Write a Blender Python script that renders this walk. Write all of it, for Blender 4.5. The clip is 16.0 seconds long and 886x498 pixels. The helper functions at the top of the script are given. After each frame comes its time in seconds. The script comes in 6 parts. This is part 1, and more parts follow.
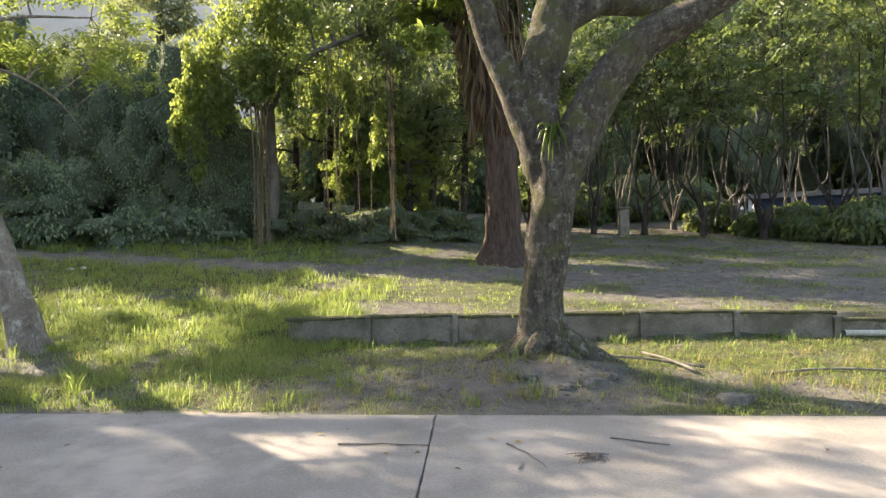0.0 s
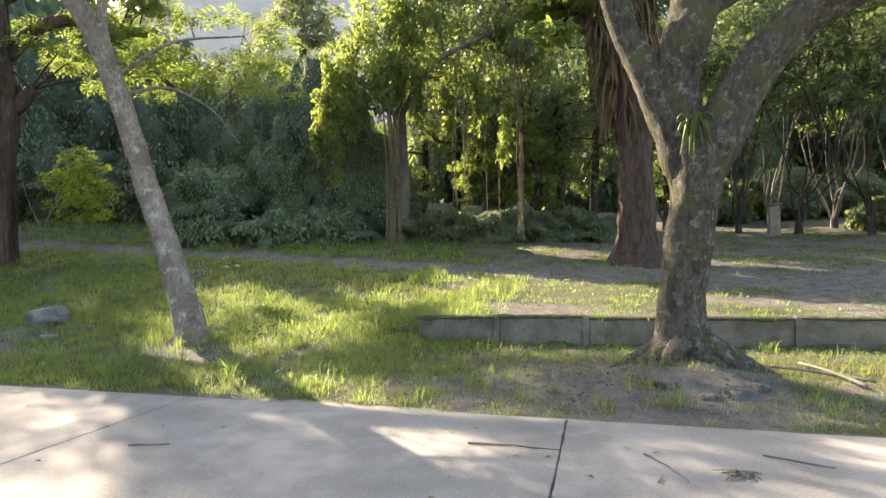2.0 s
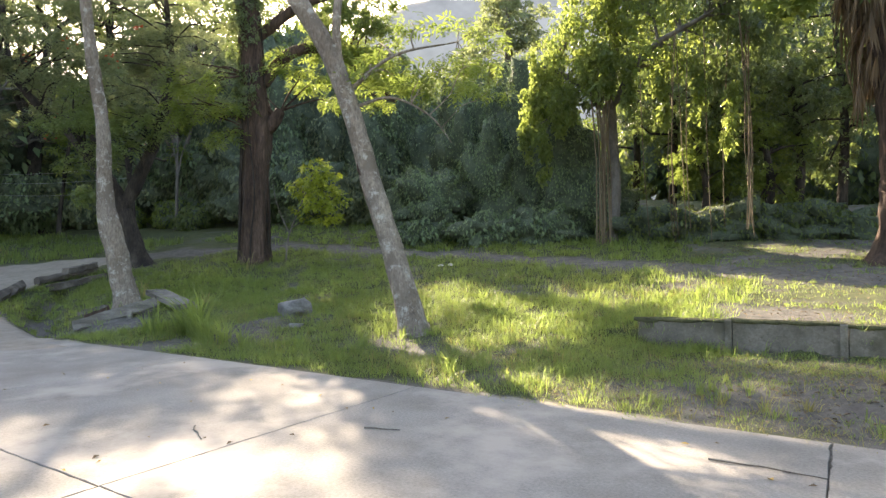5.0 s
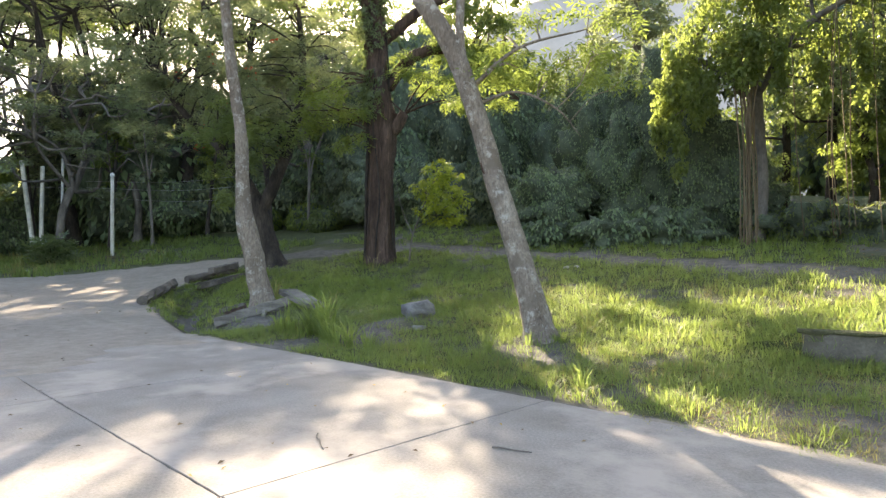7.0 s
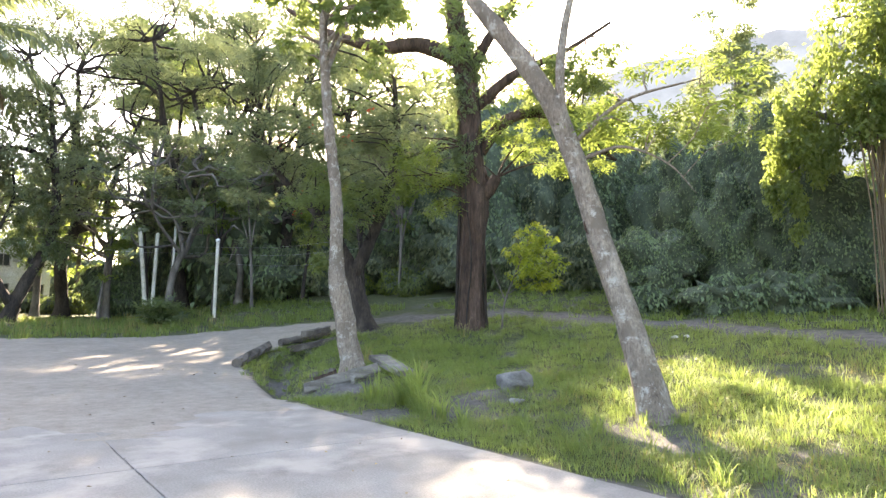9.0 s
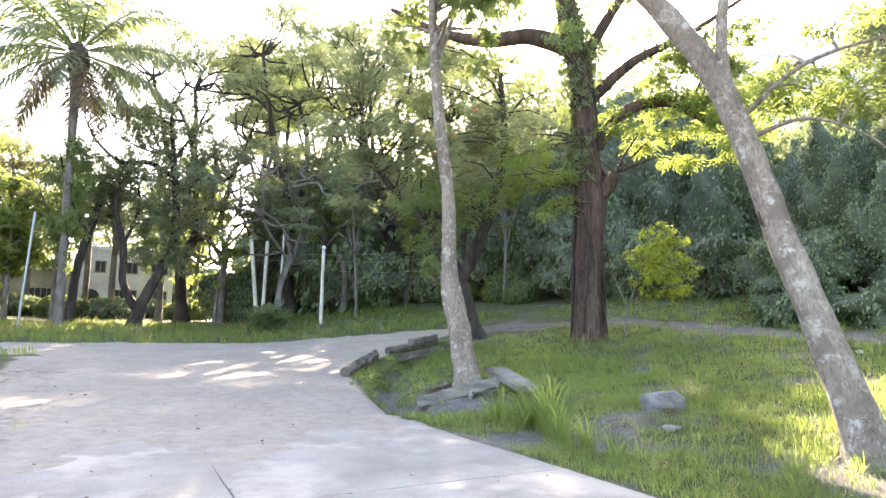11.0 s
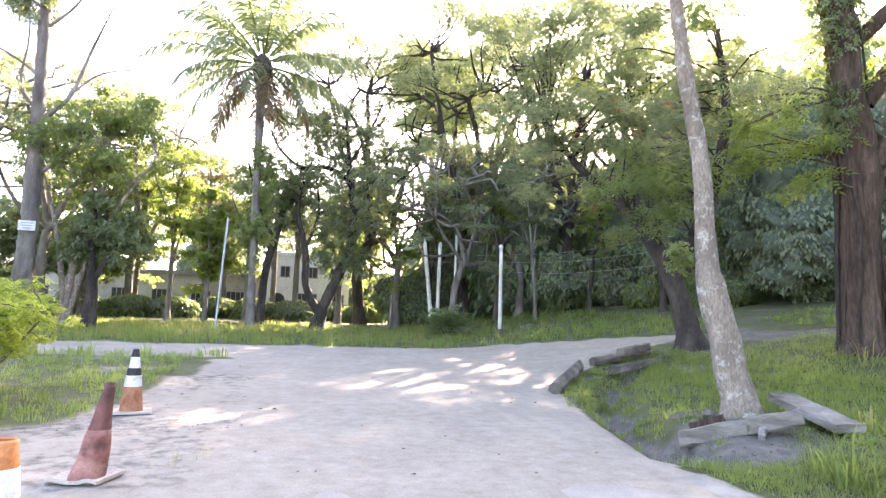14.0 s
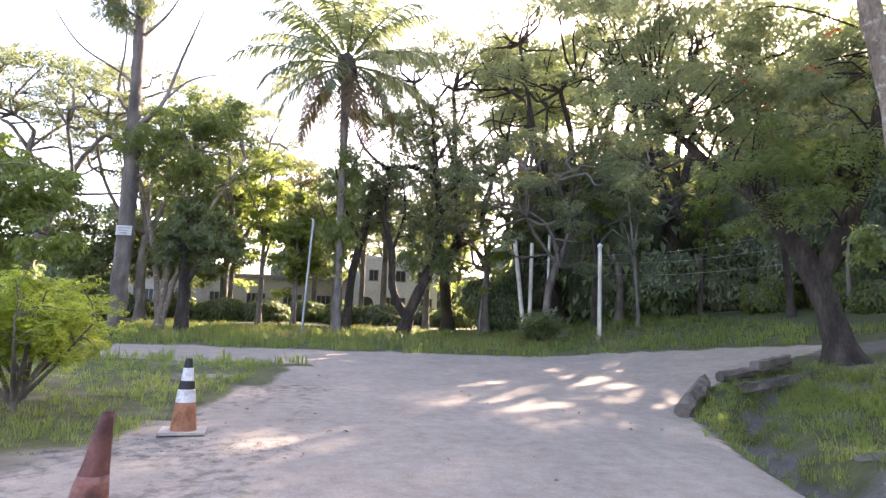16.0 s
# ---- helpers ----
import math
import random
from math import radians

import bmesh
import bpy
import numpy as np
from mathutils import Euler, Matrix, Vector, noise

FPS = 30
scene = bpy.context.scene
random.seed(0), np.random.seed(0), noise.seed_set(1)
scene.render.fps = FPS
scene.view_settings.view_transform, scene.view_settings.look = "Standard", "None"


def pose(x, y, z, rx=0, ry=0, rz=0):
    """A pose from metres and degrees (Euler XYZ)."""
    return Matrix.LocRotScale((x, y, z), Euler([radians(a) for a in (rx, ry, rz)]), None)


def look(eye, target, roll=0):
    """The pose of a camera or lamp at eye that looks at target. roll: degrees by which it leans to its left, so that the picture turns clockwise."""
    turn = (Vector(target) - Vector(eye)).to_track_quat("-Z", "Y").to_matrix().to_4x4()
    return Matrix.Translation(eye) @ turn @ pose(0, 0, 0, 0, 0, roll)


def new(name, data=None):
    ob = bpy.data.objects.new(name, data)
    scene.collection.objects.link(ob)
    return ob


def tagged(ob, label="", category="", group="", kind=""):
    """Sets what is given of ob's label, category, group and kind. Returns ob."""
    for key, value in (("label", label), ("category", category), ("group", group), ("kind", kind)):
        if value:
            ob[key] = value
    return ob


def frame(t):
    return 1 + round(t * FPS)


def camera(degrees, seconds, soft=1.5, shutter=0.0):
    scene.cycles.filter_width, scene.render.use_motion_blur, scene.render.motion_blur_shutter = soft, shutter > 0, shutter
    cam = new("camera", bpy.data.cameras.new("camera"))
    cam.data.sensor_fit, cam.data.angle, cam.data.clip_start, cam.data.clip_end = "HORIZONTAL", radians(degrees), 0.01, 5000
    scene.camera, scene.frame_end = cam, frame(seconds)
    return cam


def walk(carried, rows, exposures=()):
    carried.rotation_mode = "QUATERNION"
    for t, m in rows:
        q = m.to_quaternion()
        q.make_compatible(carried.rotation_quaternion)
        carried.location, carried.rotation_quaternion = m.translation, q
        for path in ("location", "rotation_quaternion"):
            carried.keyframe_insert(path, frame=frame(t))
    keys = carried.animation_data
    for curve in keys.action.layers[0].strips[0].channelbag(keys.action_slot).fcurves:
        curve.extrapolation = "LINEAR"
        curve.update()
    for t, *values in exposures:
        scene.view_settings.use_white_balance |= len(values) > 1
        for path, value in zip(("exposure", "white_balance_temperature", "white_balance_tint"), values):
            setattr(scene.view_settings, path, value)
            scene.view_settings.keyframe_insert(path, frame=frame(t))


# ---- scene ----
# ---- camera and its walk ----
cam = camera(71.56, 16.0, soft=1.4)
# seconds, eye x y z, yaw to the left from +y, pitch up, lean
PATH = [
    (0.0, 0.308, 0.061, 1.435, 2.82, 0.14, -0.82),
    (0.5, 0.299, 0.052, 1.443, 5.64, 0.2, -0.71),
    (1.0, 0.296, 0.063, 1.439, 8.65, 0.22, -0.7),
    (1.5, 0.283, 0.076, 1.437, 11.4, 0.25, -0.67),
    (2.0, 0.279, 0.115, 1.426, 14.64, 0.31, -0.71),
    (2.5, 0.27, 0.121, 1.412, 17.86, 0.43, -0.66),
    (3.0, 0.263, 0.135, 1.406, 21.29, 0.52, -0.68),
    (3.5, 0.258, 0.141, 1.402, 24.23, 0.56, -0.71),
    (4.0, 0.248, 0.155, 1.381, 27.55, 0.61, -0.74),
    (6.5, -0.218, 0.425, 1.395, 41.69, 0.72, -0.75),
    (7.0, -0.258, 0.533, 1.401, 44.75, 0.82, -0.66),
    (7.5, -0.321, 0.596, 1.395, 47.77, 0.91, -0.52),
    (8.0, -0.456, 0.656, 1.406, 49.8, 1.73, -0.26),
    (8.2, -0.521, 0.686, 1.401, 50.21, 3.32, -0.35),
    (9.2, -0.935, 0.92, 1.408, 53.7, 7.35, 0.3),
    (10.3, -1.533, 1.129, 1.418, 58.34, 7.78, 0.78),
    (10.5, -1.702, 1.144, 1.433, 59.39, 7.69, 0.89),
    (11.0, -2.219, 1.188, 1.44, 62.03, 7.6, 0.78),
    (11.5, -2.723, 1.124, 1.474, 64.87, 7.53, 1.06),
    (12.0, -3.262, 1.044, 1.504, 67.52, 7.52, 1.26),
    (12.5, -3.785, 1.046, 1.507, 69.95, 7.53, 1.25),
    (13.0, -4.303, 1.035, 1.497, 72.58, 7.58, 1.38),
    (13.5, -4.771, 0.996, 1.509, 74.73, 7.65, 1.56),
    (14.0, -5.319, 1.081, 1.496, 76.82, 7.67, 1.54),
    (14.5, -5.803, 1.142, 1.503, 79.04, 7.66, 1.63),
    (15.0, -6.333, 1.179, 1.536, 81.1, 7.67, 1.86),
    (15.5, -6.818, 1.287, 1.557, 83.1, 7.75, 1.88),
    (16.0, -7.303, 1.339, 1.562, 85.11, 7.82, 2.01),
]
walk(cam, [(t, pose(x, y, z, 90 + pitch, 0, yaw) @ pose(0, 0, 0, 0, 0, lean)) for t, x, y, z, yaw, pitch, lean in PATH],
     exposures=[(0.0, 1.74, 7350, 15), (2.0, 1.96, 7350, 15), (4.0, 2.06, 7350, 15), (6.5, 2.0, 7300, 15), (7.0, 2.1, 7300, 15), (8.0, 2.4, 7300, 16), (10.5, 3.04, 7200, 20), (12.0, 3.18, 7200, 22), (13.5, 3.3, 7150, 25), (15.0, 3.22, 7150, 27), (16.0, 2.58, 7150, 30)])

# ---- sky and sun ----
SUN_YAW, SUN_UP = 55.4, 28.5
world = bpy.data.worlds.new("sky")
scene.world = world
world.use_nodes = True
sky = world.node_tree.nodes.new("ShaderNodeTexSky")
sky.sky_type, sky.sun_disc = "NISHITA", False
sky.sun_elevation, sky.sun_rotation = radians(SUN_UP), radians(360 - SUN_YAW)
sky.air_density, sky.dust_density = 1.0, 2.2
back = world.node_tree.nodes["Background"]
back.inputs["Strength"].default_value = 0.15
world.node_tree.links.new(sky.outputs[0], back.inputs[0])
sun_data = bpy.data.lights.new("sun", "SUN")
sun_data.energy, sun_data.angle, sun_data.color = 5.0, radians(0.5), (1.0, 0.89, 0.72)
sun = new("sun", sun_data)
sun_way = Vector((-math.sin(radians(SUN_YAW)) * math.cos(radians(SUN_UP)), math.cos(radians(SUN_YAW)) * math.cos(radians(SUN_UP)), math.sin(radians(SUN_UP))))
sun.matrix_world = look(sun_way * 60, (0, 0, 0))

# ---- materials ----


def nodes_of(name):
    m = bpy.data.materials.new(name)
    m.use_nodes = True
    nt = m.node_tree
    return m, nt, nt.nodes["Principled BSDF"], nt.nodes["Material Output"]


def add(nt, kind, **values):
    n = nt.nodes.new(kind)
    for key, v in values.items():
        n.inputs[key.replace("_", " ")].default_value = v
    return n


def noise_of(nt, scale, detail=5.0, rough=0.6, stretch=None):
    tc = nt.nodes.new("ShaderNodeNewGeometry")
    n = add(nt, "ShaderNodeTexNoise", Scale=scale, Detail=detail, Roughness=rough)
    if stretch:
        mp = nt.nodes.new("ShaderNodeMapping")
        mp.inputs["Scale"].default_value = stretch
        nt.links.new(tc.outputs["Position"], mp.inputs["Vector"])
        nt.links.new(mp.outputs[0], n.inputs["Vector"])
    else:
        nt.links.new(tc.outputs["Position"], n.inputs["Vector"])
    return n


def ramp_of(nt, source, stops):
    r = nt.nodes.new("ShaderNodeValToRGB")
    while len(r.color_ramp.elements) < len(stops):
        r.color_ramp.elements.new(0.5)
    for e, (p, c) in zip(r.color_ramp.elements, stops):
        e.position, e.color = p, (*c, 1)
    nt.links.new(source, r.inputs[0])
    return r


def mix_of(nt, fac, a, b, blend="MIX"):
    m = nt.nodes.new("ShaderNodeMix")
    m.data_type, m.blend_type = "RGBA", blend
    for sock, v in ((m.inputs[0], fac), (m.inputs[6], a), (m.inputs[7], b)):
        if isinstance(v, (int, float)):
            sock.default_value = v
        elif isinstance(v, tuple):
            sock.default_value = (*v, 1)
        else:
            nt.links.new(v, sock)
    return m.outputs[2]


def rough_surface(name, dark, mid, light, coarse=1.2, fine=18.0, bump=0.4, depth=0.02, rough=0.9, stretch=None, stain=None, stain_scale=0.5, metal=0.0, spots=None, spot_scale=8.0, contrast=1.0):
    """Two scales of tone, fine relief, and patches of a second colour."""
    m, nt, bsdf, out = nodes_of(name)
    a, b = noise_of(nt, coarse, stretch=stretch), noise_of(nt, fine, 8.0, 0.7, stretch=stretch)
    base = ramp_of(nt, a.outputs[0], [(0.3, dark), (0.5, mid), (0.72, light)]).outputs[0]
    tone = ramp_of(nt, b.outputs[0], [(0.3, (0.55 / contrast,) * 3), (0.7, (1.15 * contrast ** 0.3,) * 3)]).outputs[0]
    col = mix_of(nt, 0.8 if contrast == 1.0 else 1.0, base, tone, "MULTIPLY")
    if stain:
        s = noise_of(nt, stain_scale, 6.0, 0.65)
        f = ramp_of(nt, s.outputs[0], [(0.5, (0, 0, 0)), (0.62, (1, 1, 1))]).outputs[0]
        col = mix_of(nt, f, col, stain)
    if spots:
        s = noise_of(nt, spot_scale, 9.0, 0.75)
        f = ramp_of(nt, s.outputs[0], [(0.54, (0, 0, 0)), (0.62, (1, 1, 1))]).outputs[0]
        col = mix_of(nt, f, col, spots)
    nt.links.new(col, bsdf.inputs["Base Color"])
    bsdf.inputs["Roughness"].default_value, bsdf.inputs["Metallic"].default_value = rough, metal
    bp = add(nt, "ShaderNodeBump", Strength=bump, Distance=depth)
    nt.links.new(b.outputs[0], bp.inputs["Height"])
    nt.links.new(bp.outputs[0], bsdf.inputs["Normal"])
    return m


def leaf_material(name, dark, light, through_colour, translucent=0.45, rough=0.45):
    m, nt, bsdf, out = nodes_of(name)
    geo = nt.nodes.new("ShaderNodeNewGeometry")
    big = noise_of(nt, 0.35, 3.0)
    f = nt.nodes.new("ShaderNodeMath")
    f.operation = "MULTIPLY_ADD"
    nt.links.new(geo.outputs["Random Per Island"], f.inputs[0])
    f.inputs[1].default_value = 0.6
    g = nt.nodes.new("ShaderNodeMath")
    g.operation = "MULTIPLY_ADD"
    nt.links.new(big.outputs[0], g.inputs[0])
    g.inputs[1].default_value, g.inputs[2].default_value = 1.2, -0.4
    nt.links.new(g.outputs[0], f.inputs[2])
    col = ramp_of(nt, f.outputs[0], [(0.1, dark), (0.85, light)]).outputs[0]
    nt.links.new(col, bsdf.inputs["Base Color"])
    bsdf.inputs["Roughness"].default_value = rough
    tr = nt.nodes.new("ShaderNodeBsdfTranslucent")
    nt.links.new(mix_of(nt, 0.5, mix_of(nt, 1.0, col, (2.2, 2.2, 1.6), "MULTIPLY"), through_colour), tr.inputs[0])
    mx = nt.nodes.new("ShaderNodeMixShader")
    mx.inputs[0].default_value = translucent
    nt.links.new(bsdf.outputs[0], mx.inputs[1])
    nt.links.new(tr.outputs[0], mx.inputs[2])
    nt.links.new(mx.outputs[0], out.inputs[0])
    return m


def plain(name, colour, rough=0.6, metal=0.0):
    return rough_surface(name, tuple(c * 0.8 for c in colour), colour, tuple(min(1, c * 1.1) for c in colour), 3.0, 40.0, 0.1, 0.004, rough, metal=metal)


LEAF_DARK = leaf_material("leaf_dark", (0.075, 0.1, 0.052), (0.155, 0.195, 0.09), (0.3, 0.4, 0.09), 0.34, 0.34)
LEAF_MID = leaf_material("leaf_mid", (0.065, 0.098, 0.038), (0.15, 0.19, 0.07), (0.4, 0.48, 0.13), 0.48)
LEAF_LIGHT = leaf_material("leaf_light", (0.07, 0.102, 0.024), (0.165, 0.21, 0.055), (0.43, 0.53, 0.12), 0.5)
LEAF_VINE = leaf_material("leaf_vine", (0.075, 0.11, 0.03), (0.19, 0.235, 0.075), (0.5, 0.58, 0.15), 0.55, 0.28)
LEAF_BLUE = leaf_material("leaf_blue", (0.095, 0.145, 0.07), (0.2, 0.275, 0.135), (0.38, 0.5, 0.17), 0.2, 0.4)
LEAF_GREY = leaf_material("leaf_grey_green", (0.1, 0.125, 0.07), (0.21, 0.245, 0.135), (0.34, 0.42, 0.16), 0.22, 0.5)
LEAF_FINE = leaf_material("leaf_fine", (0.095, 0.118, 0.075), (0.18, 0.205, 0.12), (0.36, 0.42, 0.18), 0.46, 0.6)
LEAF_GOLD = leaf_material("leaf_gold", (0.1, 0.14, 0.022), (0.27, 0.32, 0.05), (0.56, 0.64, 0.1), 0.52)
LEAF_DRY = leaf_material("leaf_dry", (0.09, 0.06, 0.035), (0.24, 0.17, 0.1), (0.3, 0.2, 0.1), 0.25, 0.8)
LEAF_FALLEN = leaf_material("leaf_fallen", (0.07, 0.045, 0.025), (0.3, 0.22, 0.12), (0.3, 0.2, 0.1), 0.1, 0.8)
LEAF_YELLOW = leaf_material("leaf_yellow", (0.3, 0.17, 0.04), (0.5, 0.36, 0.08), (0.5, 0.35, 0.08), 0.15, 0.7)
FLOWER_RED = leaf_material("flower_red", (0.4, 0.05, 0.025), (0.58, 0.12, 0.06), (0.55, 0.1, 0.05), 0.3)
GRASS = leaf_material("grass_blade", (0.052, 0.084, 0.03), (0.16, 0.215, 0.07), (0.52, 0.64, 0.15), 0.56, 0.5)
GRASS_DRY = leaf_material("grass_dry", (0.13, 0.11, 0.04), (0.32, 0.3, 0.12), (0.5, 0.46, 0.15), 0.4, 0.7)
BARK_MOSS = rough_surface("bark_mossy", (0.06, 0.05, 0.038), (0.115, 0.098, 0.074), (0.19, 0.165, 0.128), 5.0, 22.0, 1.0, 0.1, 0.95, (1, 1, 0.45), (0.115, 0.118, 0.045), 2.6, spots=(0.27, 0.26, 0.21), spot_scale=9.0, contrast=2.2)
BARK_PALE = rough_surface("bark_pale", (0.19, 0.148, 0.11), (0.3, 0.245, 0.19), (0.41, 0.355, 0.285), 3.0, 26.0, 0.8, 0.05, 0.95, (1, 1, 0.35), (0.19, 0.155, 0.12), 2.2, contrast=1.4, spots=(0.46, 0.43, 0.37), spot_scale=4.5)
BARK_RED = rough_surface("bark_reddish", (0.05, 0.03, 0.022), (0.11, 0.07, 0.05), (0.18, 0.12, 0.09), 3.0, 16.0, 1.0, 0.1, 0.95, (1, 1, 0.16), contrast=2.0)
BARK_DARK = rough_surface("bark_dark", (0.025, 0.02, 0.017), (0.06, 0.047, 0.038), (0.11, 0.09, 0.072), 3.0, 16.0, 1.0, 0.08, 0.95, (1, 1, 0.3), contrast=1.6)
BARK_GREY = rough_surface("bark_grey", (0.09, 0.08, 0.07), (0.17, 0.15, 0.13), (0.28, 0.25, 0.22), 2.5, 22.0, 0.8, 0.03, 0.95, (1, 1, 0.4))
ROOT = rough_surface("aerial_root", (0.1, 0.07, 0.042), (0.2, 0.145, 0.088), (0.32, 0.25, 0.16), 3.0, 30.0, 0.5, 0.01, 0.95, (1, 1, 0.1))
WEATHERED = rough_surface("weathered_wood", (0.1, 0.09, 0.075), (0.22, 0.2, 0.17), (0.36, 0.33, 0.29), 2.5, 30.0, 0.8, 0.02, 0.95, (0.5, 0.5, 3))
OLD_BEAM = rough_surface("old_dark_beam", (0.06, 0.05, 0.042), (0.14, 0.12, 0.1), (0.25, 0.22, 0.19), 2.0, 24.0, 0.8, 0.02, 0.95)
CONCRETE = rough_surface("road_concrete", (0.238, 0.22, 0.192), (0.305, 0.282, 0.248), (0.378, 0.352, 0.312), 1.1, 45.0, 0.25, 0.006, 0.9, None, (0.4, 0.36, 0.31), 0.6)
WALL_CONCRETE = rough_surface("wall_concrete", (0.13, 0.115, 0.09), (0.225, 0.2, 0.16), (0.32, 0.285, 0.235), 1.6, 28.0, 0.5, 0.015, 0.95, None, (0.12, 0.108, 0.075), 1.3, spots=(0.11, 0.098, 0.07), spot_scale=3.0)
MOSS = rough_surface("moss_crust", (0.05, 0.05, 0.028), (0.1, 0.1, 0.045), (0.17, 0.16, 0.08), 5.0, 40.0, 1.0, 0.02, 1.0)
ROCK = rough_surface("rock", (0.13, 0.12, 0.11), (0.25, 0.24, 0.225), (0.4, 0.385, 0.36), 4.0, 26.0, 0.8, 0.03, 0.9)
EARTHY_ROCK = rough_surface("earthy_rock", (0.09, 0.085, 0.07), (0.16, 0.15, 0.13), (0.25, 0.235, 0.205), 5.0, 26.0, 1.0, 0.03, 0.95, spots=(0.3, 0.29, 0.25), spot_scale=12.0)
PLASTER = rough_surface("house_plaster", (0.68, 0.7, 0.73), (0.77, 0.79, 0.82), (0.83, 0.84, 0.86), 0.5, 9.0, 0.2, 0.01, 0.9, None, (0.58, 0.59, 0.6), 0.4)
BEIGE = rough_surface("beige_plaster", (0.33, 0.32, 0.3), (0.45, 0.44, 0.42), (0.54, 0.53, 0.5), 0.5, 9.0, 0.2, 0.01, 0.9)
ROOFING = rough_surface("roof_sheet", (0.12, 0.12, 0.125), (0.22, 0.22, 0.225), (0.32, 0.32, 0.32), 0.8, 12.0, 0.3, 0.02, 0.8)
BLUE_PAINT = plain("blue_paint", (0.06, 0.1, 0.22), 0.6)
POLE_PAINT = rough_surface("pole_paint", (0.45, 0.42, 0.34), (0.62, 0.59, 0.5), (0.72, 0.7, 0.62), 2.0, 20.0, 0.15, 0.005, 0.7)
GREY_METAL = plain("grey_metal", (0.4, 0.42, 0.44), 0.5, 0.4)
WIRE = plain("wire", (0.5, 0.5, 0.52), 0.4, 0.6)
CONE_ORANGE = rough_surface("cone_orange", (0.5, 0.17, 0.05), (0.66, 0.25, 0.08), (0.74, 0.32, 0.13), 5.0, 40.0, 0.15, 0.003, 0.6, None, (0.5, 0.24, 0.12), 7.0)
CONE_RED = rough_surface("cone_faded_red", (0.19, 0.065, 0.048), (0.32, 0.125, 0.095), (0.46, 0.25, 0.2), 3.5, 30.0, 0.3, 0.004, 0.7, None, (0.1, 0.045, 0.035), 4.0)
CONE_WHITE = rough_surface("cone_white", (0.55, 0.55, 0.55), (0.72, 0.72, 0.72), (0.82, 0.82, 0.82), 6.0, 40.0, 0.1, 0.003, 0.5, None, (0.45, 0.42, 0.4), 9.0)
RUBBER = plain("black_rubber", (0.03, 0.028, 0.028), 0.7)
CONE_BASE = plain("pale_cone_base", (0.5, 0.44, 0.38), 0.8)
CONE_RUST = rough_surface("cone_rusty_orange", (0.22, 0.08, 0.04), (0.38, 0.16, 0.08), (0.46, 0.25, 0.16), 6.0, 40.0, 0.3, 0.004, 0.8)
SIGN_WHITE = plain("sign_white", (0.7, 0.7, 0.68), 0.5)
DARK_GLASS = plain("dark_window", (0.03, 0.035, 0.04), 0.45)
FRAME_GREY = plain("window_frame_grey", (0.4, 0.4, 0.4), 0.6)
DEAD_WOOD = rough_surface("dead_wood", (0.08, 0.068, 0.06), (0.18, 0.155, 0.135), (0.36, 0.32, 0.28), 1.2, 20.0, 0.7, 0.03, 0.95, (1, 1, 0.3))


def soil_material():
    """Bare soil, sand and a mat of low grass, mixed by where each lies in the plan."""
    m, nt, bsdf, out = nodes_of("soil_sand_and_turf")
    fine, mid, big = noise_of(nt, 30.0, 8.0, 0.75), noise_of(nt, 4.0, 6.0, 0.65), noise_of(nt, 0.7, 5.0)
    soil = ramp_of(nt, mid.outputs[0], [(0.3, (0.085, 0.079, 0.067)), (0.5, (0.145, 0.135, 0.117)), (0.7, (0.22, 0.205, 0.178))]).outputs[0]
    sand = ramp_of(nt, mid.outputs[0], [(0.3, (0.262, 0.228, 0.185)), (0.5, (0.322, 0.285, 0.235)), (0.72, (0.38, 0.34, 0.285))]).outputs[0]
    turf = ramp_of(nt, mid.outputs[0], [(0.3, (0.045, 0.055, 0.02)), (0.55, (0.085, 0.1, 0.03)), (0.75, (0.14, 0.13, 0.06))]).outputs[0]
    masks = []
    for layer in ("sand_cover", "turf_cover"):
        at = nt.nodes.new("ShaderNodeAttribute")
        at.attribute_name = layer
        s = nt.nodes.new("ShaderNodeMath")
        s.operation = "ADD"
        nt.links.new(at.outputs["Fac"], s.inputs[0])
        n = nt.nodes.new("ShaderNodeMath")
        n.operation = "MULTIPLY_ADD"
        nt.links.new(mid.outputs[0], n.inputs[0])
        n.inputs[1].default_value, n.inputs[2].default_value = 1.0, -0.5
        nt.links.new(n.outputs[0], s.inputs[1])
        masks.append(ramp_of(nt, s.outputs[0], [(0.35, (0, 0, 0)), (0.65, (1, 1, 1))]).outputs[0])
    col = mix_of(nt, masks[1], mix_of(nt, masks[0], soil, sand), turf)
    tone = ramp_of(nt, fine.outputs[0], [(0.3, (0.6, 0.6, 0.6)), (0.7, (1.15, 1.15, 1.15))]).outputs[0]
    tone2 = ramp_of(nt, big.outputs[0], [(0.3, (0.85, 0.84, 0.83)), (0.7, (1.08, 1.07, 1.05))]).outputs[0]
    nt.links.new(mix_of(nt, 0.8, mix_of(nt, 1.0, col, tone2, "MULTIPLY"), tone, "MULTIPLY"), bsdf.inputs["Base Color"])
    bsdf.inputs["Roughness"].default_value = 0.97
    bp = add(nt, "ShaderNodeBump", Strength=0.35, Distance=0.02)
    nt.links.new(fine.outputs[0], bp.inputs["Height"])
    calm = ramp_of(nt, masks[0], [(0.0, (0.9, 0.9, 0.9)), (1.0, (0.1, 0.1, 0.1))])
    nt.links.new(calm.outputs[0], bp.inputs["Strength"])
    nt.links.new(bp.outputs[0], bsdf.inputs["Normal"])
    return m


SOIL = soil_material()


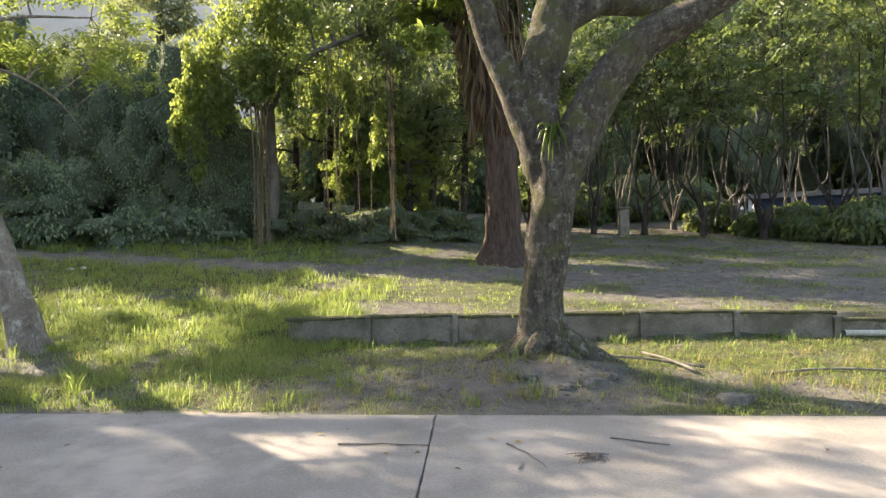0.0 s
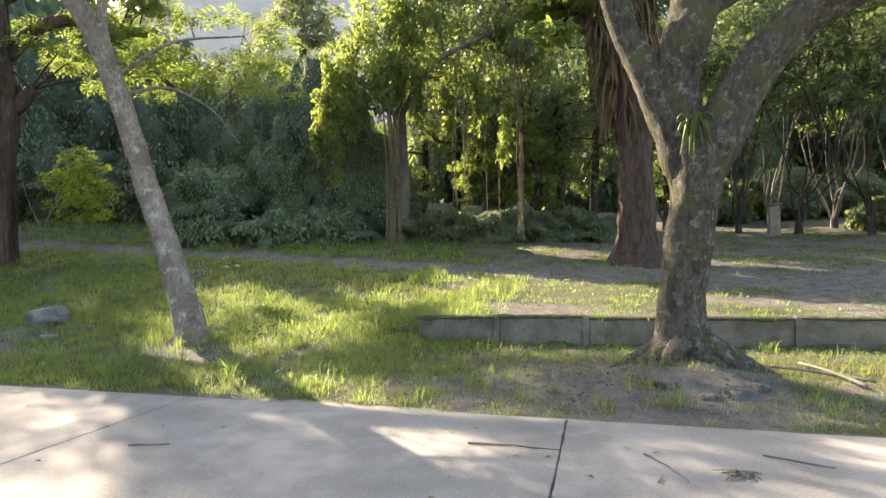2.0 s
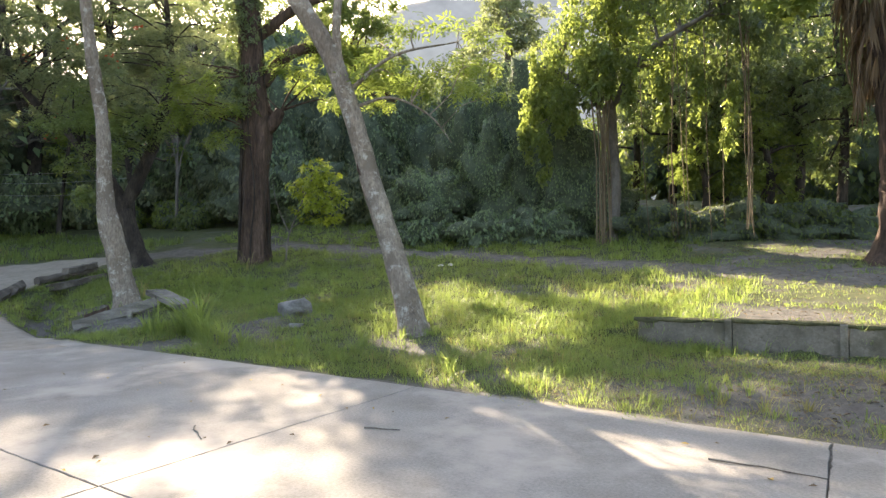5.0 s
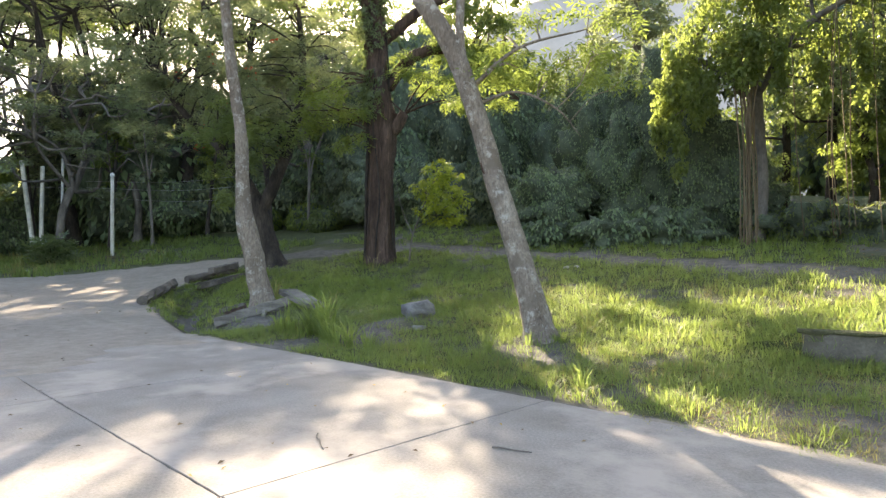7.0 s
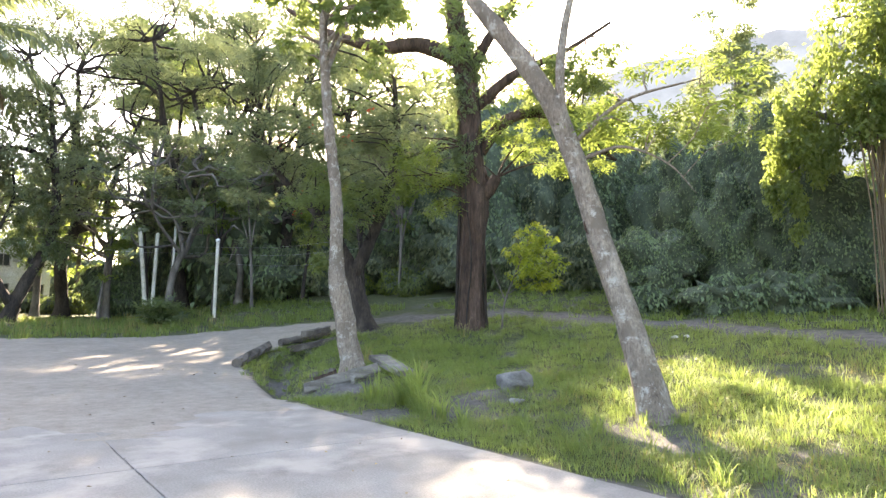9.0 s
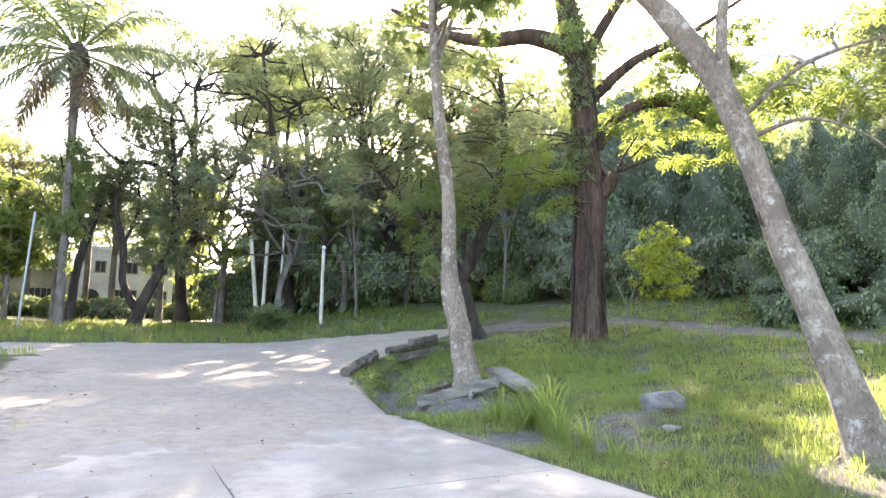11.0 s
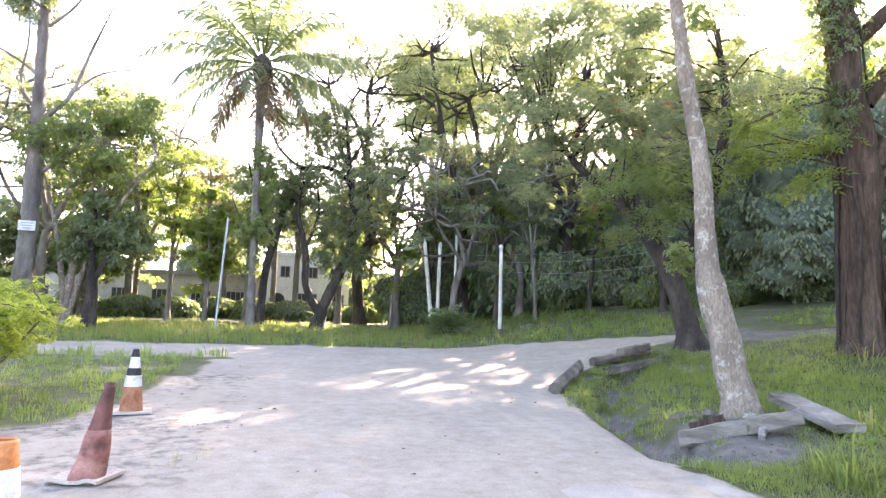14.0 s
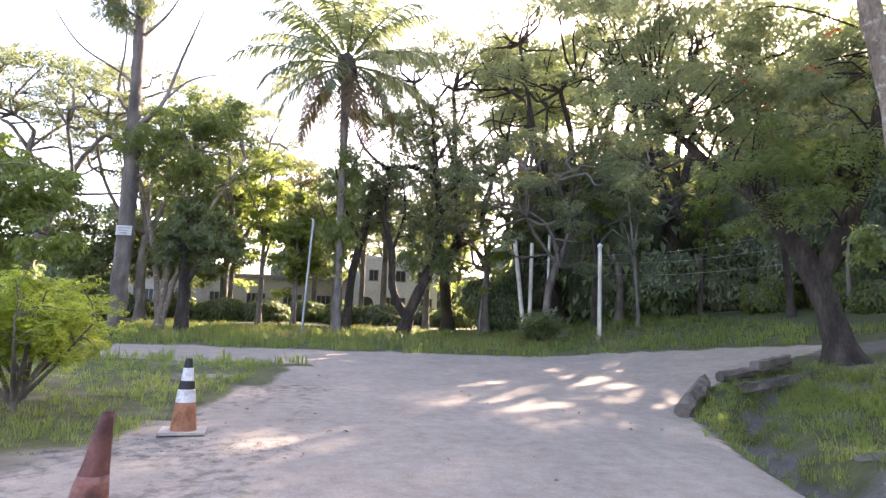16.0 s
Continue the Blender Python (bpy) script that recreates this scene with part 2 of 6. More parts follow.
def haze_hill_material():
    m, nt, bsdf, out = nodes_of("far_hill_haze_glow")
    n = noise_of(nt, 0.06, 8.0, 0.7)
    # distance haze is painted in: pale grey tones plus a faint glow of their own
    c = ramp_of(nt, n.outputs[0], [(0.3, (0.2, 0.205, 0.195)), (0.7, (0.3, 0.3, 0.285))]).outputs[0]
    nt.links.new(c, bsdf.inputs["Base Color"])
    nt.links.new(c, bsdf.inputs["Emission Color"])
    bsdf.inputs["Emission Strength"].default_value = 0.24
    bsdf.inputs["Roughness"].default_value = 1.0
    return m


HILL = haze_hill_material()

# ---- mesh helpers ----
rng = np.random.default_rng(7)


def mesh_of(name, verts, faces, material, smooth=False):
    """A mesh from an array of vertices and an array (or list) of faces."""
    me = bpy.data.meshes.new(name)
    v = np.asarray(verts, np.float32).reshape(-1, 3)
    if isinstance(faces, np.ndarray):
        k = faces.shape[1]
        me.vertices.add(len(v))
        me.vertices.foreach_set("co", v.ravel())
        me.loops.add(faces.size)
        me.loops.foreach_set("vertex_index", faces.astype(np.int32).ravel())
        me.polygons.add(len(faces))
        me.polygons.foreach_set("loop_start", np.arange(0, faces.size, k, dtype=np.int32))
        me.update(calc_edges=True)
    else:
        me.from_pydata(v.tolist(), [], faces)
        me.update()
    if smooth:
        me.polygons.foreach_set("use_smooth", np.ones(len(me.polygons), bool))
    me.materials.append(material)
    return me


def part(name, me, material, parent, label=""):
    """Links a mesh, or a bmesh, as one object under a thing or a part."""
    if isinstance(me, bmesh.types.BMesh):
        data = bpy.data.meshes.new(name)
        me.to_mesh(data)
        me.free()
        data.materials.append(material)
        me = data
    ob = new(name, me)
    ob.parent = parent
    if label:
        ob["label"] = label
    return ob


def thing(name, label, category, place=(0, 0, 0), group="", kind="", turn=0.0):
    ob = new(name)
    ob.empty_display_size = 0.2
    ob.matrix_world = pose(*place, 0, 0, turn)
    return tagged(ob, label, category, group, kind)


def smooth_line(points, step=0.25):
    """Catmull-Rom through rows of x, y, z, r."""
    p = np.array(points, float)
    p = np.vstack([2 * p[0] - p[1], p, 2 * p[-1] - p[-2]])
    out = []
    for i in range(1, len(p) - 2):
        n = max(2, int(np.linalg.norm(p[i + 1][:3] - p[i][:3]) / step))
        for s in np.arange(n) / n:
            a, b, c, d = p[i - 1], p[i], p[i + 1], p[i + 2]
            out.append(0.5 * (2 * b + (c - a) * s + (2 * a - 5 * b + 4 * c - d) * s * s + (3 * b - a - 3 * c + d) * s ** 3))
    out.append(p[-2])
    out = np.array(out)
    out[:, 3] = np.maximum(out[:, 3], 0.002)
    return out


def tube(points, sides=10, step=0.25, wobble=0.0, flare=0.0, flute=0.0, seed=1.0):
    """Vertices and quads of a round limb along rows of x, y, z, r, with lobes at the foot and uneven girth."""
    line = smooth_line(points, step)
    c, r = line[:, :3], line[:, 3]
    t = np.gradient(c, axis=0)
    t /= np.linalg.norm(t, axis=1)[:, None] + 1e-9
    ref = np.array([1.0, 0.13, 0.07]) if abs(t[0][2]) > 0.5 else np.array([0.05, 0.1, 1.0])
    u = np.cross(t, ref)
    u /= np.linalg.norm(u, axis=1)[:, None] + 1e-9
    w = np.cross(t, u)
    ang = np.arange(sides) * 2 * np.pi / sides
    girth = np.ones((len(c), sides)) * r[:, None]
    if wobble:
        for i in range(len(c)):
            for j in range(sides):
                q = Vector((c[i][0] * 1.3 + math.cos(ang[j]) * 0.9 + seed, c[i][1] * 1.3 + math.sin(ang[j]) * 0.9, c[i][2] * 1.6))
                girth[i, j] *= 1 + wobble * noise.fractal(q * 1.5, 0.8, 2.0, 3)
    if flare or flute:
        up = (c[:, 2] - c[0][2])[:, None]
        lobe = np.cos(5 * ang + seed) * 0.6 + np.cos(3 * ang + seed * 2) * 0.4
        girth *= 1 + flare * np.exp(-np.maximum(up, 0) / 0.28) * (0.35 + 0.65 * np.maximum(lobe, -0.3))[None] + flute * lobe[None]
    v = c[:, None] + girth[..., None] * (np.cos(ang)[None, :, None] * u[:, None] + np.sin(ang)[None, :, None] * w[:, None])
    n = len(c)
    i, j = np.meshgrid(np.arange(n - 1), np.arange(sides), indexing="ij")
    a, b = i * sides + j, i * sides + (j + 1) % sides
    quads = np.stack([a, b, b + sides, a + sides], -1).reshape(-1, 4)
    v = np.vstack([v.reshape(-1, 3), c[-1] + t[-1] * r[-1] * 0.4])
    cap = np.stack([(n - 1) * sides + np.arange(sides), (n - 1) * sides + (np.arange(sides) + 1) % sides, np.full(sides, len(v) - 1), np.full(sides, len(v) - 1)], -1)
    return v, quads, cap[:, :3]


def tubes_mesh(name, tubes, material):
    vs, tris, n = [], [], 0
    for v, q, cap in tubes:
        vs.append(v)
        tris += [q[:, [0, 1, 2]] + n, q[:, [0, 2, 3]] + n, cap + n]
        n += len(v)
    return mesh_of(name, np.vstack(vs), np.vstack(tris), material, True)


def rotations(yaw, pitch, roll):
    cy, sy, cp, sp_, cr, sr = np.cos(yaw), np.sin(yaw), np.cos(pitch), np.sin(pitch), np.cos(roll), np.sin(roll)
    o, z = np.ones_like(yaw), np.zeros_like(yaw)
    rz = np.stack([np.stack([cy, -sy, z], -1), np.stack([sy, cy, z], -1), np.stack([z, z, o], -1)], -2)
    rx = np.stack([np.stack([o, z, z], -1), np.stack([z, cp, -sp_], -1), np.stack([z, sp_, cp], -1)], -2)
    ry = np.stack([np.stack([cr, z, sr], -1), np.stack([z, o, z], -1), np.stack([-sr, z, cr], -1)], -2)
    return rz @ rx @ ry


def kite(x, y, z, along, width, length, fold=0.25):
    """One folded leaf from its stalk, pointing along an angle in the plane."""
    d, s = np.array([math.cos(along), math.sin(along), 0]), np.array([-math.sin(along), math.cos(along), 0])
    o = np.array([x, y, z])
    up = np.array([0, 0, 1.0])
    return [o, o + d * length * 0.45 + s * width / 2 + up * width * fold, o + d * length - up * length * 0.12, o + d * length * 0.45 - s * width / 2 + up * width * fold]


def template(kites):
    v = np.array([p for k in kites for p in k])
    f = np.array([t for i in range(len(kites)) for t in ((4 * i, 4 * i + 3, 4 * i + 2), (4 * i, 4 * i + 2, 4 * i + 1))])
    return v, f


Q = math.pi / 2
LEAF = template([kite(0, 0, 0, Q, 0.5, 1.0)])
SPRIG = template([kite(0, 0.18 * k, 0.06 * (k % 2), Q + a, 0.32, 0.62) for k, a in enumerate((0.95, -0.9, 0.75, -0.2))])
PINNATE = template([kite(0, 0.1 + 0.2 * k, 0.04 * math.sin(k) - 0.04 * k * k, Q + s * 1.0, 0.12, 0.42 - 0.05 * k, 0.1) for k in range(3) for s in (-1, 1)] + [kite(0, 0.6, -0.2, Q, 0.12, 0.4, 0.1)])
FEATHER = template([kite(0, 0.12 + 0.28 * k, -0.05 * k, Q + s * 0.95, 0.16, 0.46 - 0.06 * k, 0.1) for k in range(2) for s in (-1, 1)])
STRAW = template([kite(0, 0, 0, Q + a, 0.05, 1.0, 0.1) for a in (-0.12, 0.0, 0.14)])
BROAD = template([kite(0, 0, 0, Q + a, 0.3, 0.75, 0.15) for a in (-1.3, -0.65, 0.0, 0.65, 1.3)])


def scatter(name, shape, places, size, material, spread=(0.2, 1.0), roll=0.5, heading=None):
    """Many leaves of one shape; spread: how far each hangs down (radians, from and to)."""
    places = np.asarray(places, float)
    n = len(places)
    yaw = rng.uniform(0, 2 * np.pi, n) if heading is None else heading + rng.normal(0, 0.5, n)
    rot = rotations(yaw, -rng.uniform(*spread, n), rng.normal(0, roll, n))
    sc = size * rng.uniform(0.65, 1.3, n)
    v0, f0 = shape
    v = np.einsum("nij,kj->nki", rot, v0) * sc[:, None, None] + places[:, None]
    f = f0[None] + (np.arange(n) * len(v0))[:, None, None]
    return mesh_of(name, v.reshape(-1, 3), f.reshape(-1, 3), material)


def clump_points(centres, per, radius, flat=0.6):
    c = np.repeat(np.asarray(centres, float), per, axis=0)
    d = rng.normal(0, 1, c.shape)
    d /= np.linalg.norm(d, axis=1)[:, None]
    d *= (rng.uniform(0.15, 1.0, len(c)) ** 0.6)[:, None] * np.array([radius, radius, radius * flat])
    return c + d


def ellipsoid_points(n, centre, radii, hollow=0.5, cut=-1.0):
    d = rng.normal(0, 1, (n * 3, 3))
    d /= np.linalg.norm(d, axis=1)[:, None]
    d = d[d[:, 2] > cut][:n]
    return np.asarray(centre) + d * rng.uniform(hollow, 1.0, (len(d), 1)) * np.asarray(radii)


def branch_to(start, end, r0, r1=0.012, sag=0.12):
    s, e = np.asarray(start, float), np.asarray(end, float)
    span = np.linalg.norm(e - s)
    m1 = s + (e - s) * 0.35 + np.array([0, 0, sag * span]) + rng.normal(0, 0.05 * span, 3)
    m2 = s + (e - s) * 0.7 + np.array([0, 0, sag * span * 0.8]) + rng.normal(0, 0.05 * span, 3)
    return [(*s, r0), (*m1, r0 * 0.7 + r1 * 0.3), (*m2, r0 * 0.4 + r1 * 0.6), (*e, r1)]


def tree(label, trunk, limbs=(), crowns=(), bark=BARK_GREY, name="tree", category="tree", flare=0.5, wobble=0.12, sides=14, branch_r=0.06, branches=None, flute=0.0, step=0.25, group=""):
    """A trunk and limbs along rows of x, y, z, r (in the world), twigs to every clump, and crowns.
    crowns: dicts with centre, radii, clumps, per, clump (its radius), leaf, size, material, and how the leaves hang."""
    base = trunk[0][:3]
    root = thing(name, label, category, base, group)
    off = np.array([*base, 0.0])
    local = lambda rows: [tuple(np.array(q, float) - off) for q in rows]  # noqa: E731
    sd = float(base[0] * 1.7 + base[1])
    part("trunk", tubes_mesh("trunk", [tube(local(trunk), sides, step, wobble, flare, flute, sd)], bark), bark, root)
    nodes = [smooth_line(local(trunk), 0.4)[2:]]
    for l in limbs:
        part("limb", tubes_mesh("limb", [tube(local(l), max(8, sides - 4), step, wobble, 0, 0, sd + 3)], bark), bark, root)
        nodes.append(smooth_line(local(l), 0.4))
    skeleton = np.vstack(nodes)
    zmin = trunk[0][2] + 0.45 * (trunk[-1][2] - trunk[0][2]) - base[2]
    high = skeleton[(skeleton[:, 2] > zmin) | (np.arange(len(skeleton)) >= len(nodes[0]))]
    twigs = []
    for c in crowns:
        centres = ellipsoid_points(c["clumps"], np.array(c["centre"]) - off[:3], c["radii"], c.get("hollow", 0.35), c.get("cut", -1.0))
        for e in centres[: c.get("twigs", len(centres))]:
            i = np.argmin(np.linalg.norm(high[:, :3] - e, axis=1) + 0.8 * np.maximum(0, high[:, 2] - e[2]))
            s = high[i]
            twigs.append(tube(branch_to(s[:3], e, min(branch_r, s[3] * 0.8), 0.008), 4, 1.2))
        pts = clump_points(centres, max(4, round(c["per"] * 0.84)), c["clump"], c.get("flat", 0.6))
        part("crown", scatter("crown", c.get("leaf", SPRIG), pts, c["size"], c["material"], c.get("spread", (0.1, 1.1)), c.get("roll", 0.5)), c["material"], root, c.get("label", ""))
    if twigs:
        part("twig_growth", tubes_mesh("twig_growth", twigs, bark), bark, root)["kind"] = "stuff"
    return root


def blob(centre, radii, seed, rough=0.35, rings=20, segs=28, square=1.0):
    """A closed uneven mass, for the dark inside of a thicket."""
    v = []
    for i in range(rings + 1):
        a = math.pi * i / rings
        for j in range(segs):
            b = 2 * math.pi * j / segs
            u, w = max(math.sin(a), 0.0) ** square, math.copysign(abs(math.cos(a)) ** square, math.cos(a))
            d = Vector((u * math.cos(b), u * math.sin(b), w))
            k = 1 + rough * noise.fractal(d * 1.8 + Vector((seed, seed * 0.7, 0)), 0.9, 2.0, 4)
            v.append(np.asarray(centre) + np.array(d) * k * np.asarray(radii))
    i, j = np.meshgrid(np.arange(rings), np.arange(segs), indexing="ij")
    a, b = i * segs + j, i * segs + (j + 1) % segs
    q = np.stack([a, a + segs, b + segs, b], -1).reshape(-1, 4)
    return np.array(v), np.vstack([q[:, :3], q[:, [0, 2, 3]]])


def thicket(label, centre, radii, leaves, size, material, seed=1.0, leaf=LEAF, name="thicket", category="shrub", inner=None, rough=0.35, spread=(0.5, 1.4), fill=0.9, group="", square=1.0):
    """A mass of growth: an uneven dark inside, covered with leaves that hang over one another."""
    root = thing(name, label, category, (centre[0], centre[1], centre[2] - radii[2]), group)
    o = (0, 0, radii[2])
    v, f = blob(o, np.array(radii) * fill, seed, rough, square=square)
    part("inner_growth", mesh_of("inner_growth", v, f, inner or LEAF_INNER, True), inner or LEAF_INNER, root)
    pick = rng.integers(0, len(f), leaves)
    w = rng.dirichlet((1, 1, 1), leaves)
    tri = v[f[pick]]
    p = (tri * w[..., None]).sum(1)
    out = p - np.asarray(o)
    out /= np.linalg.norm(out, axis=1)[:, None] + 1e-9
    p = p + out * rng.uniform(-0.02, 0.12, (leaves, 1)) * min(radii) + rng.normal(0, 0.05, p.shape) * min(radii)
    keep = p[:, 2] > -0.2
    p, out = p[keep], out[keep]
    heading = np.arctan2(out[:, 1], out[:, 0]) - np.pi / 2
    part("leaves", scatter("leaves", leaf, p, size, material, spread, 0.4, heading), material, root)
    return root


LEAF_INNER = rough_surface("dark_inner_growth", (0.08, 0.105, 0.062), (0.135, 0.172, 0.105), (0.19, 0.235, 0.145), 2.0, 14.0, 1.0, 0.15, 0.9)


def sp(v, k=1.0):
    return np.log1p(np.exp(-np.abs(v) / k)) * k + np.maximum(v, 0)


def bump_at(x, y, cx, cy, r):
    return np.exp(-((x - cx) ** 2 + (y - cy) ** 2) / (r * r))


def near_line(x, y, line):
    """Distance to a polyline in the plan."""
    best = np.full(np.shape(x), 1e9)
    for (ax, ay), (bx, by) in zip(line[:-1], line[1:]):
        dx, dy = bx - ax, by - ay
        s = np.clip(((x - ax) * dx + (y - ay) * dy) / (dx * dx + dy * dy), 0, 1)
        best = np.minimum(best, np.hypot(x - ax - s * dx, y - ay - s * dy))
    return best


DITCH = [(-12.8, 6.3), (-14.6, 6.75), (-16.6, 7.3), (-18.3, 8.0), (-20.2, 9.3), (-21.6, 10.6)]
ROAD_EDGE = [(-60, 60), (-25.6, 15.6), (-24.2, 12.2), (-22.0, 9.0), (-18.8, 7.1), (-15.0, 6.2), (-12.0, 5.6), (-10.0, 5.75), (40, 5.0)]
WALL_LINE = [(-2.7, 9.75), (-1.4, 9.95), (0.0, 10.08), (1.55, 10.2), (3.05, 10.28), (4.55, 10.3), (6.1, 10.25), (7.7, 10.15), (9.3, 10.0)]


def edge_y(x):
    return np.interp(x, [p[0] for p in ROAD_EDGE], [p[1] for p in ROAD_EDGE])


def wall_y(x):
    return np.interp(x, [p[0] for p in WALL_LINE], [p[1] for p in WALL_LINE])


def height(x, y):
    """The lie of the ground."""
    x, y = np.asarray(x, float), np.asarray(y, float)
    xw = np.maximum(x, -75)
    yy = np.minimum(y, 45)
    z = (0.115 + 0.0025 * np.clip(-xw, 0, 25)) * sp(yy - 8.7, 0.8) + 0.05 * sp(-15 - xw, 1.5) - 0.06
    # the bank that the low wall holds back
    st = np.clip((x + 3.6) / 1.6, 0, 1)
    st = st * st * (3 - 2 * st)
    behind = np.clip((y - wall_y(x)) / 0.06, 0, 1)
    front = np.exp(-np.maximum(wall_y(x) - y, 0) / 1.6)
    z = z + st * np.where(y > wall_y(x), behind * 0.2 * np.exp(-np.maximum(y - wall_y(x), 0) / 3.0) * 1.0, -0.17 * front * np.clip((y - 6.2) / 1.5, 0, 1))
    z = z - st * 0.30 * np.where(y > wall_y(x), (1 - behind), 0)
    z = z - 0.5 * np.exp(-(near_line(x, y, DITCH) / 0.42) ** 2)
    z = z + 0.28 * bump_at(x, y, -13.9, 8.3, 1.3) + 0.04 * bump_at(x, y, -6.2, 8.8, 1.1) + 0.27 * bump_at(x, y, 1.15, 7.45, 0.9) + 0.15 * bump_at(x, y, -9.5, 8.9, 0.9)
    return z


def ground_z(x, y):
    return float(height(x, y))

# ---- ground ----


def fractal_grid(x, y, scale, seed):
    return np.array([noise.fractal(Vector((a * scale, b * scale, seed)), 0.8, 2.0, 4) for a, b in zip(x.ravel(), y.ravel())]).reshape(x.shape)


def turf_at(x, y, n):
    """How much grass grows at a place, 0 to 1."""
    off = y - edge_y(x)
    g = np.where(off > 0.05, 0.75, 0.0)
    bare = bump_at(x, y, -0.4, 7.2, 2.1) * 0.5 + bump_at(x, y, 2.4, 7.0, 2.0) * 0.35 + bump_at(x, y, 5.6, 7.6, 1.8) * 0.2 + bump_at(x, y, -9.4, 8.3, 1.2) * 0.6 + bump_at(x, y, -13.0, 7.5, 1.15) * 0.75 + bump_at(x, y, -8.5, 7.5, 1.0) * 0.45 + bump_at(x, y, -5.2, 7.6, 0.6) * 0.2 + bump_at(x, y, -13.6, 7.9, 0.6) * 0.25 + bump_at(x, y, -3.6, 6.6, 0.8) * 0.5
    g = g - np.where(off > 0, bare, 0)
    right = np.clip((x + 3.4) / 1.6, 0, 1)
    g = g - right * np.where(y > wall_y(x), np.clip(0.34 - 0.35 * bump_at(x, y, -0.5, 13.6, 2.6) + 0.2 * np.exp(-((y - wall_y(x) - 2.0) / 0.9) ** 2), 0, 1), 0.0)
    g = g - 0.9 * np.exp(-(near_line(x, y, [(6, 15), (0, 15.5), (-4, 17.0), (-9, 18.2), (-14, 18.9), (-19.5, 19.0), (-22.5, 17.0), (-25.5, 14.4)]) / 0.75) ** 2) * (y > 9)
    g = g - 0.8 * np.exp(-(near_line(x, y, DITCH) / 0.3) ** 2)
    far_lawn = (x < -31.2) | (y > 15.0 + 0.95 * (x + 26))
    g = np.where(far_lawn & (off <= 0.3) & (x < -22), 0.9, g)
    side = (x < -14.0) & (x > -27) & (y < -2.4 - 0.12 * (x + 14)) & (y > -14)
    g = np.where(side, 0.8, g)
    worn = (off <= 0.05) & ~(far_lawn & (x < -22)) & ~side
    return np.where(worn, 0.0, np.clip(g + 0.65 * n, 0, 1))


def grid_lines(*runs):
    return np.unique(np.concatenate([np.arange(a, b, s) for a, b, s in runs] + [np.array([runs[-1][1]])]).round(4))


gx = grid_lines((-2400, -200, 400), (-200, -60, 12), (-60, -26, 1.0), (-26, 9, 0.17), (9, 40, 1.5), (40, 200, 16), (200, 2400, 400))
gy = grid_lines((-2400, -200, 400), (-200, -20, 15), (-20, 4.5, 0.5), (4.5, 11.5, 0.13), (11.5, 22, 0.4), (22, 60, 1.5), (60, 200, 14), (200, 2400, 400))
X, Y = np.meshgrid(gx, gy, indexing="ij")
near_mask = (X > -62) & (X < 42) & (Y > -22) & (Y < 62)
N1 = np.zeros(X.shape)
N1[near_mask] = fractal_grid(X[near_mask], Y[near_mask], 0.55, 3.0)
N2 = np.zeros(X.shape)
N2[near_mask] = fractal_grid(X[near_mask], Y[near_mask], 2.3, 9.0)
Z = height(X, Y)
OFF = Y - edge_y(X)
Z = Z + np.where(OFF > 0.1, 0.035 * N1 + 0.03 * N2, 0.006 * N1)
slab_zone = (X > -11.75) & (OFF < 0.02)
Z = np.where(slab_zone, np.where((X < -8.6) & (Y < 5.4), np.clip(-0.0475 + 0.03 * ((-10.6 - X) * 0.5 + 0.9 * N1), -0.064, -0.037), -0.064), Z)
turf = turf_at(X, Y, N1)
sand = np.where(OFF < 0.05, 0.95, 0.1)
sand = np.where((X > -3) & (Y > wall_y(X)) & (Y < 13.0), 0.3, sand)
sand = np.where((Y > 13.0) & (OFF > 0), 0.2, sand)
sand = np.where((OFF < 0) & (Y < 0.2) & (X > -22), 0.64, sand)
sand = np.where(slab_zone, np.where(X < -8.6, 0.95, 0.3), sand)
Z = Z + np.where((OFF < 0) & (X <= -11.75) & (X > -15), 0.017, 0)
sand = np.clip(sand + 0.2 * N1, 0, 1)
nx, ny = X.shape
ii, jj = np.meshgrid(np.arange(nx - 1), np.arange(ny - 1), indexing="ij")
a = ii * ny + jj
ground_mesh = mesh_of("ground", np.stack([X, Y, Z], -1).reshape(-1, 3), np.stack([a, a + ny, a + ny + 1, a + 1], -1).reshape(-1, 4), SOIL, True)
for layer, values in (("sand_cover", sand), ("turf_cover", turf)):
    ground_mesh.attributes.new(layer, "FLOAT", "POINT").data.foreach_set("value", values.astype(np.float32).ravel())
tagged(new("ground", ground_mesh), "bare soil, pale sandy track and grass rising gently to the woods", "ground", kind="structure")

# ---- concrete road slabs ----
road = thing("road", "worn pale concrete road of large cracked slabs", "road", (0, 0, 0), kind="structure")


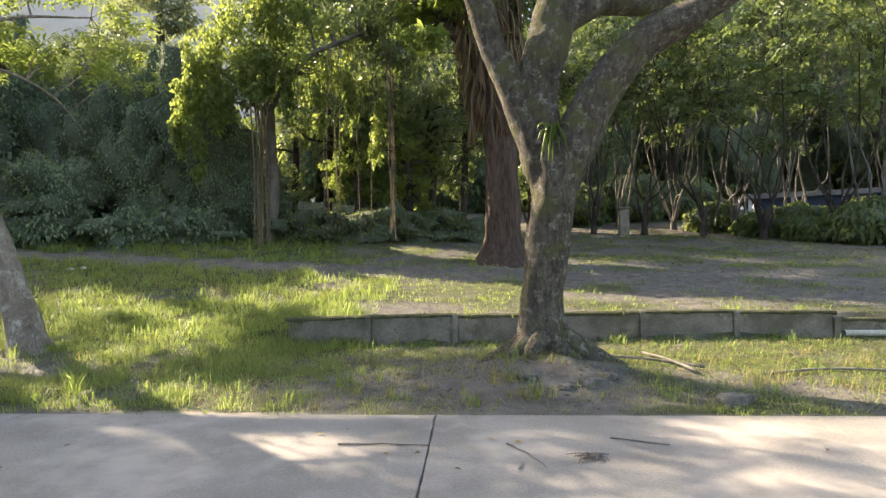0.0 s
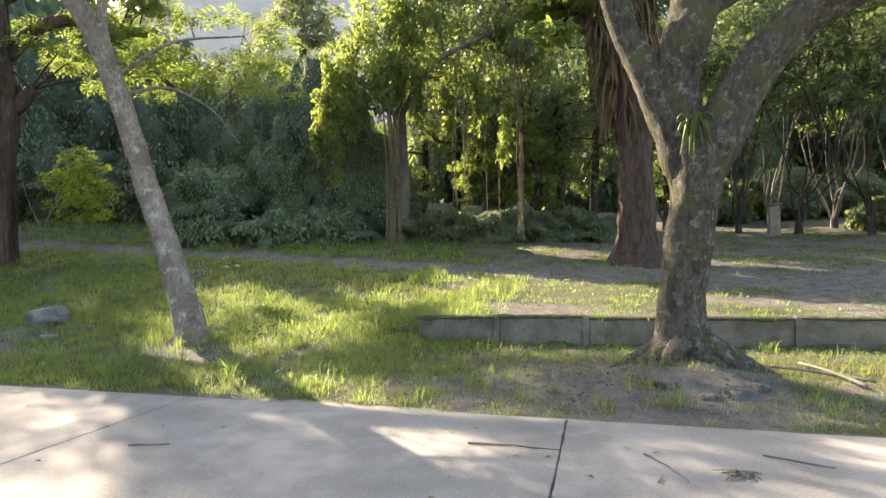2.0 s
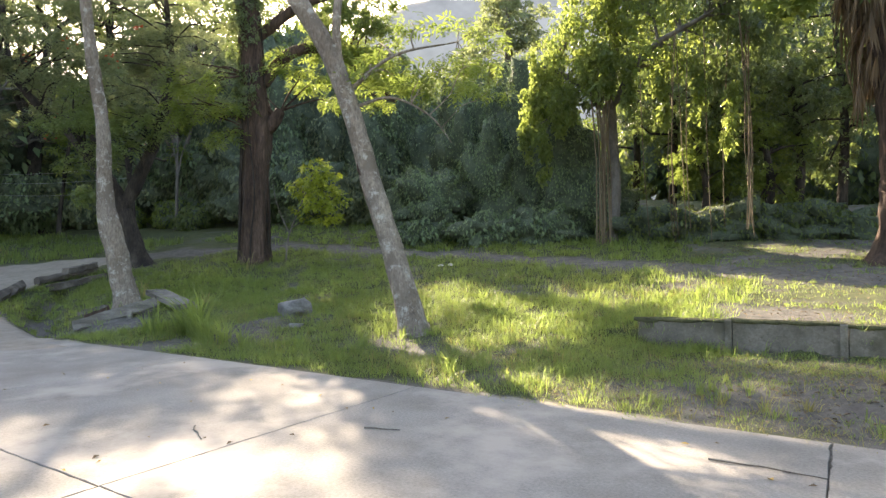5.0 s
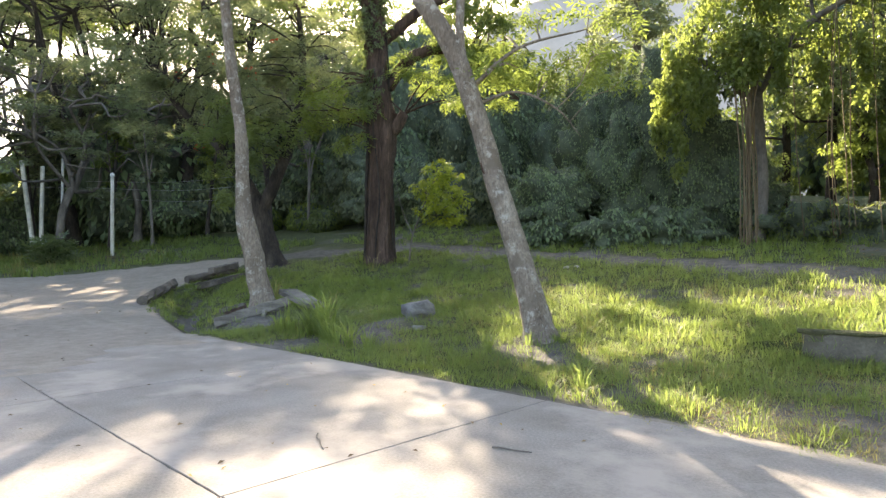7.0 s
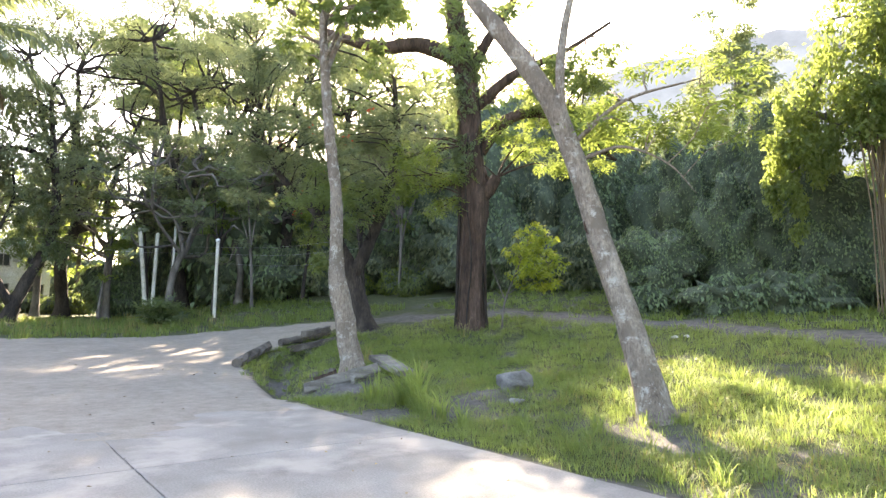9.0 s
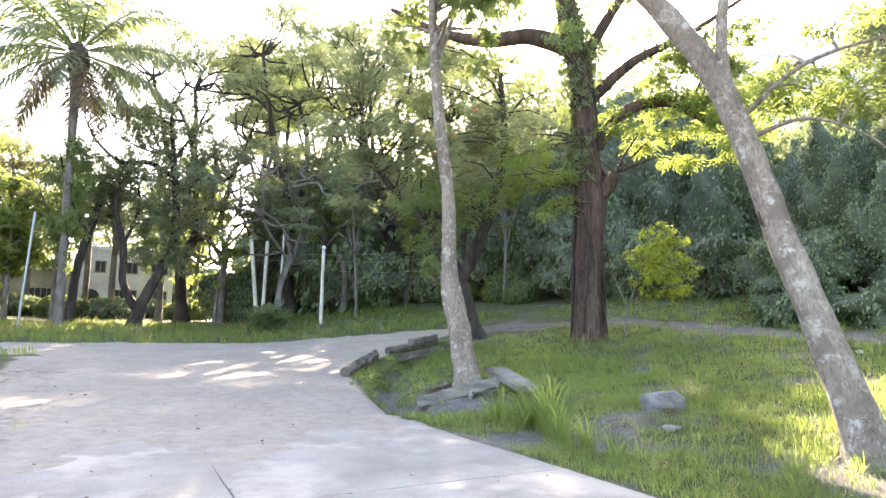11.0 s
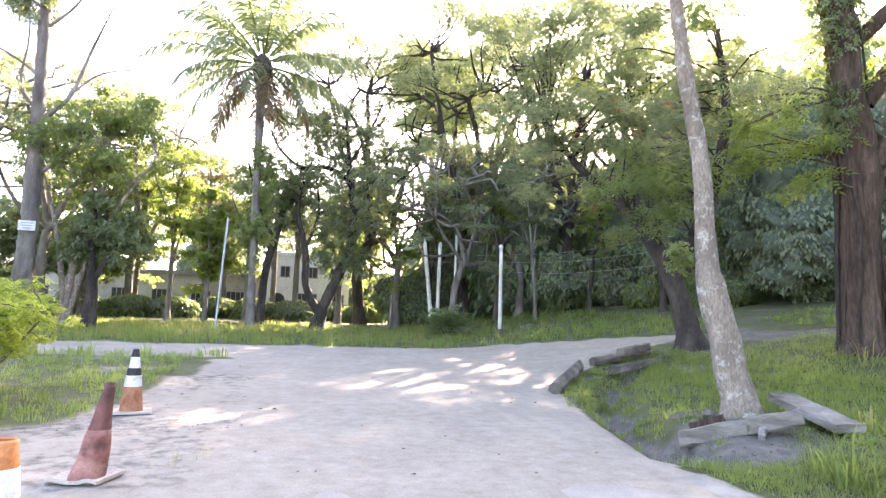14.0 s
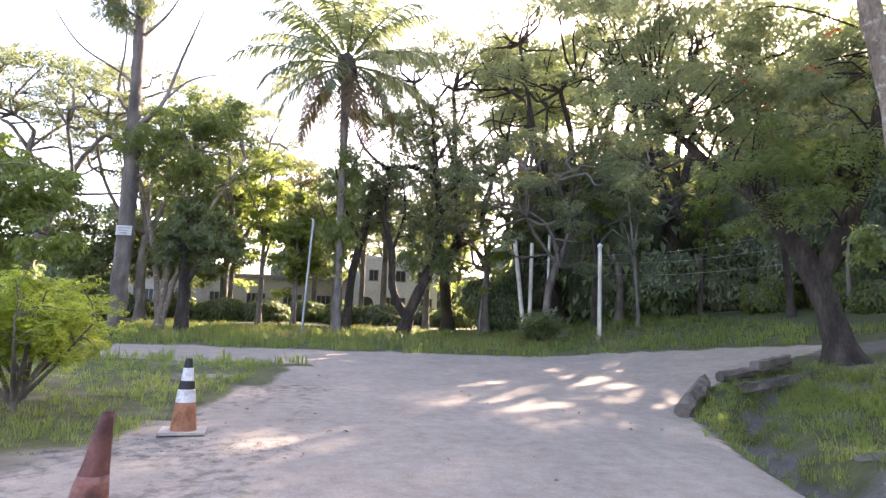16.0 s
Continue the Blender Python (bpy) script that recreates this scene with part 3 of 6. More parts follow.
def slab(x0, x1, y0, y1, skew0=0.0, skew1=0.0):
    """One cast slab with worn, slightly broken edges."""
    bm = bmesh.new()
    top, low, g = -0.045, -0.2, 0.003
    q = [(x0 + g, y0 + g), (x1 - g, y0 + g), (x1 - g, y1 - g + skew1), (x0 + g, y1 - g + skew0)]
    n = 46
    rim = []
    for k in range(4):
        (ax, ay), (bx, by) = q[k], q[(k + 1) % 4]
        ln = math.hypot(bx - ax, by - ay)
        ox, oy = -(by - ay) / ln, (bx - ax) / ln
        for i in range(n):
            s = i / n
            px, py = ax + (bx - ax) * s, ay + (by - ay) * s
            j = abs(noise.fractal(Vector((px * 5.1, py * 5.1, k)), 0.7, 2.0, 4)) * 0.014 if i else 0.006
            rim.append((px + ox * j, py + oy * j, ox, oy))
    rows = [[bm.verts.new((x, y, low)) for x, y, _, _ in rim], [bm.verts.new((x, y, top - 0.006)) for x, y, _, _ in rim], [bm.verts.new((x + ox * 0.004, y + oy * 0.004, top)) for x, y, ox, oy in rim]]
    m = len(rim)
    for lo, hi in zip(rows[:-1], rows[1:]):
        for k in range(m):
            bm.faces.new((lo[k], lo[(k + 1) % m], hi[(k + 1) % m], hi[k]))
    bm.faces.new(rows[2])
    return bm


SLAB_X = [-11.7, -7.8, -3.9, -0.05, 3.85, 7.7, 11.6, 15.5]
SLAB_Y = [-8.2, -4.7, -1.2, 2.25, 5.72]
for xa, xb in zip(SLAB_X[:-1], SLAB_X[1:]):
    for ya, yb in zip(SLAB_Y[:-1], SLAB_Y[1:]):
        last = yb > 5
        part("slab", slab(xa, xb, ya, yb, float(edge_y(xa)) - 5.72 if last else 0, float(edge_y(xb)) - 5.72 if last else 0), CONCRETE, road)

# ---- far hill ----
bear = np.radians(np.linspace(-60, 135, 90))
ridge = []
for b in bear:
    d = math.degrees(b)
    top = 70 + 62 * math.exp(-((d - 27) / 26) ** 2) + 6 * noise.fractal(Vector((d * 0.09, 0, 2)), 0.9, 2.0, 4) - 62 * (1 / (1 + math.exp(-(d - 47) / 3.5)))
    top = top if d > 0 else top - 30
    for k, (rr, hh) in enumerate(((210, -2), (250, 0.35), (280, 0.7), (300, 1.0), (360, 0.6), (420, -0.05))):
        ridge.append((-math.sin(b) * rr, math.cos(b) * rr, (top * hh if hh > 0 else hh * 10) + (6 * noise.fractal(Vector((d * 0.2, k, 0)), 0.9, 2.0, 4) if 0 < hh else 0)))
nb = len(bear)
ii, jj = np.meshgrid(np.arange(nb - 1), np.arange(5), indexing="ij")
a = ii * 6 + jj
tagged(new("backdrop_hill", mesh_of("backdrop_hill", np.array(ridge), np.stack([a, a + 1, a + 7, a + 6], -1).reshape(-1, 4), HILL, True)), "grey-green wooded hillside far behind the trees, its haze painted as a faint glow", "hill", kind="structure")

# ---- low retaining wall of concrete panels ----
wall = thing("retaining_wall", "low stained concrete panel wall holding back the bank", "wall", (0, 0, 0), kind="structure")


def wall_panel(p, q, thick, z0, z1, tilt):
    bm = bmesh.new()
    d = Vector((q[0] - p[0], q[1] - p[1], 0))
    n = Vector((-d.y, d.x, 0)).normalized()
    rows = []
    steps = 6
    for k in range(steps + 1):
        c = Vector((p[0], p[1], 0)) + d * (k / steps)
        zt = z1 + tilt * (k / steps - 0.5) + 0.012 * noise.noise(Vector((c.x * 3, c.y, 5)))
        rows.append([bm.verts.new((c + n * s)[:2] + (z,)) for s, z in ((-thick / 2, z0), (-thick / 2, zt - 0.02), (-thick / 2 + 0.02, zt), (thick / 2, zt), (thick / 2, z0))])
    for r0, r1 in zip(rows[:-1], rows[1:]):
        for k in range(4):
            bm.faces.new((r0[k], r1[k], r1[k + 1], r0[k + 1]))
    bm.faces.new(rows[0])
    bm.faces.new(rows[-1][::-1])
    return bm


for k, (p, q) in enumerate(zip(WALL_LINE[:-1], WALL_LINE[1:])):
    top = 0.375 - (0.13 if k > 5 else 0) + 0.01 * math.sin(k * 2.1)
    dx, dy = (q[0] - p[0]) * 0.035, (q[1] - p[1]) * 0.035
    part("panel", wall_panel((p[0] + dx, p[1] + dy), (q[0] - dx, q[1] - dy), 0.09, -0.6, top, 0.02 * math.sin(k * 3.3)), WALL_CONCRETE, wall)
    if k >= 1:
        part("post", wall_panel((p[0] - 0.045, p[1] - 0.03), (p[0] + 0.045, p[1] - 0.03), 0.12, -0.6, top + 0.02, 0), WALL_CONCRETE, wall)
    # earth and moss that has crept over the top edge
    bm = bmesh.new()
    rows = []
    for i in range(15):
        u = i / 14
        x, y = p[0] + (q[0] - p[0]) * u, p[1] + (q[1] - p[1]) * u
        drop = 0.02 + 0.045 * max(0.0, noise.fractal(Vector((x * 2.2, y, 4.0)), 0.8, 2.0, 4) + 0.25)
        lip = 0.006 + 0.012 * noise.noise(Vector((x * 5, y, 1)))
        rows.append([bm.verts.new(v) for v in ((x, y - 0.052, top - drop), (x, y - 0.062 - lip, top - drop * 0.4), (x, y - 0.055 - lip, top + 0.012), (x, y - 0.01, top + 0.026 + lip), (x, y + 0.09, top + 0.012))])
    for r0, r1 in zip(rows[:-1], rows[1:]):
        for j in range(4):
            bm.faces.new((r0[j], r1[j], r1[j + 1], r0[j + 1]))
    part("moss_crust", bm, MOSS, wall, "dark mossy crust along the top edge")
pipe_run = []
for x in np.arange(6.2, 9.3, 0.3):
    pipe_run.append((x, float(wall_y(x)) - 0.075, 0.03, 0.05))
part("drain_pipe", tubes_mesh("drain_pipe", [tube(pipe_run, 14, 0.3)], POLE_PAINT), POLE_PAINT, wall, "pale plastic pipe along the wall foot")

# ---- trees by the road ----


def lift(rows, dz):
    return [(x, y, z + dz, r) for x, y, z, r in rows]


# big forked tree by the low wall
big = tree("large forked tree with mossy grey-brown bark beside the low wall",
    [(1.2, 7.7, -0.3, 0.5), (1.17, 7.71, 0.12, 0.36), (1.14, 7.72, 0.42, 0.295), (1.13, 7.72, 0.8, 0.265), (1.22, 7.71, 1.44, 0.265), (1.3, 7.7, 2.07, 0.275), (1.32, 7.7, 2.5, 0.33), (1.32, 7.7, 2.75, 0.26)],
    [[(1.27, 7.7, 1.75, 0.12), (1.22, 7.71, 2.25, 0.21), (1.09, 7.72, 2.75, 0.23), (0.86, 7.74, 3.34, 0.19), (0.57, 7.76, 3.99, 0.17), (0.41, 7.76, 4.56, 0.16), (0.1, 7.9, 5.6, 0.13), (-0.4, 8.2, 7.0, 0.1), (-1.0, 8.6, 8.4, 0.06)],
     [(1.27, 7.7, 1.9, 0.12), (1.24, 7.71, 2.4, 0.22), (1.15, 7.72, 3.0, 0.25), (1.14, 7.72, 3.5, 0.25), (1.27, 7.7, 4.0, 0.27), (1.45, 7.68, 4.6, 0.24), (1.7, 7.6, 5.6, 0.19), (2.0, 7.4, 7.0, 0.13), (2.1, 7.2, 8.6, 0.07)],
     [(1.3, 7.7, 1.75, 0.12), (1.38, 7.69, 2.2, 0.22), (1.54, 7.66, 2.65, 0.27), (1.76, 7.63, 3.12, 0.26), (2.08, 7.56, 3.62, 0.23), (2.5, 7.46, 3.98, 0.21), (3.0, 7.31, 4.2, 0.17), (3.7, 7.1, 4.7, 0.14), (4.6, 6.8, 5.8, 0.1), (5.2, 6.4, 7.2, 0.06)],
     [(1.35, 7.7, 4.2, 0.2), (1.9, 7.8, 4.5, 0.17), (2.7, 8.1, 4.6, 0.13), (3.6, 8.6, 5.4, 0.08)]],
    [dict(centre=(1.6, 7.8, 8.6), radii=(4.2, 4.0, 2.6), clumps=44, per=70, clump=0.7, size=0.2, material=LEAF_MID)],
    BARK_MOSS, flare=0.9, wobble=0.16, sides=22, branch_r=0.07, step=0.1)
# surface roots and stones of its foot
for k, (ang, ln) in enumerate(((3.0, 0.75), (2.6, 0.5), (3.7, 0.55), (4.4, 0.45), (5.2, 0.5), (5.8, 0.6), (0.1, 1.1), (1.0, 0.4))):
    pts = []
    for s in np.linspace(0, 1, 5):
        x, y = math.cos(ang + 0.25 * math.sin(4 * s + k)) * (0.22 + ln * s), math.sin(ang) * (0.22 + ln * s * 0.8)
        pts.append((x, y, ground_z(1.2 + x, 7.7 + y) + 0.3 + 0.17 * (1 - s) ** 2 - 0.07 * s, 0.12 * (1 - s) + 0.03))
    part("root", tubes_mesh("root", [tube(pts, 8, 0.12, 0.2)], BARK_MOSS), BARK_MOSS, big)
for k in range(18):
    an = 1.2 + k * 0.45
    pl = thing("bromeliad", "green strap-leaved epiphyte growing in a tree fork", "plant", (1.27 + 0.02 * math.sin(k * 3), 7.42 + 0.01 * math.cos(k), 2.72 - 0.01 * k)) if k == 0 else pl
    curve = [(0.0, 0, 0, 0.02), (0.07 * math.cos(an), -0.06 + 0.04 * math.sin(an), 0.18 - 0.04 * (k % 3), 0.018), (0.15 * math.cos(an), -0.1, 0.2 - 0.1 * (k % 4), 0.012), (0.2 * math.cos(an), -0.11, 0.12 - 0.13 * (k % 4), 0.003)]
    part("strap_leaf", tubes_mesh("strap_leaf", [tube(curve, 4, 0.04)], LEAF_LIGHT), LEAF_LIGHT, pl)

# tall dark tree with skirts of dead fronds
dark = tree("tall reddish-brown tree trunk with buttressed foot and hanging dead fronds",
    [(1.18, 18.44, 0.85, 0.85), (1.19, 18.44, 1.47, 0.6), (1.2, 18.44, 2.14, 0.53), (1.19, 18.44, 3.83, 0.47), (1.08, 18.44, 5.52, 0.47), (0.9, 18.45, 7.21, 0.5), (0.71, 18.46, 8.91, 0.47), (0.4, 18.46, 11.0, 0.36), (0.2, 18.4, 14.0, 0.2)],
    [[(1.05, 18.44, 5.9, 0.3), (0.2, 18.5, 7.6, 0.24), (-0.9, 18.6, 8.6, 0.2), (-2.4, 18.8, 9.9, 0.14), (-3.8, 19.0, 11.5, 0.08)], [(0.75, 18.46, 8.5, 0.25), (2.4, 18.4, 10.4, 0.2), (4.2, 18.2, 11.6, 0.12)]],
    [dict(centre=(0.8, 19.5, 11.5), radii=(6.0, 4.0, 4.2), clumps=64, per=110, clump=1.1, size=0.26, material=LEAF_DARK, spread=(0.3, 1.4)),
     dict(centre=(-0.6, 18.0, 8.6), radii=(2.2, 1.4, 2.0), clumps=12, per=40, clump=0.7, size=0.42, material=LEAF_LIGHT, leaf=BROAD, label="sunlit broad leaves")],
    BARK_RED, flare=0.7, sides=20, flute=0.07, step=0.15)
skirt = []
for k in range(110):
    an, z0 = rng.uniform(0, 2 * np.pi), rng.uniform(6.4, 10.8)
    rr = 0.5
    L = rng.uniform(0.8, 2.2)
    x, y = math.cos(an) * rr - 0.09 * (z0 - 3) * 0.3, math.sin(an) * rr
    z0 -= 0.85
    skirt.append(tube([(x, y, z0, 0.03), (x * 1.5, y * 1.5, z0 + 0.1, 0.03), (x * 1.9, y * 1.9, z0 - 0.35 * L, 0.025), (x * 1.8 + rng.normal(0, 0.1), y * 1.8, z0 - L, 0.006)], 4, 0.4))
pts = []
for k in range(420):
    an, z0 = rng.uniform(0, 2 * np.pi), rng.uniform(4.6, 9.6)
    if rng.uniform() < 0.5:
        z0 = rng.uniform(6.4, 9.6)
    rr = rng.uniform(0.5, 0.85)
    pts.append((math.cos(an) * rr - 0.1 * max(0, z0 - 3.5), math.sin(an) * rr, z0))
part("stalk_skirt", tubes_mesh("stalk_skirt", skirt, LEAF_DRY), LEAF_DRY, dark, "brown drooping frond stalks")["kind"] = "stuff"
part("dead_frond_skirt", scatter("dead_frond_skirt", STRAW, pts, 0.95, LEAF_DRY, (1.15, 1.6), 0.6), LEAF_DRY, dark, "hanging brown dead fronds")

# leaning pale tree
LEAN = [(-6.22, 8.82, -0.12, 0.34), (-6.3, 8.84, 0.15, 0.255), (-6.44, 8.88, 0.6, 0.225), (-6.8, 8.9, 1.63, 0.2), (-7.17, 8.85, 2.7, 0.19), (-7.35, 8.72, 3.55, 0.175), (-7.6, 8.52, 4.6, 0.175), (-7.86, 8.31, 5.35, 0.17), (-8.3, 7.95, 6.25, 0.16), (-8.8, 7.5, 7.2, 0.13), (-9.4, 7.0, 8.6, 0.08)]
lean_tree = tree("slender leaning tree with pale lichen-blotched bark in the grass", LEAN,
    [[(-7.55, 8.55, 4.45, 0.11), (-7.62, 8.46, 5.1, 0.085), (-7.6, 8.45, 5.9, 0.075), (-7.5, 8.6, 6.9, 0.06), (-7.3, 9.0, 8.4, 0.03)],
     [(-7.45, 8.65, 4.1, 0.035), (-6.9, 9.1, 4.3, 0.025), (-6.4, 9.6, 4.0, 0.015), (-6.1, 9.9, 3.5, 0.006)],
     [(-7.5, 8.6, 4.4, 0.045), (-6.9, 9.2, 5.1, 0.03), (-6.0, 10.0, 5.4, 0.012)]],
    [dict(centre=(-6.9, 9.9, 5.0), radii=(2.1, 1.4, 0.9), clumps=20, per=34, clump=0.5, size=0.34, material=LEAF_LIGHT, leaf=PINNATE, flat=0.35, spread=(0.0, 0.7)),
     dict(centre=(-8.2, 8.3, 8.6), radii=(2.8, 2.6, 1.6), clumps=13, per=60, clump=0.6, size=0.36, material=LEAF_MID, leaf=PINNATE, flat=0.4, spread=(0.0, 0.9))],
    BARK_PALE, flare=0.5, wobble=0.1, sides=18, branch_r=0.03, step=0.12)
kn = []
for k in range(13):
    a_ = k / 12 * 2 * math.pi
    kn.append((-1.03 + 0.075 * math.cos(a_), -0.12 + 0.05 * math.cos(a_), 3.14 + 0.16 * math.sin(a_), 0.028))
part("knot", tubes_mesh("knot", [tube(kn, 8, 0.05, 0.2), tube([(-0.97, -0.06, 2.98, 0.02), (-1.015, -0.105, 3.12, 0.075), (-1.035, -0.125, 3.28, 0.02)], 8, 0.04, 0.2)], BARK_RED), BARK_RED, lean_tree, "healed reddish branch scar")

# straight tree with weathered timbers at its foot
D_TREE = [(-14.15, 8.22, 0.05, 0.42), (-14.18, 8.18, 0.45, 0.302), (-14.22, 8.1, 0.9, 0.26), (-14.27, 8.03, 1.5, 0.244), (-14.38, 7.87, 2.4, 0.227), (-14.42, 7.83, 2.9, 0.176), (-14.44, 7.8, 4.49, 0.147), (-14.54, 7.62, 6.07, 0.134), (-14.6, 7.5, 7.57, 0.122), (-14.66, 7.42, 9.0, 0.109), (-14.7, 7.4, 11.0, 0.076), (-14.6, 7.5, 13.0, 0.042)]
d_tree = tree("straight lichen-spotted tree trunk rising from the grass bank", D_TREE,
    [[(-14.6, 7.5, 7.8, 0.09), (-14.9, 7.9, 8.6, 0.07), (-15.4, 8.5, 9.8, 0.04)]],
    [dict(centre=(-14.6, 7.6, 11.5), radii=(3.0, 3.0, 1.8), clumps=28, per=54, clump=0.7, size=0.34, material=LEAF_MID),
     dict(centre=(-14.0, 7.4, 9.2), radii=(2.4, 2.4, 1.3), clumps=20, per=20, clump=0.5, size=0.3, material=LEAF_MID, leaf=BROAD),
     dict(centre=(-14.75, 7.55, 2.85), radii=(0.25, 0.25, 0.35), clumps=7, per=22, clump=0.22, size=0.14, material=LEAF_MID, twigs=0, label="leafy tuft on the burl")],
    BARK_PALE, flare=0.45, wobble=0.14, sides=18, step=0.12)
part("burl", mesh_of("burl", *blob((-0.3, -0.33, 2.45), (0.17, 0.17, 0.3), 4.0, 0.4, 12, 14), BARK_GREY, True), BARK_GREY, d_tree, "swollen grey burl")

# dark flamboyant tree beyond the bend
tree("thick dark-barked flamboyant tree with spreading feathery crown",
    [(-23.0, 13.65, 1.0, 0.561), (-23.1, 13.5, 1.8, 0.370), (-23.25, 13.3, 2.8, 0.330), (-23.5, 13.0, 3.9, 0.310), (-23.9, 12.6, 4.9, 0.251), (-24.6, 11.9, 6.2, 0.185), (-25.6, 10.9, 7.6, 0.132), (-26.6, 10.0, 9.5, 0.079)],
    [[(-23.3, 13.2, 3.4, 0.264), (-22.9, 13.7, 4.8, 0.238), (-22.5, 14.2, 6.5, 0.198), (-22.3, 14.6, 9.0, 0.158), (-22.6, 14.6, 12.0, 0.079)],
     [(-23.7, 12.8, 4.4, 0.198), (-24.9, 13.0, 5.8, 0.145), (-26.4, 13.6, 7.4, 0.092), (-27.6, 14.4, 9.4, 0.053)]],
    [dict(centre=(-24.5, 12.0, 11.0), radii=(6.5, 6.5, 5.0), clumps=66, per=84, clump=0.95, size=0.46, material=LEAF_FINE, leaf=PINNATE, flat=0.35, spread=(-0.1, 0.7)),
     dict(centre=(-24.2, 12.6, 8.6), radii=(4.4, 4.2, 2.0), clumps=46, per=60, clump=0.9, size=0.46, material=LEAF_FINE, leaf=PINNATE, flat=0.35, spread=(-0.1, 0.7)),
     dict(centre=(-21.8, 11.8, 6.0), radii=(3.2, 2.4, 1.7), clumps=26, per=36, clump=0.7, size=0.45, material=LEAF_MID, leaf=PINNATE, flat=0.35, spread=(0.0, 0.8)),
     dict(centre=(-23.0, 11.5, 8.0), radii=(4.0, 4.0, 3.0), clumps=12, per=5, clump=0.35, size=0.12, material=FLOWER_RED, leaf=BROAD, twigs=0, label="scarlet blossom")],
    BARK_DARK, flare=0.6, sides=18, step=0.18, branch_r=0.04)

# liana-hung tree
liana = tree("tall dark tree wrapped in lianas with a broken stub", 
    [(-18.6, 15.6, 0.95, 0.7), (-18.6, 15.6, 2.0, 0.5), (-18.58, 15.62, 4.0, 0.48), (-18.5, 15.7, 6.4, 0.52), (-18.62, 15.55, 8.6, 0.42), (-18.66, 15.5, 10.6, 0.42), (-18.9, 15.3, 12.2, 0.4), (-19.1, 15.1, 14.4, 0.34), (-19.2, 15.0, 17.0, 0.18)],
    [[(-18.95, 15.2, 11.8, 0.36), (-19.8, 14.0, 12.3, 0.3), (-20.7, 12.8, 12.2, 0.24), (-22.0, 11.4, 12.8, 0.16), (-23.4, 10.0, 14.0, 0.08)],
     [(-18.4, 15.9, 8.0, 0.24), (-17.7, 16.6, 9.2, 0.22), (-16.7, 17.5, 9.4, 0.16), (-15.6, 18.4, 8.5, 0.11), (-14.6, 19.2, 7.4, 0.05)],
     [(-18.5, 15.8, 9.8, 0.22), (-17.4, 16.8, 11.0, 0.18), (-15.8, 17.8, 11.6, 0.1), (-14.2, 18.6, 12.4, 0.05)],
     [(-18.5, 15.7, 6.0, 0.3), (-18.05, 16.05, 6.5, 0.25), (-17.85, 16.25, 6.95, 0.2)],
     [(-18.7, 15.4, 10.9, 0.24), (-18.1, 15.9, 12.2, 0.2), (-17.0, 16.6, 14.0, 0.12)]],
    [dict(centre=(-18.9, 15.2, 12.6), radii=(5.4, 5.4, 3.0), clumps=18, per=72, clump=0.75, size=0.24, material=LEAF_MID, spread=(0.3, 1.4)),
     dict(centre=(-19.3, 14.8, 16.0), radii=(5.0, 5.0, 2.8), clumps=25, per=100, clump=0.85, size=0.24, material=LEAF_MID),
     dict(centre=(-18.8, 15.4, 12.0), radii=(1.0, 1.0, 3.4), clumps=44, per=40, clump=0.5, size=0.2, material=LEAF_DARK, flat=1.2, spread=(0.6, 1.5), label="dark hanging creeper"),
     dict(centre=(-18.6, 15.5, 7.6), radii=(0.65, 0.65, 1.5), clumps=26, per=40, clump=0.36, size=0.19, material=LEAF_DARK, flat=1.2, spread=(0.6, 1.5), label="dark hanging creeper"),
     dict(centre=(-16.2, 17.6, 8.4), radii=(2.9, 2.2, 1.5), clumps=26, per=44, clump=0.6, size=0.46, material=LEAF_LIGHT, leaf=PINNATE, flat=0.3, spread=(0.0, 0.8)),
     # added crown, set on the sun's path to shade the soil before the wall
     dict(centre=(-15.5, 18.0, 10.4), radii=(2.3, 2.0, 1.3), clumps=20, per=80, clump=0.75, size=0.26, material=LEAF_MID),
     dict(centre=(-19.8, 14.2, 7.4), radii=(1.8, 1.6, 2.2), clumps=18, per=26, clump=0.6, size=0.48, material=LEAF_LIGHT, leaf=PINNATE, flat=0.3, spread=(0.0, 0.8))],
    BARK_RED, flare=0.45, sides=20, flute=0.12, step=0.15, branch_r=0.045)
for k in range(12):
    an = k * 0.55 + 2.6
    pts = [(math.cos(an + 0.25 * math.sin(z + k)) * (0.56 - 0.015 * z + (0.25 if z < 0.2 else 0)), math.sin(an + 0.25 * math.sin(z + k)) * (0.56 - 0.015 * z), z, 0.03 if k % 3 else 0.06) for z in np.linspace(0, 6.5 + (k % 4), 7)]
    part("liana", tubes_mesh("liana", [tube(pts, 6, 0.3, 0.1)], BARK_DARK if k % 2 else BARK_RED), BARK_DARK, liana)

# bright sapling; it stands in shade, so its leaf colour carries the sunlight
tree("slender sapling with sunlight painted into its bright yellow-green leaves", [(-17.3, 15.9, 1.05, 0.035), (-17.2, 16.0, 2.2, 0.03), (-16.9, 16.3, 3.3, 0.025), (-16.6, 16.7, 4.6, 0.01)],
    [[(-17.1, 16.1, 2.5, 0.02), (-16.4, 16.8, 3.2, 0.015), (-15.8, 17.4, 3.9, 0.006)], [(-17.2, 16.0, 2.3, 0.02), (-17.5, 15.7, 3.4, 0.012), (-17.6, 15.6, 4.4, 0.006)]],
    [dict(centre=(-16.5, 16.8, 3.8), radii=(1.25, 1.05, 1.2), clumps=34, per=18, clump=0.4, size=0.25, material=LEAF_GOLD, leaf=SPRIG)],
    BARK_GREY, flare=0.1, sides=6, branch_r=0.012, name="sapling")

# ---- timbers, stones ----


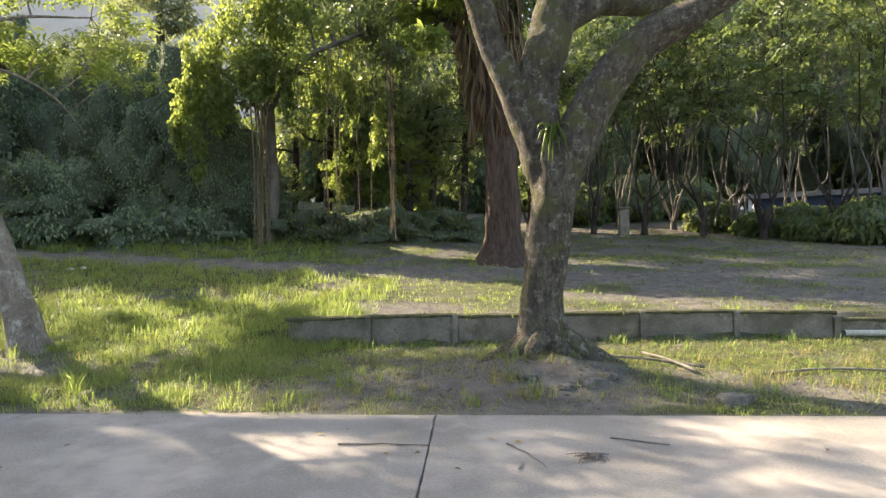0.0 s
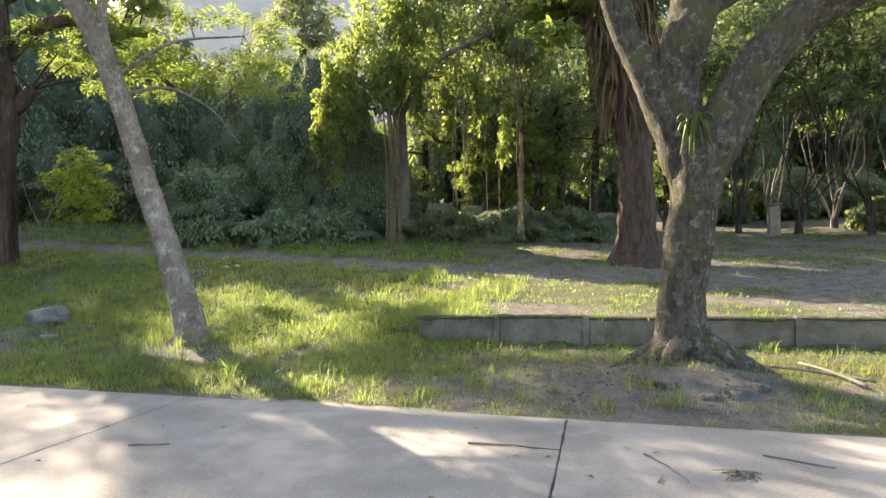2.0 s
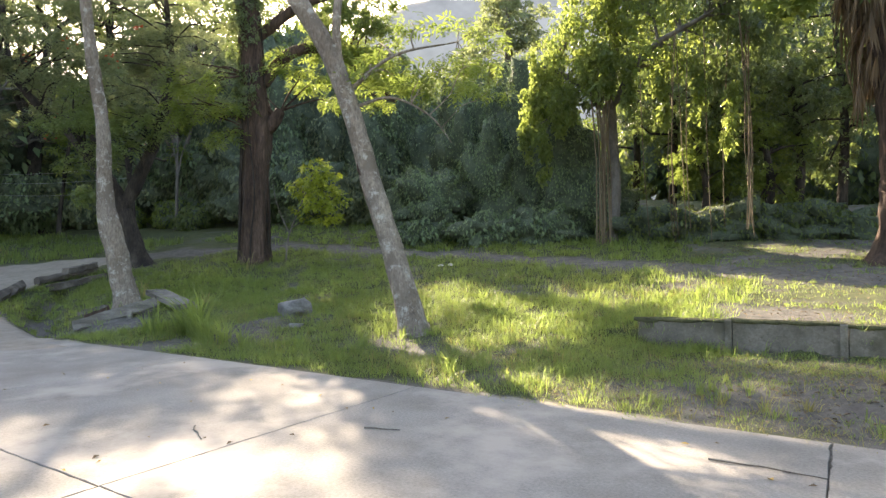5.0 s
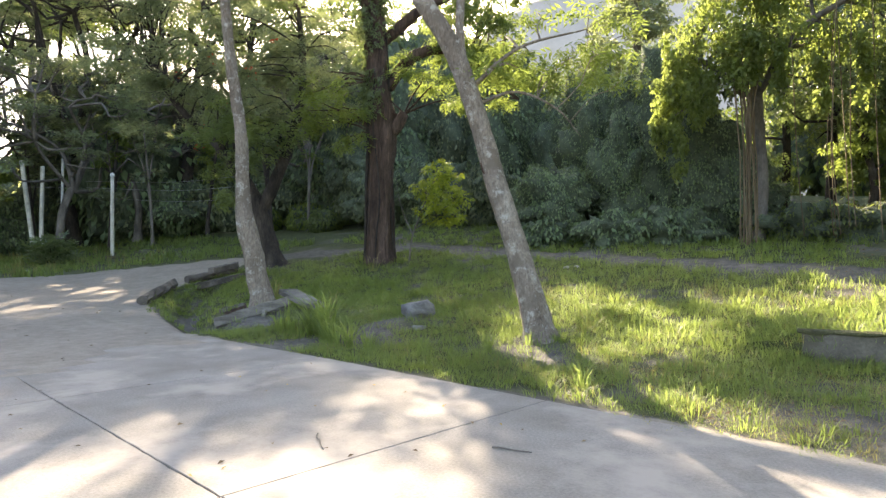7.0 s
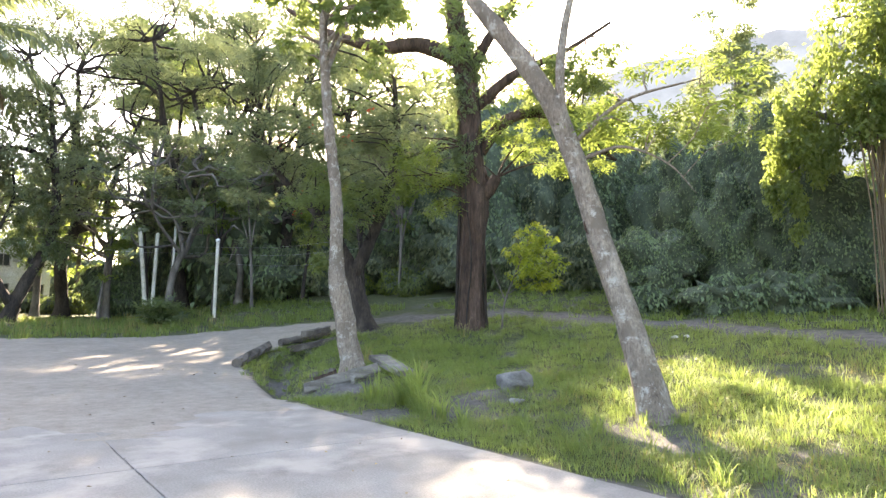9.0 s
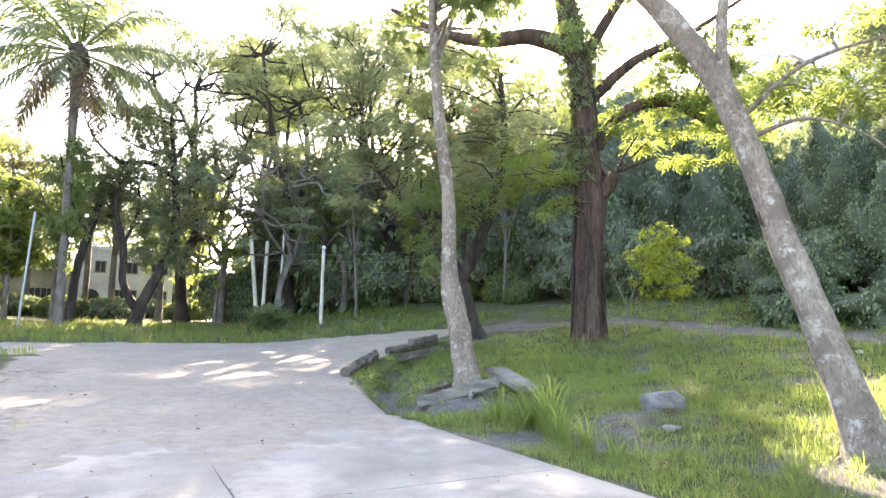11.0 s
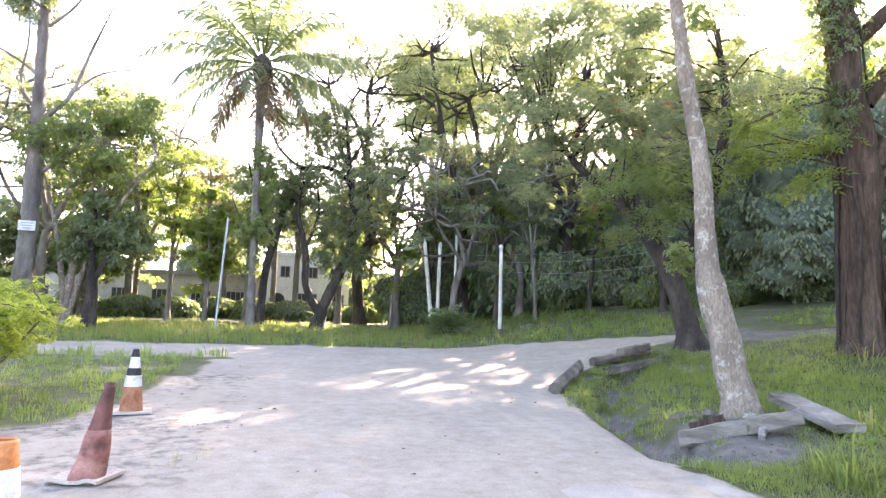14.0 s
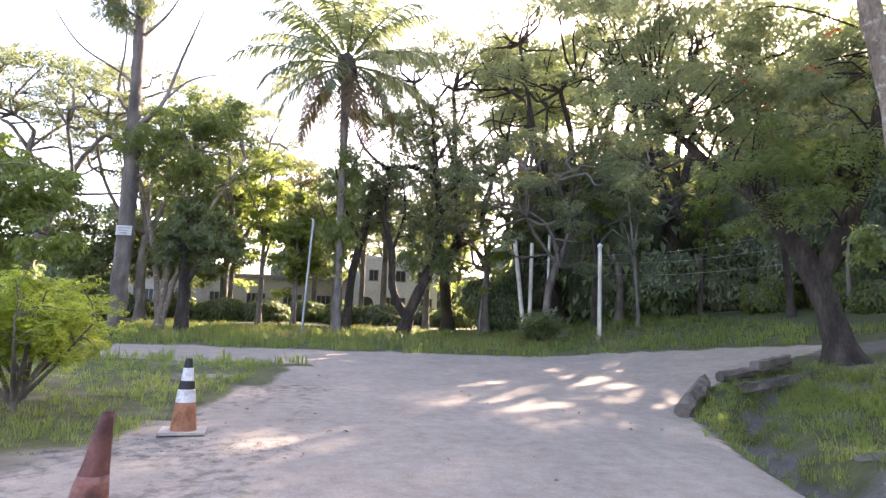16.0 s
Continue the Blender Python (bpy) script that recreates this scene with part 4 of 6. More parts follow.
def beam_mesh(p, q, w, h, seed, wear=0.05, log=False):
    """A worn squared timber between two points."""
    p, q = Vector(p), Vector(q)
    d = (q - p)
    side = d.cross(Vector((0, 0, 1))).normalized()
    up = side.cross(d).normalized()
    v, f = [], []
    n = 9
    prof = [(-0.5, -0.42), (-0.42, -0.5), (0.42, -0.5), (0.5, -0.42), (0.5, 0.4), (0.4, 0.5), (-0.4, 0.5), (-0.5, 0.4)]
    if log:
        prof = [(0.52 * math.cos(a_), 0.52 * math.sin(a_)) for a_ in np.linspace(0, 2 * np.pi, 9)[:8] + 0.2]
    for k in range(n + 1):
        c = p + d * (k / n)
        for m, (a_, b_) in enumerate(prof):
            j = wear * noise.noise(Vector((k * 0.7 + seed, m * 1.3, seed)))
            v.append(c + side * (a_ * w + j) + up * (b_ * h + j * 0.8) + d.normalized() * (j * (1.5 if k in (0, n) else 0)))
    for k in range(n):
        for m in range(8):
            f.append((k * 8 + m, k * 8 + (m + 1) % 8, k * 8 + 8 + (m + 1) % 8, k * 8 + 8 + m))
    f.append(tuple(range(8))[::-1])
    f.append(tuple(n * 8 + m for m in range(8)))
    return mesh_of("timber", [tuple(x) for x in v], f, WEATHERED)


def timber(label, p, q, w, h, material, seed, name="timber"):
    me = beam_mesh(p, q, w, h, seed, 0.08 if material is OLD_BEAM else 0.05, seed in (6.0, 7.0))
    me.materials.clear()
    me.materials.append(material)
    return tagged(new(name, me), label, "timber")


timber("weathered grey timber beam propped at the foot of a tree", (-13.85, 6.85, ground_z(-13.85, 6.85) + 0.24), (-12.8, 8.1, ground_z(-12.8, 8.1) + 0.32), 0.24, 0.22, WEATHERED, 1.0)
timber("split grey wooden slab lying on the bank", (-13.9, 8.75, ground_z(-13.9, 8.75) + 0.3), (-12.65, 8.75, ground_z(-12.65, 8.75) + 0.16), 0.52, 0.13, WEATHERED, 2.0)
timber("short round prop under a leaning beam", (-12.92, 7.5, ground_z(-12.92, 7.5) - 0.1), (-13.0, 7.62, ground_z(-13, 7.62) + 0.16), 0.09, 0.09, WEATHERED, 3.0)
timber("reddish broken branch stub in the grass", (-14.1, 7.2, ground_z(-14.1, 7.2) + 0.08), (-13.75, 7.55, ground_z(-13.75, 7.55) + 0.1), 0.13, 0.12, BARK_RED, 4.0)
timber("pale fallen branch in the grass bank", (-15.2, 7.6, ground_z(-15.2, 7.6) + 0.06), (-14.4, 7.85, ground_z(-14.4, 7.85) + 0.08), 0.1, 0.09, WEATHERED, 5.0)
timber("old dark round log along the road edge", (-18.75, 6.95, 0.26), (-22.2, 9.25, 0.62), 0.3, 0.3, OLD_BEAM, 6.0)
timber("old dark log lying across the ditch", (-22.5, 9.8, 0.72), (-23.1, 12.0, 1.0), 0.26, 0.26, OLD_BEAM, 7.0)
timber("old dark log resting on other logs", (-22.3, 10.6, 1.02), (-22.9, 11.9, 1.22), 0.26, 0.2, OLD_BEAM, 8.0)
timber("old dark plank at the ditch side", (-21.5, 9.7, 0.5), (-21.8, 12.2, 0.9), 0.18, 0.22, OLD_BEAM, 9.0)


def rock(label, x, y, r, seed, sink=0.3, material=ROCK):
    z = ground_z(x, y)
    v, f = blob((0, 0, 0), r, seed, 0.75, 7, 9)
    v[:, 2] = np.minimum(v[:, 2], r[2] * (0.42 + 0.16 * v[:, 0] / r[0]))
    ob = tagged(new("rock", mesh_of("rock", v, f, material)), label, "rock")
    ob.matrix_world = pose(x, y, z + r[2] * (1 - sink), 0, 0, seed * 50)
    return ob


rock("pale grey boulder set in the grass bank", -9.55, 9.2, (0.31, 0.24, 0.32), 1.3, 0.45)
rock("half-buried earthy stone beside the road edge", 2.75, 6.0, (0.26, 0.15, 0.13), 4.2, 0.7, EARTHY_ROCK)
for x, y, r in ((1.55, 6.6, 0.17), (1.25, 6.45, 0.11), (0.85, 6.75, 0.12), (1.75, 6.85, 0.13), (0.62, 7.0, 0.1)):
    rock("lichen-spotted earthy stone among the roots", x, y, (r * 1.2, r * 0.8, r), x * 3.1, 1.22, EARTHY_ROCK)
rock("small stone in the grass", -8.7, 8.4, (0.12, 0.1, 0.08), 5.2)

# ---- woods behind the lawn ----


def at(b, d, eye=(0.3, 0.06)):
    """A place at a bearing (degrees left of +y) and distance from a point of the plan."""
    return eye[0] - d * math.sin(radians(b)), eye[1] + d * math.cos(radians(b))


# vine-hung tree and its aerial roots
vx, vy = at(18.5, 24.5)
vine_tree = tree("tree smothered in bright climbing vines with hanging aerial roots",
    [(vx, vy, 1.7, 0.2), (vx, vy + 0.6, 4, 0.18), (vx - 0.1, vy + 0.5, 7, 0.18), (vx + 0.2, vy, 10, 0.16), (vx + 0.2, vy, 13, 0.1)],
    [[(vx - 0.1, vy + 0.4, 7, 0.14), (vx + 1.6, vy - 0.6, 8.6, 0.12), (vx + 3.6, vy - 0.8, 9.4, 0.07)], [(vx - 0.1, vy + 0.4, 6.8, 0.13), (vx - 1.4, vy - 0.8, 8.2, 0.1), (vx - 2.2, vy - 1.2, 8.6, 0.05)]],
    [dict(centre=(vx + 0.1, vy - 1.2, 10.6), radii=(1.4, 1.1, 2.2), clumps=28, per=90, clump=0.5, size=0.2, material=LEAF_VINE, leaf=LEAF, flat=1.3, spread=(0.2, 1.4), roll=0.8, twigs=6),
     dict(centre=(vx + 0.2, vy - 1.6, 8.0), radii=(1.1, 0.5, 1.1), clumps=20, per=90, clump=0.4, size=0.19, material=LEAF_VINE, leaf=LEAF, flat=1.3, spread=(0.2, 1.4), roll=0.8, twigs=4),
     dict(centre=(vx - 1.3, vy - 1.3, 8.4), radii=(1.3, 0.8, 1.5), clumps=22, per=80, clump=0.42, size=0.19, material=LEAF_VINE, leaf=LEAF, flat=1.3, spread=(0.2, 1.4), roll=0.8, twigs=6),
     dict(centre=(vx - 2.35, vy - 1.4, 7.0), radii=(0.6, 0.5, 1.8), clumps=14, per=80, clump=0.3, size=0.18, material=LEAF_VINE, leaf=LEAF, flat=1.6, spread=(0.3, 1.5), roll=0.8, twigs=2),
     dict(centre=(vx + 2.3, vy - 0.6, 9.0), radii=(2.0, 1.2, 1.7), clumps=20, per=90, clump=0.55, size=0.2, material=LEAF_VINE, leaf=LEAF, flat=1.0, spread=(0.2, 1.4), roll=0.8, twigs=10),
     # darker leaves mixed in to paint the shaded gaps among the vines
     dict(centre=(vx - 0.4, vy - 0.3, 9.4), radii=(2.2, 0.9, 2.8), clumps=34, per=90, clump=0.55, size=0.2, material=LEAF_DARK, leaf=LEAF, flat=1.2, spread=(0.3, 1.4), twigs=6),
     dict(centre=(vx + 1.6, vy + 1.0, 12.6), radii=(3.4, 2.0, 2.0), clumps=36, per=110, clump=0.8, size=0.24, material=LEAF_DARK, leaf=LEAF, spread=(0.3, 1.3), twigs=10),
     dict(centre=(vx + 4.6, vy + 0.6, 9.6), radii=(2.0, 1.6, 3.4), clumps=34, per=120, clump=0.8, size=0.24, material=LEAF_DARK, leaf=LEAF, spread=(0.3, 1.4), twigs=10, label="dark glossy foliage")],
    BARK_GREY, sides=12, flare=0.3)
for k, (dx, dz, ln) in enumerate(((-2.9, 6.2, 2.1), (-2.5, 7.4, 2.4), (-2.1, 5.6, 1.8), (-1.5, 6.4, 1.3), (-1.0, 6.9, 1.2), (0.5, 8.2, 1.3), (1.2, 7.2, 1.2), (2.3, 6.4, 1.7), (3.4, 7.0, 1.4), (4.4, 6.0, 1.8))):
    cl = clump_points(ellipsoid_points(9, (dx, -1.3, dz - 1.7), (0.24, 0.24, ln), 0.2), 60, 0.24, 1.6)
    part("vine_curtain", scatter("vine_curtain", LEAF, cl, 0.19, LEAF_VINE, (0.3, 1.5), 0.9), LEAF_VINE, vine_tree, "hanging curtain of bright vine leaves")["kind"] = "stuff"
hang = []
for k in range(22):
    x, y = rng.normal(0.1, 0.2), rng.normal(-1.2, 0.25)
    top = rng.uniform(5.0, 6.5)
    hang.append(tube([(x, y, 0.0 if k % 4 else rng.uniform(0.3, 2.0), rng.uniform(0.006, 0.018)), (x + rng.normal(0, 0.05), y, top * 0.5, rng.uniform(0.01, 0.024)), (x + rng.normal(0, 0.14), y, top, rng.uniform(0.01, 0.024))], 5, 1.0))
for k in range(14):
    x, y = rng.uniform(0.8, 5.0), rng.normal(-1.0, 0.4)
    hang.append(tube([(x, y, rng.uniform(0, 0.6), 0.012), (x + rng.normal(0, 0.1), y, 3, 0.014), (x + rng.normal(0, 0.2), y, 7.2, 0.014)], 4, 1.5))
for h_ in hang:
    part("aerial_root", tubes_mesh("aerial_root", [h_], ROOT), ROOT, vine_tree, "straight brown hanging root")

# creeper-covered mounds and draped columns, from the end of the lawn to the vine tree
for b, d, top, w, mat_, n in ((35.4, 27.5, 5.0, 1.75, LEAF_BLUE, 9000), (31.2, 30.0, 9.6, 1.7, LEAF_BLUE, 15000), (28.9, 27.6, 6.6, 1.3, LEAF_BLUE, 9000), (27.2, 29.0, 9.4, 1.5, LEAF_BLUE, 15000), (24.6, 27.4, 9.6, 1.55, LEAF_BLUE, 15000), (22.4, 26.4, 6.4, 1.3, LEAF_BLUE, 9000), (20.2, 26.6, 4.6, 1.5, LEAF_BLUE, 7000), (33.2, 37, 10.5, 2.6, LEAF_BLUE, 12000), (38.5, 38, 13.2, 2.4, LEAF_BLUE, 14000), (43.5, 40, 14.2, 2.7, LEAF_GREY, 14000), (48.5, 42, 13.4, 2.8, LEAF_BLUE, 14000), (53.5, 46, 14.0, 3.0, LEAF_GREY, 12000), (41.0, 34, 6.0, 1.8, LEAF_GREY, 8000), (46.0, 36, 6.6, 2.0, LEAF_BLUE, 8000), (51.0, 38, 6.4, 2.0, LEAF_GREY, 8000)):
    x, y = at(b, d)
    z = ground_z(x, y)
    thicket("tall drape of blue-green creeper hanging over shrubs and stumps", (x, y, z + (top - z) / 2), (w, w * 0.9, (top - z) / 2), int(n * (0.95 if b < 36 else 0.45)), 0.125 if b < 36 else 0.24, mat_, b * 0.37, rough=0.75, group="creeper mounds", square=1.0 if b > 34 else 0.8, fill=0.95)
for b, d, w in ((36, 25.5, 0.8), (30, 25.0, 1.2), (27.5, 24.6, 0.9), (24.5, 24.8, 1.0), (16, 24.6, 1.1), (11.5, 24.8, 1.2), (8.0, 24.8, 1.1), (4.5, 25, 1.2), (1.5, 25, 1.0)):
    x, y = at(b, d)
    thicket("low fringe of creeper and weeds along the wood edge", (x, y, ground_z(x, y) + 0.35), (w * 1.4, w, 0.75), 1700, 0.18, LEAF_BLUE if b > 20 else LEAF_MID, b, rough=0.9, name="undergrowth", group="wood edge undergrowth")

# trees of the dark wood
# leaf material paints the light here: LEAF_DARK for shade, LEAF_LIGHT for sunlit patches
for b, d, h, w, mat_, sz in ((13.5, 28.5, 10.5, 3.2, LEAF_DARK, 0.36), (9.5, 27.5, 7.0, 2.2, LEAF_DARK, 0.34), (7.5, 30, 13, 3.4, LEAF_DARK, 0.36), (4.0, 28, 8.5, 2.6, LEAF_DARK, 0.36), (1.0, 29, 12, 3.4, LEAF_DARK, 0.4), (11.0, 26.3, 4.4, 1.5, LEAF_LIGHT, 0.28), (6.2, 26.5, 5.6, 1.7, LEAF_LIGHT, 0.28), (-3.0, 30, 13, 3.2, LEAF_DARK, 0.4), (16.5, 31, 10, 3.0, LEAF_LIGHT, 0.36)):
    x, y = at(b, d)
    z = ground_z(x, y)
    tree("leafy wood-edge tree in deep shade with sunlit sprays", [(x, y, z, 0.2), (x + 0.2, y, z + h * 0.35, 0.15), (x - 0.1, y, z + h * 0.7, 0.08)], (),
         [dict(centre=(x, y, z + h * 0.55), radii=(w, w, h * 0.47), clumps=int(26 + h * 3), per=36, clump=w * 0.26, size=sz * 0.78, material=mat_, flat=0.8, spread=(0.3, 1.4), hollow=0.3, twigs=20)],
         BARK_DARK, sides=8, wobble=0, step=0.8, group="dark wood trees")

# orchard-like small trees on the far bank
for k, (b, d, h) in enumerate(((-5.2, 29, 7.5), (-8.5, 31, 7), (-11.0, 27.5, 6.8), (-13.2, 32, 8), (-15.4, 27.2, 6.5), (-17.8, 30, 7.5), (-20.2, 27, 7), (-22.6, 28.5, 7), (-24.8, 26, 6.6), (-27.2, 30, 7.5), (-29.8, 26.6, 7), (-32.4, 27, 7), (-35.5, 28, 7), (-10, 37, 9), (-18, 37, 9), (-26, 38, 9), (-33, 37, 9))):
    x, y = at(b, d)
    z = ground_z(x, y)
    stems = []
    for s in range(5 + k % 3):
        an = s * 0.95 + k + rng.normal(0, 0.5)
        q = rng.uniform(0.25, 0.45) * h
        w1, w2, w3 = rng.uniform(0.1, 0.55), rng.uniform(0.3, 1.3), rng.uniform(0.8, 2.3)
        stems.append([(x, y, z + 0.25, 0.06), (x + math.cos(an) * w1, y + math.sin(an) * w1, z + rng.uniform(0.8, 1.5), 0.045), (x + math.cos(an + 0.7) * w2, y + math.sin(an + 0.7) * w2, z + q + 0.3, 0.035), (x + math.cos(an) * w3, y + math.sin(an) * w3, z + h * rng.uniform(0.65, 1.0), 0.02)])
    # front crowns take the dark leaf as painted shade, back ones the light as sun
    tree("small crooked tree with several bare stems in shade", [(x, y, z - 0.05, 0.14), (x, y, z + 0.5, 0.11), (x + 0.1, y, z + 1.2, 0.08)], stems,
         [dict(centre=(x, y, z + h * 1.05), radii=(3.1, 2.8, h * 0.56), clumps=48, per=18, clump=0.8, size=0.38, material=LEAF_LIGHT if k > 12 else LEAF_DARK, leaf=FEATHER if k % 2 else SPRIG, flat=0.5, spread=(0.0, 1.0), twigs=46)],
         BARK_GREY if k % 2 else BARK_DARK, sides=7, wobble=0.08, step=0.5, branch_r=0.045, group="bank trees")
for b, d, w in ((-9, 33, 2.0), (-14, 36, 2.4), (-21, 29.5, 1.2), (-24.5, 27.5, 0.9), (-27, 28, 1.2), (-29.5, 28, 1.1), (-32, 29, 1.4), (-18, 38, 2.2), (-7, 27, 0.7), (-31.8, 26, 1.3), (-34, 26.5, 1.6), (-28.2, 26.4, 0.8)):
    x, y = at(b, d)
    thicket("leafy green shrub under the trees", (x, y, ground_z(x, y) + w * 0.45), (w, w, w * 0.62), 1800, 0.26, LEAF_MID, b, leaf=LEAF, name="shrub", group="bank shrubs")

# far closing woods, all round
for k, b in enumerate(np.arange(-44, 150, 3.6)):
    d = 58 + 8 * math.sin(k * 1.9)
    if 78 < b < 128:
        d += 40
    x, y = at(b, d)
    z = ground_z(x, y)
    top = (21 if b < 14 else 8 if b < 45 else 14 if b < 60 else 7.5 if b > 80 else 12.5) + 2 * math.sin(k * 2.3)
    thicket("far dense wood behind the clearing", (x, y, z + top / 2 - 0.3), (4.2, 4.2, top / 2 + 0.3), 1700 if b < 16 else 900, 0.64 if b < 16 else 0.78, (LEAF_FINE, LEAF_MID, LEAF_BLUE)[k % 3] if b > 0 else LEAF_MID, k * 1.7, leaf=LEAF, name="far_wood", category="trees", group="far woods")
for b, d, top in ((27.3, 46, 19.0), (31.8, 46, 11)):
    x, y = at(b, d)
    z = ground_z(x, y)
    tree("tall pale-green tree rising behind the wood", [(x, y, z, 0.5), (x, y, z + top * 0.4, 0.4), (x, y, z + top * 0.7, 0.2)], (),
         [dict(centre=(x, y, z + top * 0.62), radii=(3.6, 3.4, top * 0.36), clumps=56, per=46, clump=1.0, size=0.5, material=LEAF_FINE, twigs=20)], BARK_GREY, sides=8, wobble=0, step=1.5, group="tall far trees")

# ---- trees across the junction ----
J = (-7.3, 1.34)


def crown_tree(label, b, d, trunk_r, h, crown, material, leaf=PINNATE, size=0.75, bark=BARK_GREY, lean_=(0, 0), clumps=70, per=36, clump=1.3, low=0.55, group="", spread=(-0.1, 0.9), flat=0.4, forks=3):
    x, y = at(b, d, J)
    z = ground_z(x, y)
    lx, ly = lean_
    tr = [(x, y, z - 0.1, trunk_r * 1.5), (x, y, z + 0.8, trunk_r * 1.05), (x + lx * 0.2, y + ly * 0.2, z + h * 0.25, trunk_r * 0.95), (x + lx * 0.5, y + ly * 0.5, z + h * 0.45, trunk_r * 0.7), (x + lx, y + ly, z + h * 0.72, trunk_r * 0.3)]
    limbs = []
    for k in range(forks):
        an = k * 2 * math.pi / max(forks, 1) + b
        s = 0.28 + 0.07 * k
        cx, cy = math.cos(an) * crown[0] * 0.6, math.sin(an) * crown[1] * 0.6
        limbs.append([(x + lx * 0.3, y + ly * 0.3, z + h * s, trunk_r * 0.6), (x + lx * 0.4 + cx * 0.35, y + ly * 0.4 + cy * 0.35, z + h * (s + 0.16), trunk_r * 0.42), (x + lx * 0.6 + cx * 0.7, y + ly * 0.6 + cy * 0.7, z + h * (s + 0.25), trunk_r * 0.28), (x + lx + cx * 1.2, y + ly + cy * 1.2, z + h * (s + 0.42), trunk_r * 0.1)])
    return tree(label, tr, limbs, [dict(centre=(x + lx, y + ly, z + h * (low + 1) / 2), radii=(crown[0], crown[1], h * (1 - low) / 2), clumps=clumps, per=per, clump=clump, size=size, material=material, leaf=leaf, flat=flat, spread=spread, hollow=0.25)],
                bark, sides=12, wobble=0.15, step=0.4, branch_r=0.055, group=group)


# big feathery canopy mass


def umbrella_tree(label, b, d, trunk_r, h, reach, material, leaf=FEATHER, size=0.7, per=68, pads=46, thick=0.3, bark=BARK_DARK, group="", clear=0.3):
    """A short bole that forks into crooked, spreading limbs carrying flat layers of feathery foliage."""
    x, y = at(b, d, J)
    z = ground_z(x, y)
    r_ = np.random.default_rng(int(b * 10 + d))
    root = thing("tree", label, "tree", (x, y, z), group)
    fork = h * clear
    bole = [(0, 0, -0.1, trunk_r * 1.5), (0.1, 0, 0.9, trunk_r * 1.05), (0.3 * r_.normal(), 0.3 * r_.normal(), fork * 0.6, trunk_r * 0.95), (0.5 * r_.normal(), 0.5 * r_.normal(), fork, trunk_r * 0.9)]
    part("trunk", tubes_mesh("trunk", [tube(bole, 14, 0.4, 0.15, 0.5, 0.05, b)], bark), bark, root)
    top = np.array(bole[-1][:3])
    ends, small = [], []
    n = 6
    for k in range(n):
        an = k * 2 * math.pi / n + r_.normal(0, 0.3)
        out = reach * r_.uniform(0.42, 0.62)
        lift_ = h * r_.uniform(0.62, 0.8)
        p0 = top - np.array([0, 0, 0.6])
        p3 = np.array([math.cos(an) * out, math.sin(an) * out, lift_])
        mid = [p0 + (p3 - p0) * f + np.array([*r_.normal(0, 0.5, 2), (0.1 - 0.2 * (k % 2)) * h * math.sin(f * 3.1)]) for f in (0.35, 0.7)]
        rows = [(*p0, trunk_r * 0.62), (*mid[0], trunk_r * 0.45), (*mid[1], trunk_r * 0.34), (*p3, trunk_r * 0.24)]
        part("limb", tubes_mesh("limb", [tube(rows, 9, 0.5, 0.15, 0, 0, b + k)], bark), bark, root)
        ends += [(p3, trunk_r * 0.24), (mid[1], trunk_r * 0.28), (mid[0], trunk_r * 0.3)]
    tips = np.array([e[0] for e in ends])
    centres = []
    for k in range(pads):
        q = math.sqrt((k + 0.5) / pads)
        an = k * 2.39996
        rr = reach * q * r_.uniform(0.92, 1.06)
        zz = h * (0.97 - thick * q * q * r_.uniform(0.7, 1.2) - (0.0 if k % 3 else r_.uniform(0.06, 0.25)))
        c = np.array([math.cos(an) * rr, math.sin(an) * rr, zz])
        centres.append(c)
        cost = np.linalg.norm(tips - c, axis=1) + 1.5 * np.maximum(0, tips[:, 2] - c[2])
        i = int(np.argmin(cost))
        s0, e = tips[i], c - np.array([0, 0, 0.15])
        span = np.linalg.norm(e - s0)
        rows = [(*s0, min(ends[i][1], 0.13))]
        for f in (0.3, 0.6, 0.85):
            rows.append((*(s0 + (e - s0) * f + r_.normal(0, 0.07 * span, 3) - np.array([0, 0, 0.06 * span])), 0.085 * (1 - f) + 0.025))
        rows.append((*e, 0.018))
        small.append(tube(rows, 5, 0.7))
        for _ in range(4):
            w = e + np.array([*r_.normal(0, 0.9, 2), r_.uniform(0.0, 0.35)])
            m = (s0 * 0.25 + e * 0.75) * 0.5 + w * 0.5 + r_.normal(0, 0.12, 3)
            small.append(tube([(*(s0 * 0.25 + e * 0.75), 0.028), (*m, 0.018), (*w, 0.006)], 4, 0.9))
    part("twig_growth", tubes_mesh("twig_growth", small, bark), bark, root)["kind"] = "stuff"
    pts = clump_points(centres, per, reach * 0.2, 0.28)
    part("crown", scatter("crown", leaf, pts, size, material, (-0.15, 0.75), 0.4), material, root)
    return root


for b, d, r0, h, reach, mat_, pads in ((84.5, 46, 0.42, 23.5, 7.6, LEAF_FINE, 50), (74.5, 44, 0.45, 25.5, 8.2, LEAF_FINE, 54), (64.5, 41, 0.45, 23.0, 8.0, LEAF_FINE, 54), (55.0, 43, 0.45, 19.0, 7.6, LEAF_MID, 46)):
    umbrella_tree("broad flamboyant tree with flat-topped feathery green canopy", b, d, r0, h, reach, mat_, pads=pads, group="flamboyant trees")
